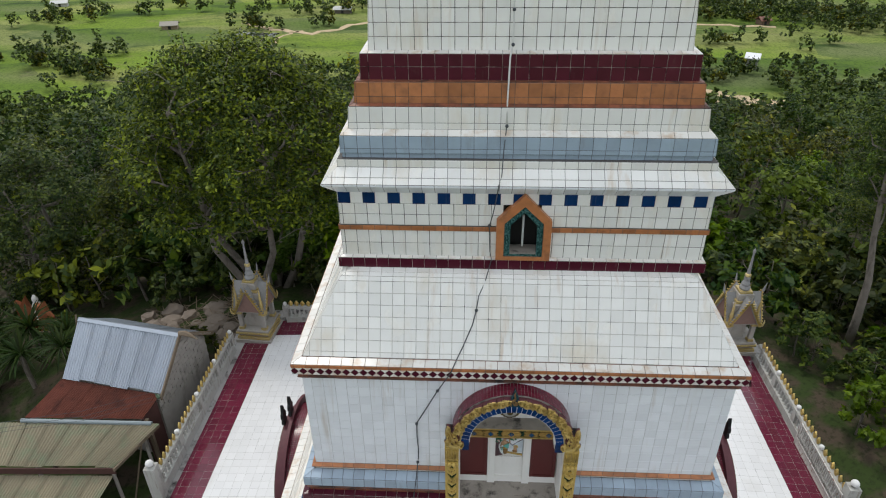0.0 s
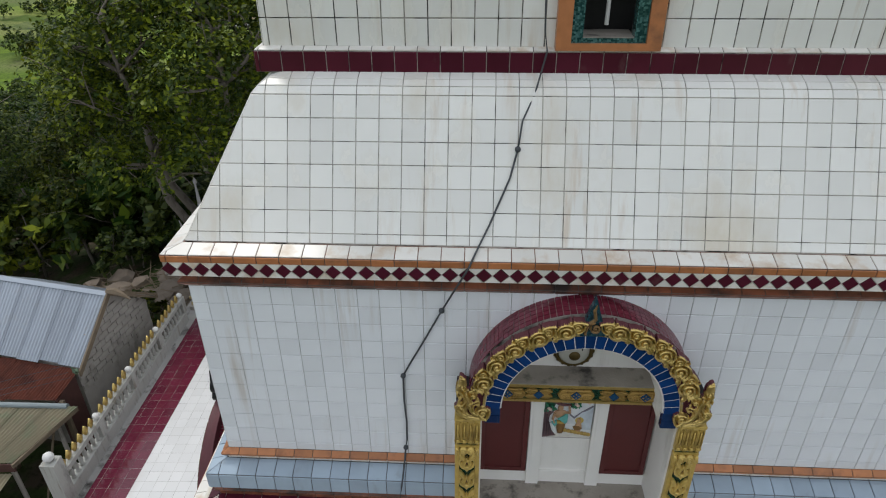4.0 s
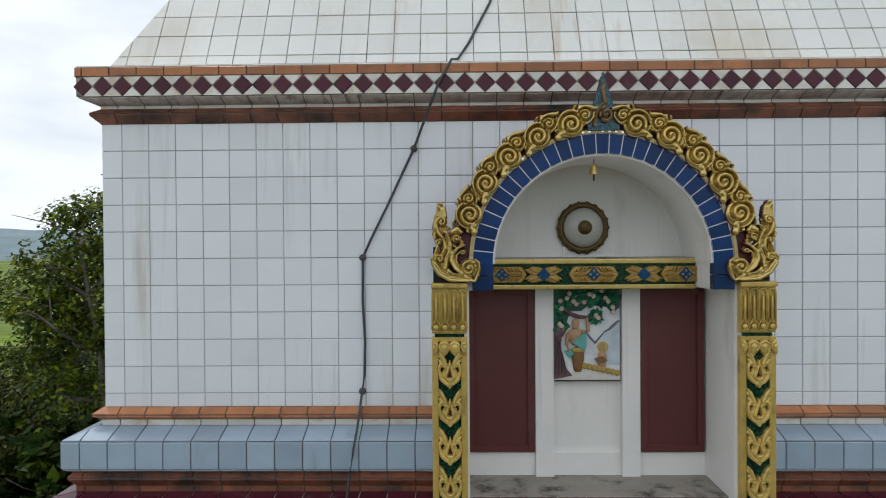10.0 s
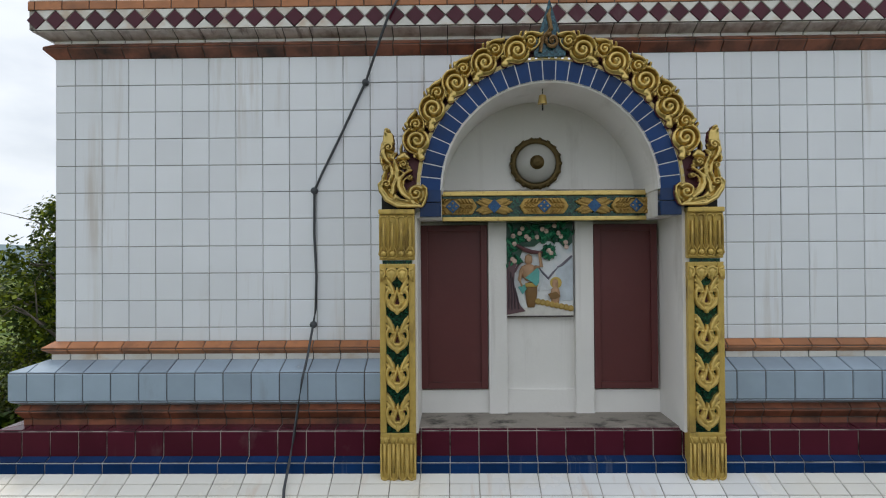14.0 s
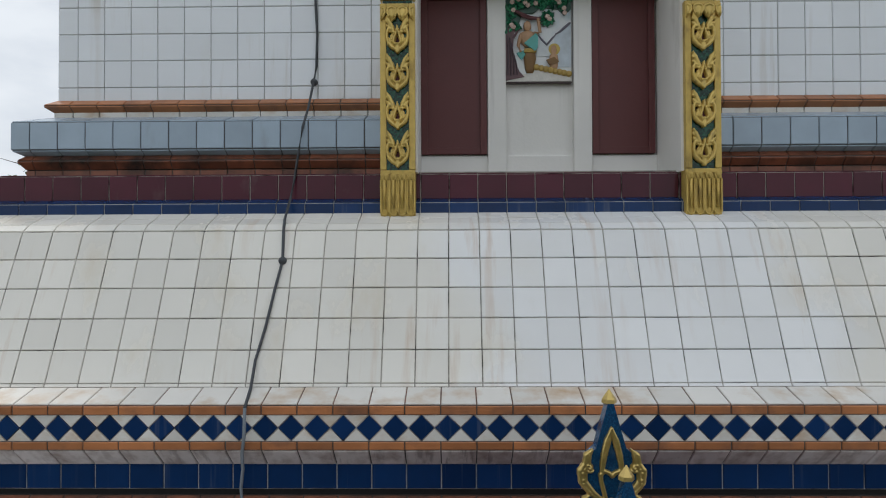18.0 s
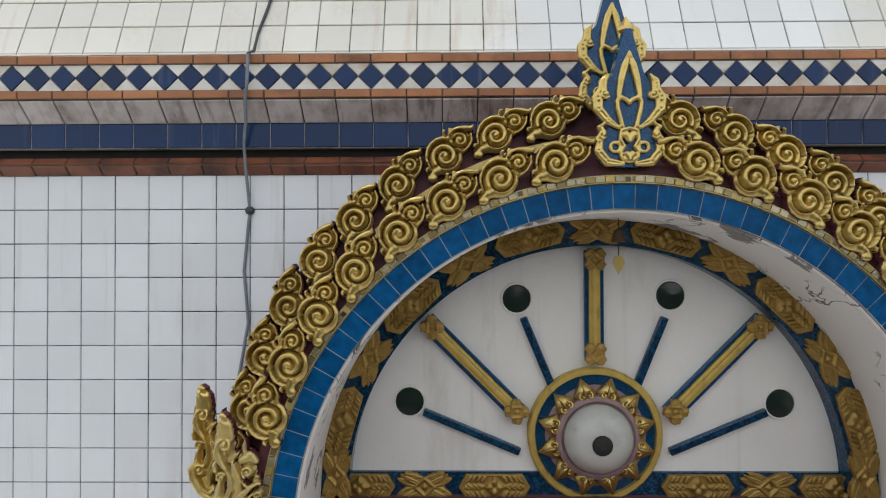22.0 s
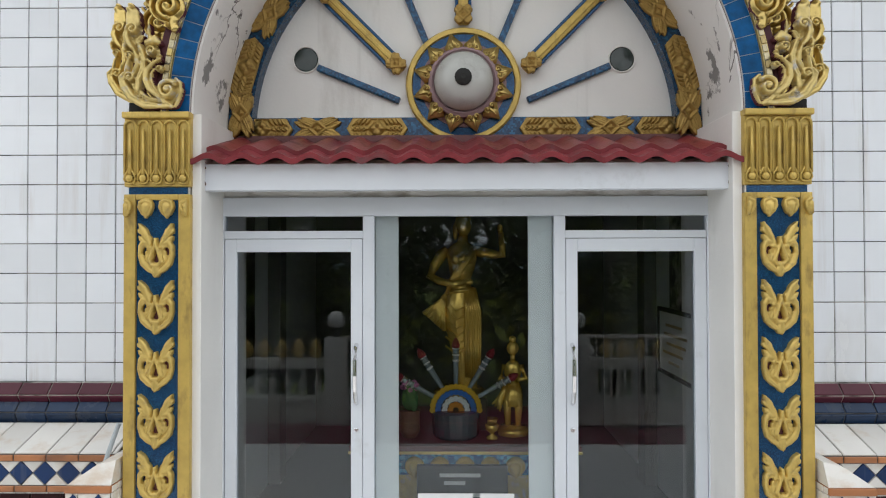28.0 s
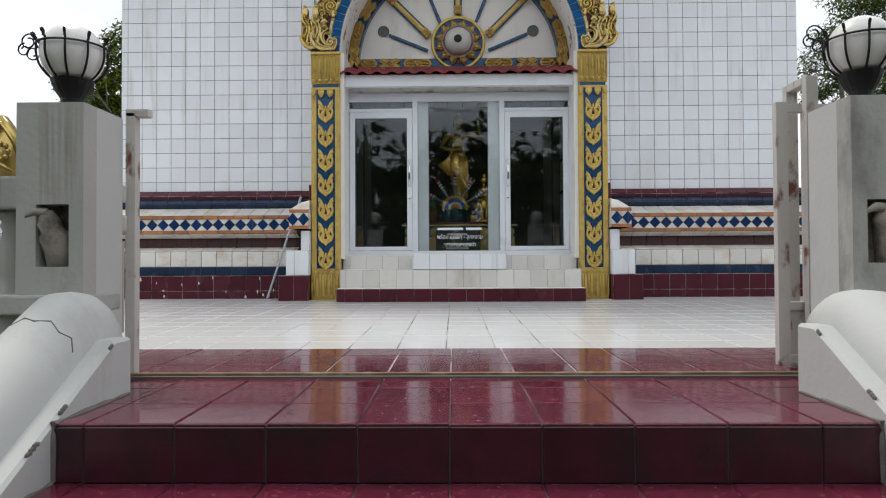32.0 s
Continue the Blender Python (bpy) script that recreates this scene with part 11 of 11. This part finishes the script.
# tall trees before the gate, across the path
for x, y, t, sc in ((-6.2, -13.6, 200, 0.72), (6.6, -13.8, 20, 0.74), (-11.6, -12.4, 100, 0.8), (12.0, -12.6, 310, 0.8), (-4.4, -19.0, 10, 1.15), (4.8, -19.5, 130, 1.2), (-9.8, -17.5, 250, 1.0), (10.8, -18.0, 40, 1.05), (-16, -14.0, 90, 0.9), (16.5, -13.5, 200, 0.9), (0.4, -24.5, 300, 1.5), (-8.0, -25.5, 170, 1.4), (8.5, -26, 80, 1.4), (-16.5, -22.0, 20, 1.2), (17.0, -22.0, 330, 1.2), (4.2, -31.0, 10, 1.8), (-4.0, -32.0, 60, 1.8), (-12, -32, 0, 1.3), (12.5, -33, 0, 1.3)):
    at = on_hill(x, y, t, sc)
    if "gate" in made:
        copy_thing(made["gate"], at)
    else:
        made["gate"] = grow("shade_tree", "tall dense shade tree standing before the gate", 90, 11.5, 4.6, 3800, 0.45, LEAF_DARK, at, twigs=1, stems=3, lobes=26, clear=0.04, lobe=0.34, trunk=0.18, group="shade trees before the gate")
    taken.append((x, y, 4.0))
for tries in range(6000):
    r = 22 + 62 * math.sqrt(rng.uniform(0, 1)) if tries < 4200 else rng.uniform(24, 55)
    a = rng.uniform(-58, 58) if tries < 4200 else rng.uniform(58, 302)
    x, y = r * math.sin(radians(a)), 5 + r * math.cos(radians(a))
    if -26 < x < -10 and y < 21 or 10 < x < 19 and y < 13 or abs(x) < 9 and y < -5 and y > -16:
        continue
    gap = 3.1 if tries < 4200 else 4.2
    if any(math.hypot(x - p, y - q) < (g + gap) * 0.80 for p, q, g in taken):
        continue
    taken.append((x, y, 3.1))
    k = (0, 1, 2, 4, 0, 4, 2, 3)[int(rng.integers(0, 8))]
    sc = float(rng.uniform(0.74, 1.0))
    at = on_hill(x, y, float(rng.uniform(0, 360)), sc)
    if k in made:
        copy_thing(made[k], at)
    else:
        h, w, mat, st, clr, seed = protos[k]
        made[k] = grow("forest_tree", ("fresh green leafy tree on the wooded hillside" if mat is LEAF_BRIGHT else "dark green leafy tree on the wooded hillside"), seed, h, w, 1950, 0.50, mat, at, twigs=0, stems=st, lobes=20, clear=clr, lobe=0.36, trunk=0.13, group="hillside trees", hollow=0.6)
    count += 1
    if count > 240:
        break


# far woods, hedges and trees in the fields, as one mass of foliage
def far_wood(name, label, spots, material, seed, leaf, per):
    rng = np.random.default_rng(seed)
    P, N = [], []
    for x, y, h, w in spots:
        z = hill_z(x, y)
        for k in range(9):
            d = rng.normal(size=3)
            d /= np.linalg.norm(d)
            c = np.array([x, y, z + h * 0.47]) + d * np.array([w * 0.45, w * 0.45, h * 0.32])
            p, nr = lobe_leaves(rng, c, w * 0.48, per // 9, flat=1.0)
            P.append(p)
            N.append(nr)
    return tagged(new(name, leaf_mesh(name, np.concatenate(P), np.concatenate(N), leaf, material, rng, 0.7)), label, "woods", kind="stuff")


rng = np.random.default_rng(9)
spots, bright = [], []
for tries in range(14000):
    r, a = rng.uniform(78, 300), rng.uniform(-54, 54)
    x, y = r * math.sin(radians(a)), 5 + r * math.cos(radians(a))
    edge = 184 if x < 0 else 172
    wood = r < edge + 7 * math.sin(a * 0.6) or (x > 45 and r < 202 + 8 * math.sin(a) and rng.uniform(0, 1) < 0.8) or (x > 20 and r > 262) 
    if not wood or abs(x - 62) < 15 and abs(y - 156) < 20:
        continue
    if any(math.hypot(x - p[0], y - p[1]) < 4.3 for p in spots):
        continue
    low = 0.62 if r > 176 else 1.0
    spots.append((x, y, low * float(rng.uniform(6, 10)), (0.3 + 0.7 * low) * float(rng.uniform(3.0, 4.8))))
    if len(spots) > 1560:
        break
for x0, y0, x1, y1, n, j in ((-150, 205, -108, 182, 34, 9), (-60, 246, -95, 238, 9, 3), (-100, 262, -20, 272, 12, 4), (-165, 262, -40, 288, 26, 6), (60, 262, 190, 262, 40, 7), (40, 215, 120, 222, 12, 6), (-178, 246, -150, 262, 10, 6), (110, 252, 130, 250, 3, 3), (-30, 246, -14, 262, 6, 3), (0, 280, 60, 290, 14, 6)):
    for k in range(n):
        q = (k + rng.uniform(0, 1)) / n
        spots.append((x0 + (x1 - x0) * q + rng.normal() * j, y0 + (y1 - y0) * q + rng.normal() * j, float(rng.uniform(3.5, 9)), float(rng.uniform(2.2, 4.5))))
far_wood("far_woods", "dark green woods over the lower hillside and field edges", spots, LEAF_DARK, 31, 0.95, 189)
bright = [(x + 3, y - 2, h * 0.8, w) for x, y, h, w in spots[::7]]
far_wood("far_shrubs", "lighter green scrub among the far woods", bright, LEAF, 32, 0.90, 234)
ring = []
for k in range(420):
    r, a = rng.uniform(320, 1500), rng.uniform(-75, 75)
    ring.append((r * math.sin(radians(a)), 5 + r * math.cos(radians(a)), float(rng.uniform(7, 13)), float(rng.uniform(5, 11))))
far_wood("distant_trees", "scattered dark tree groups on the distant plain", ring, LEAF_DARK, 33, 2.2, 90)
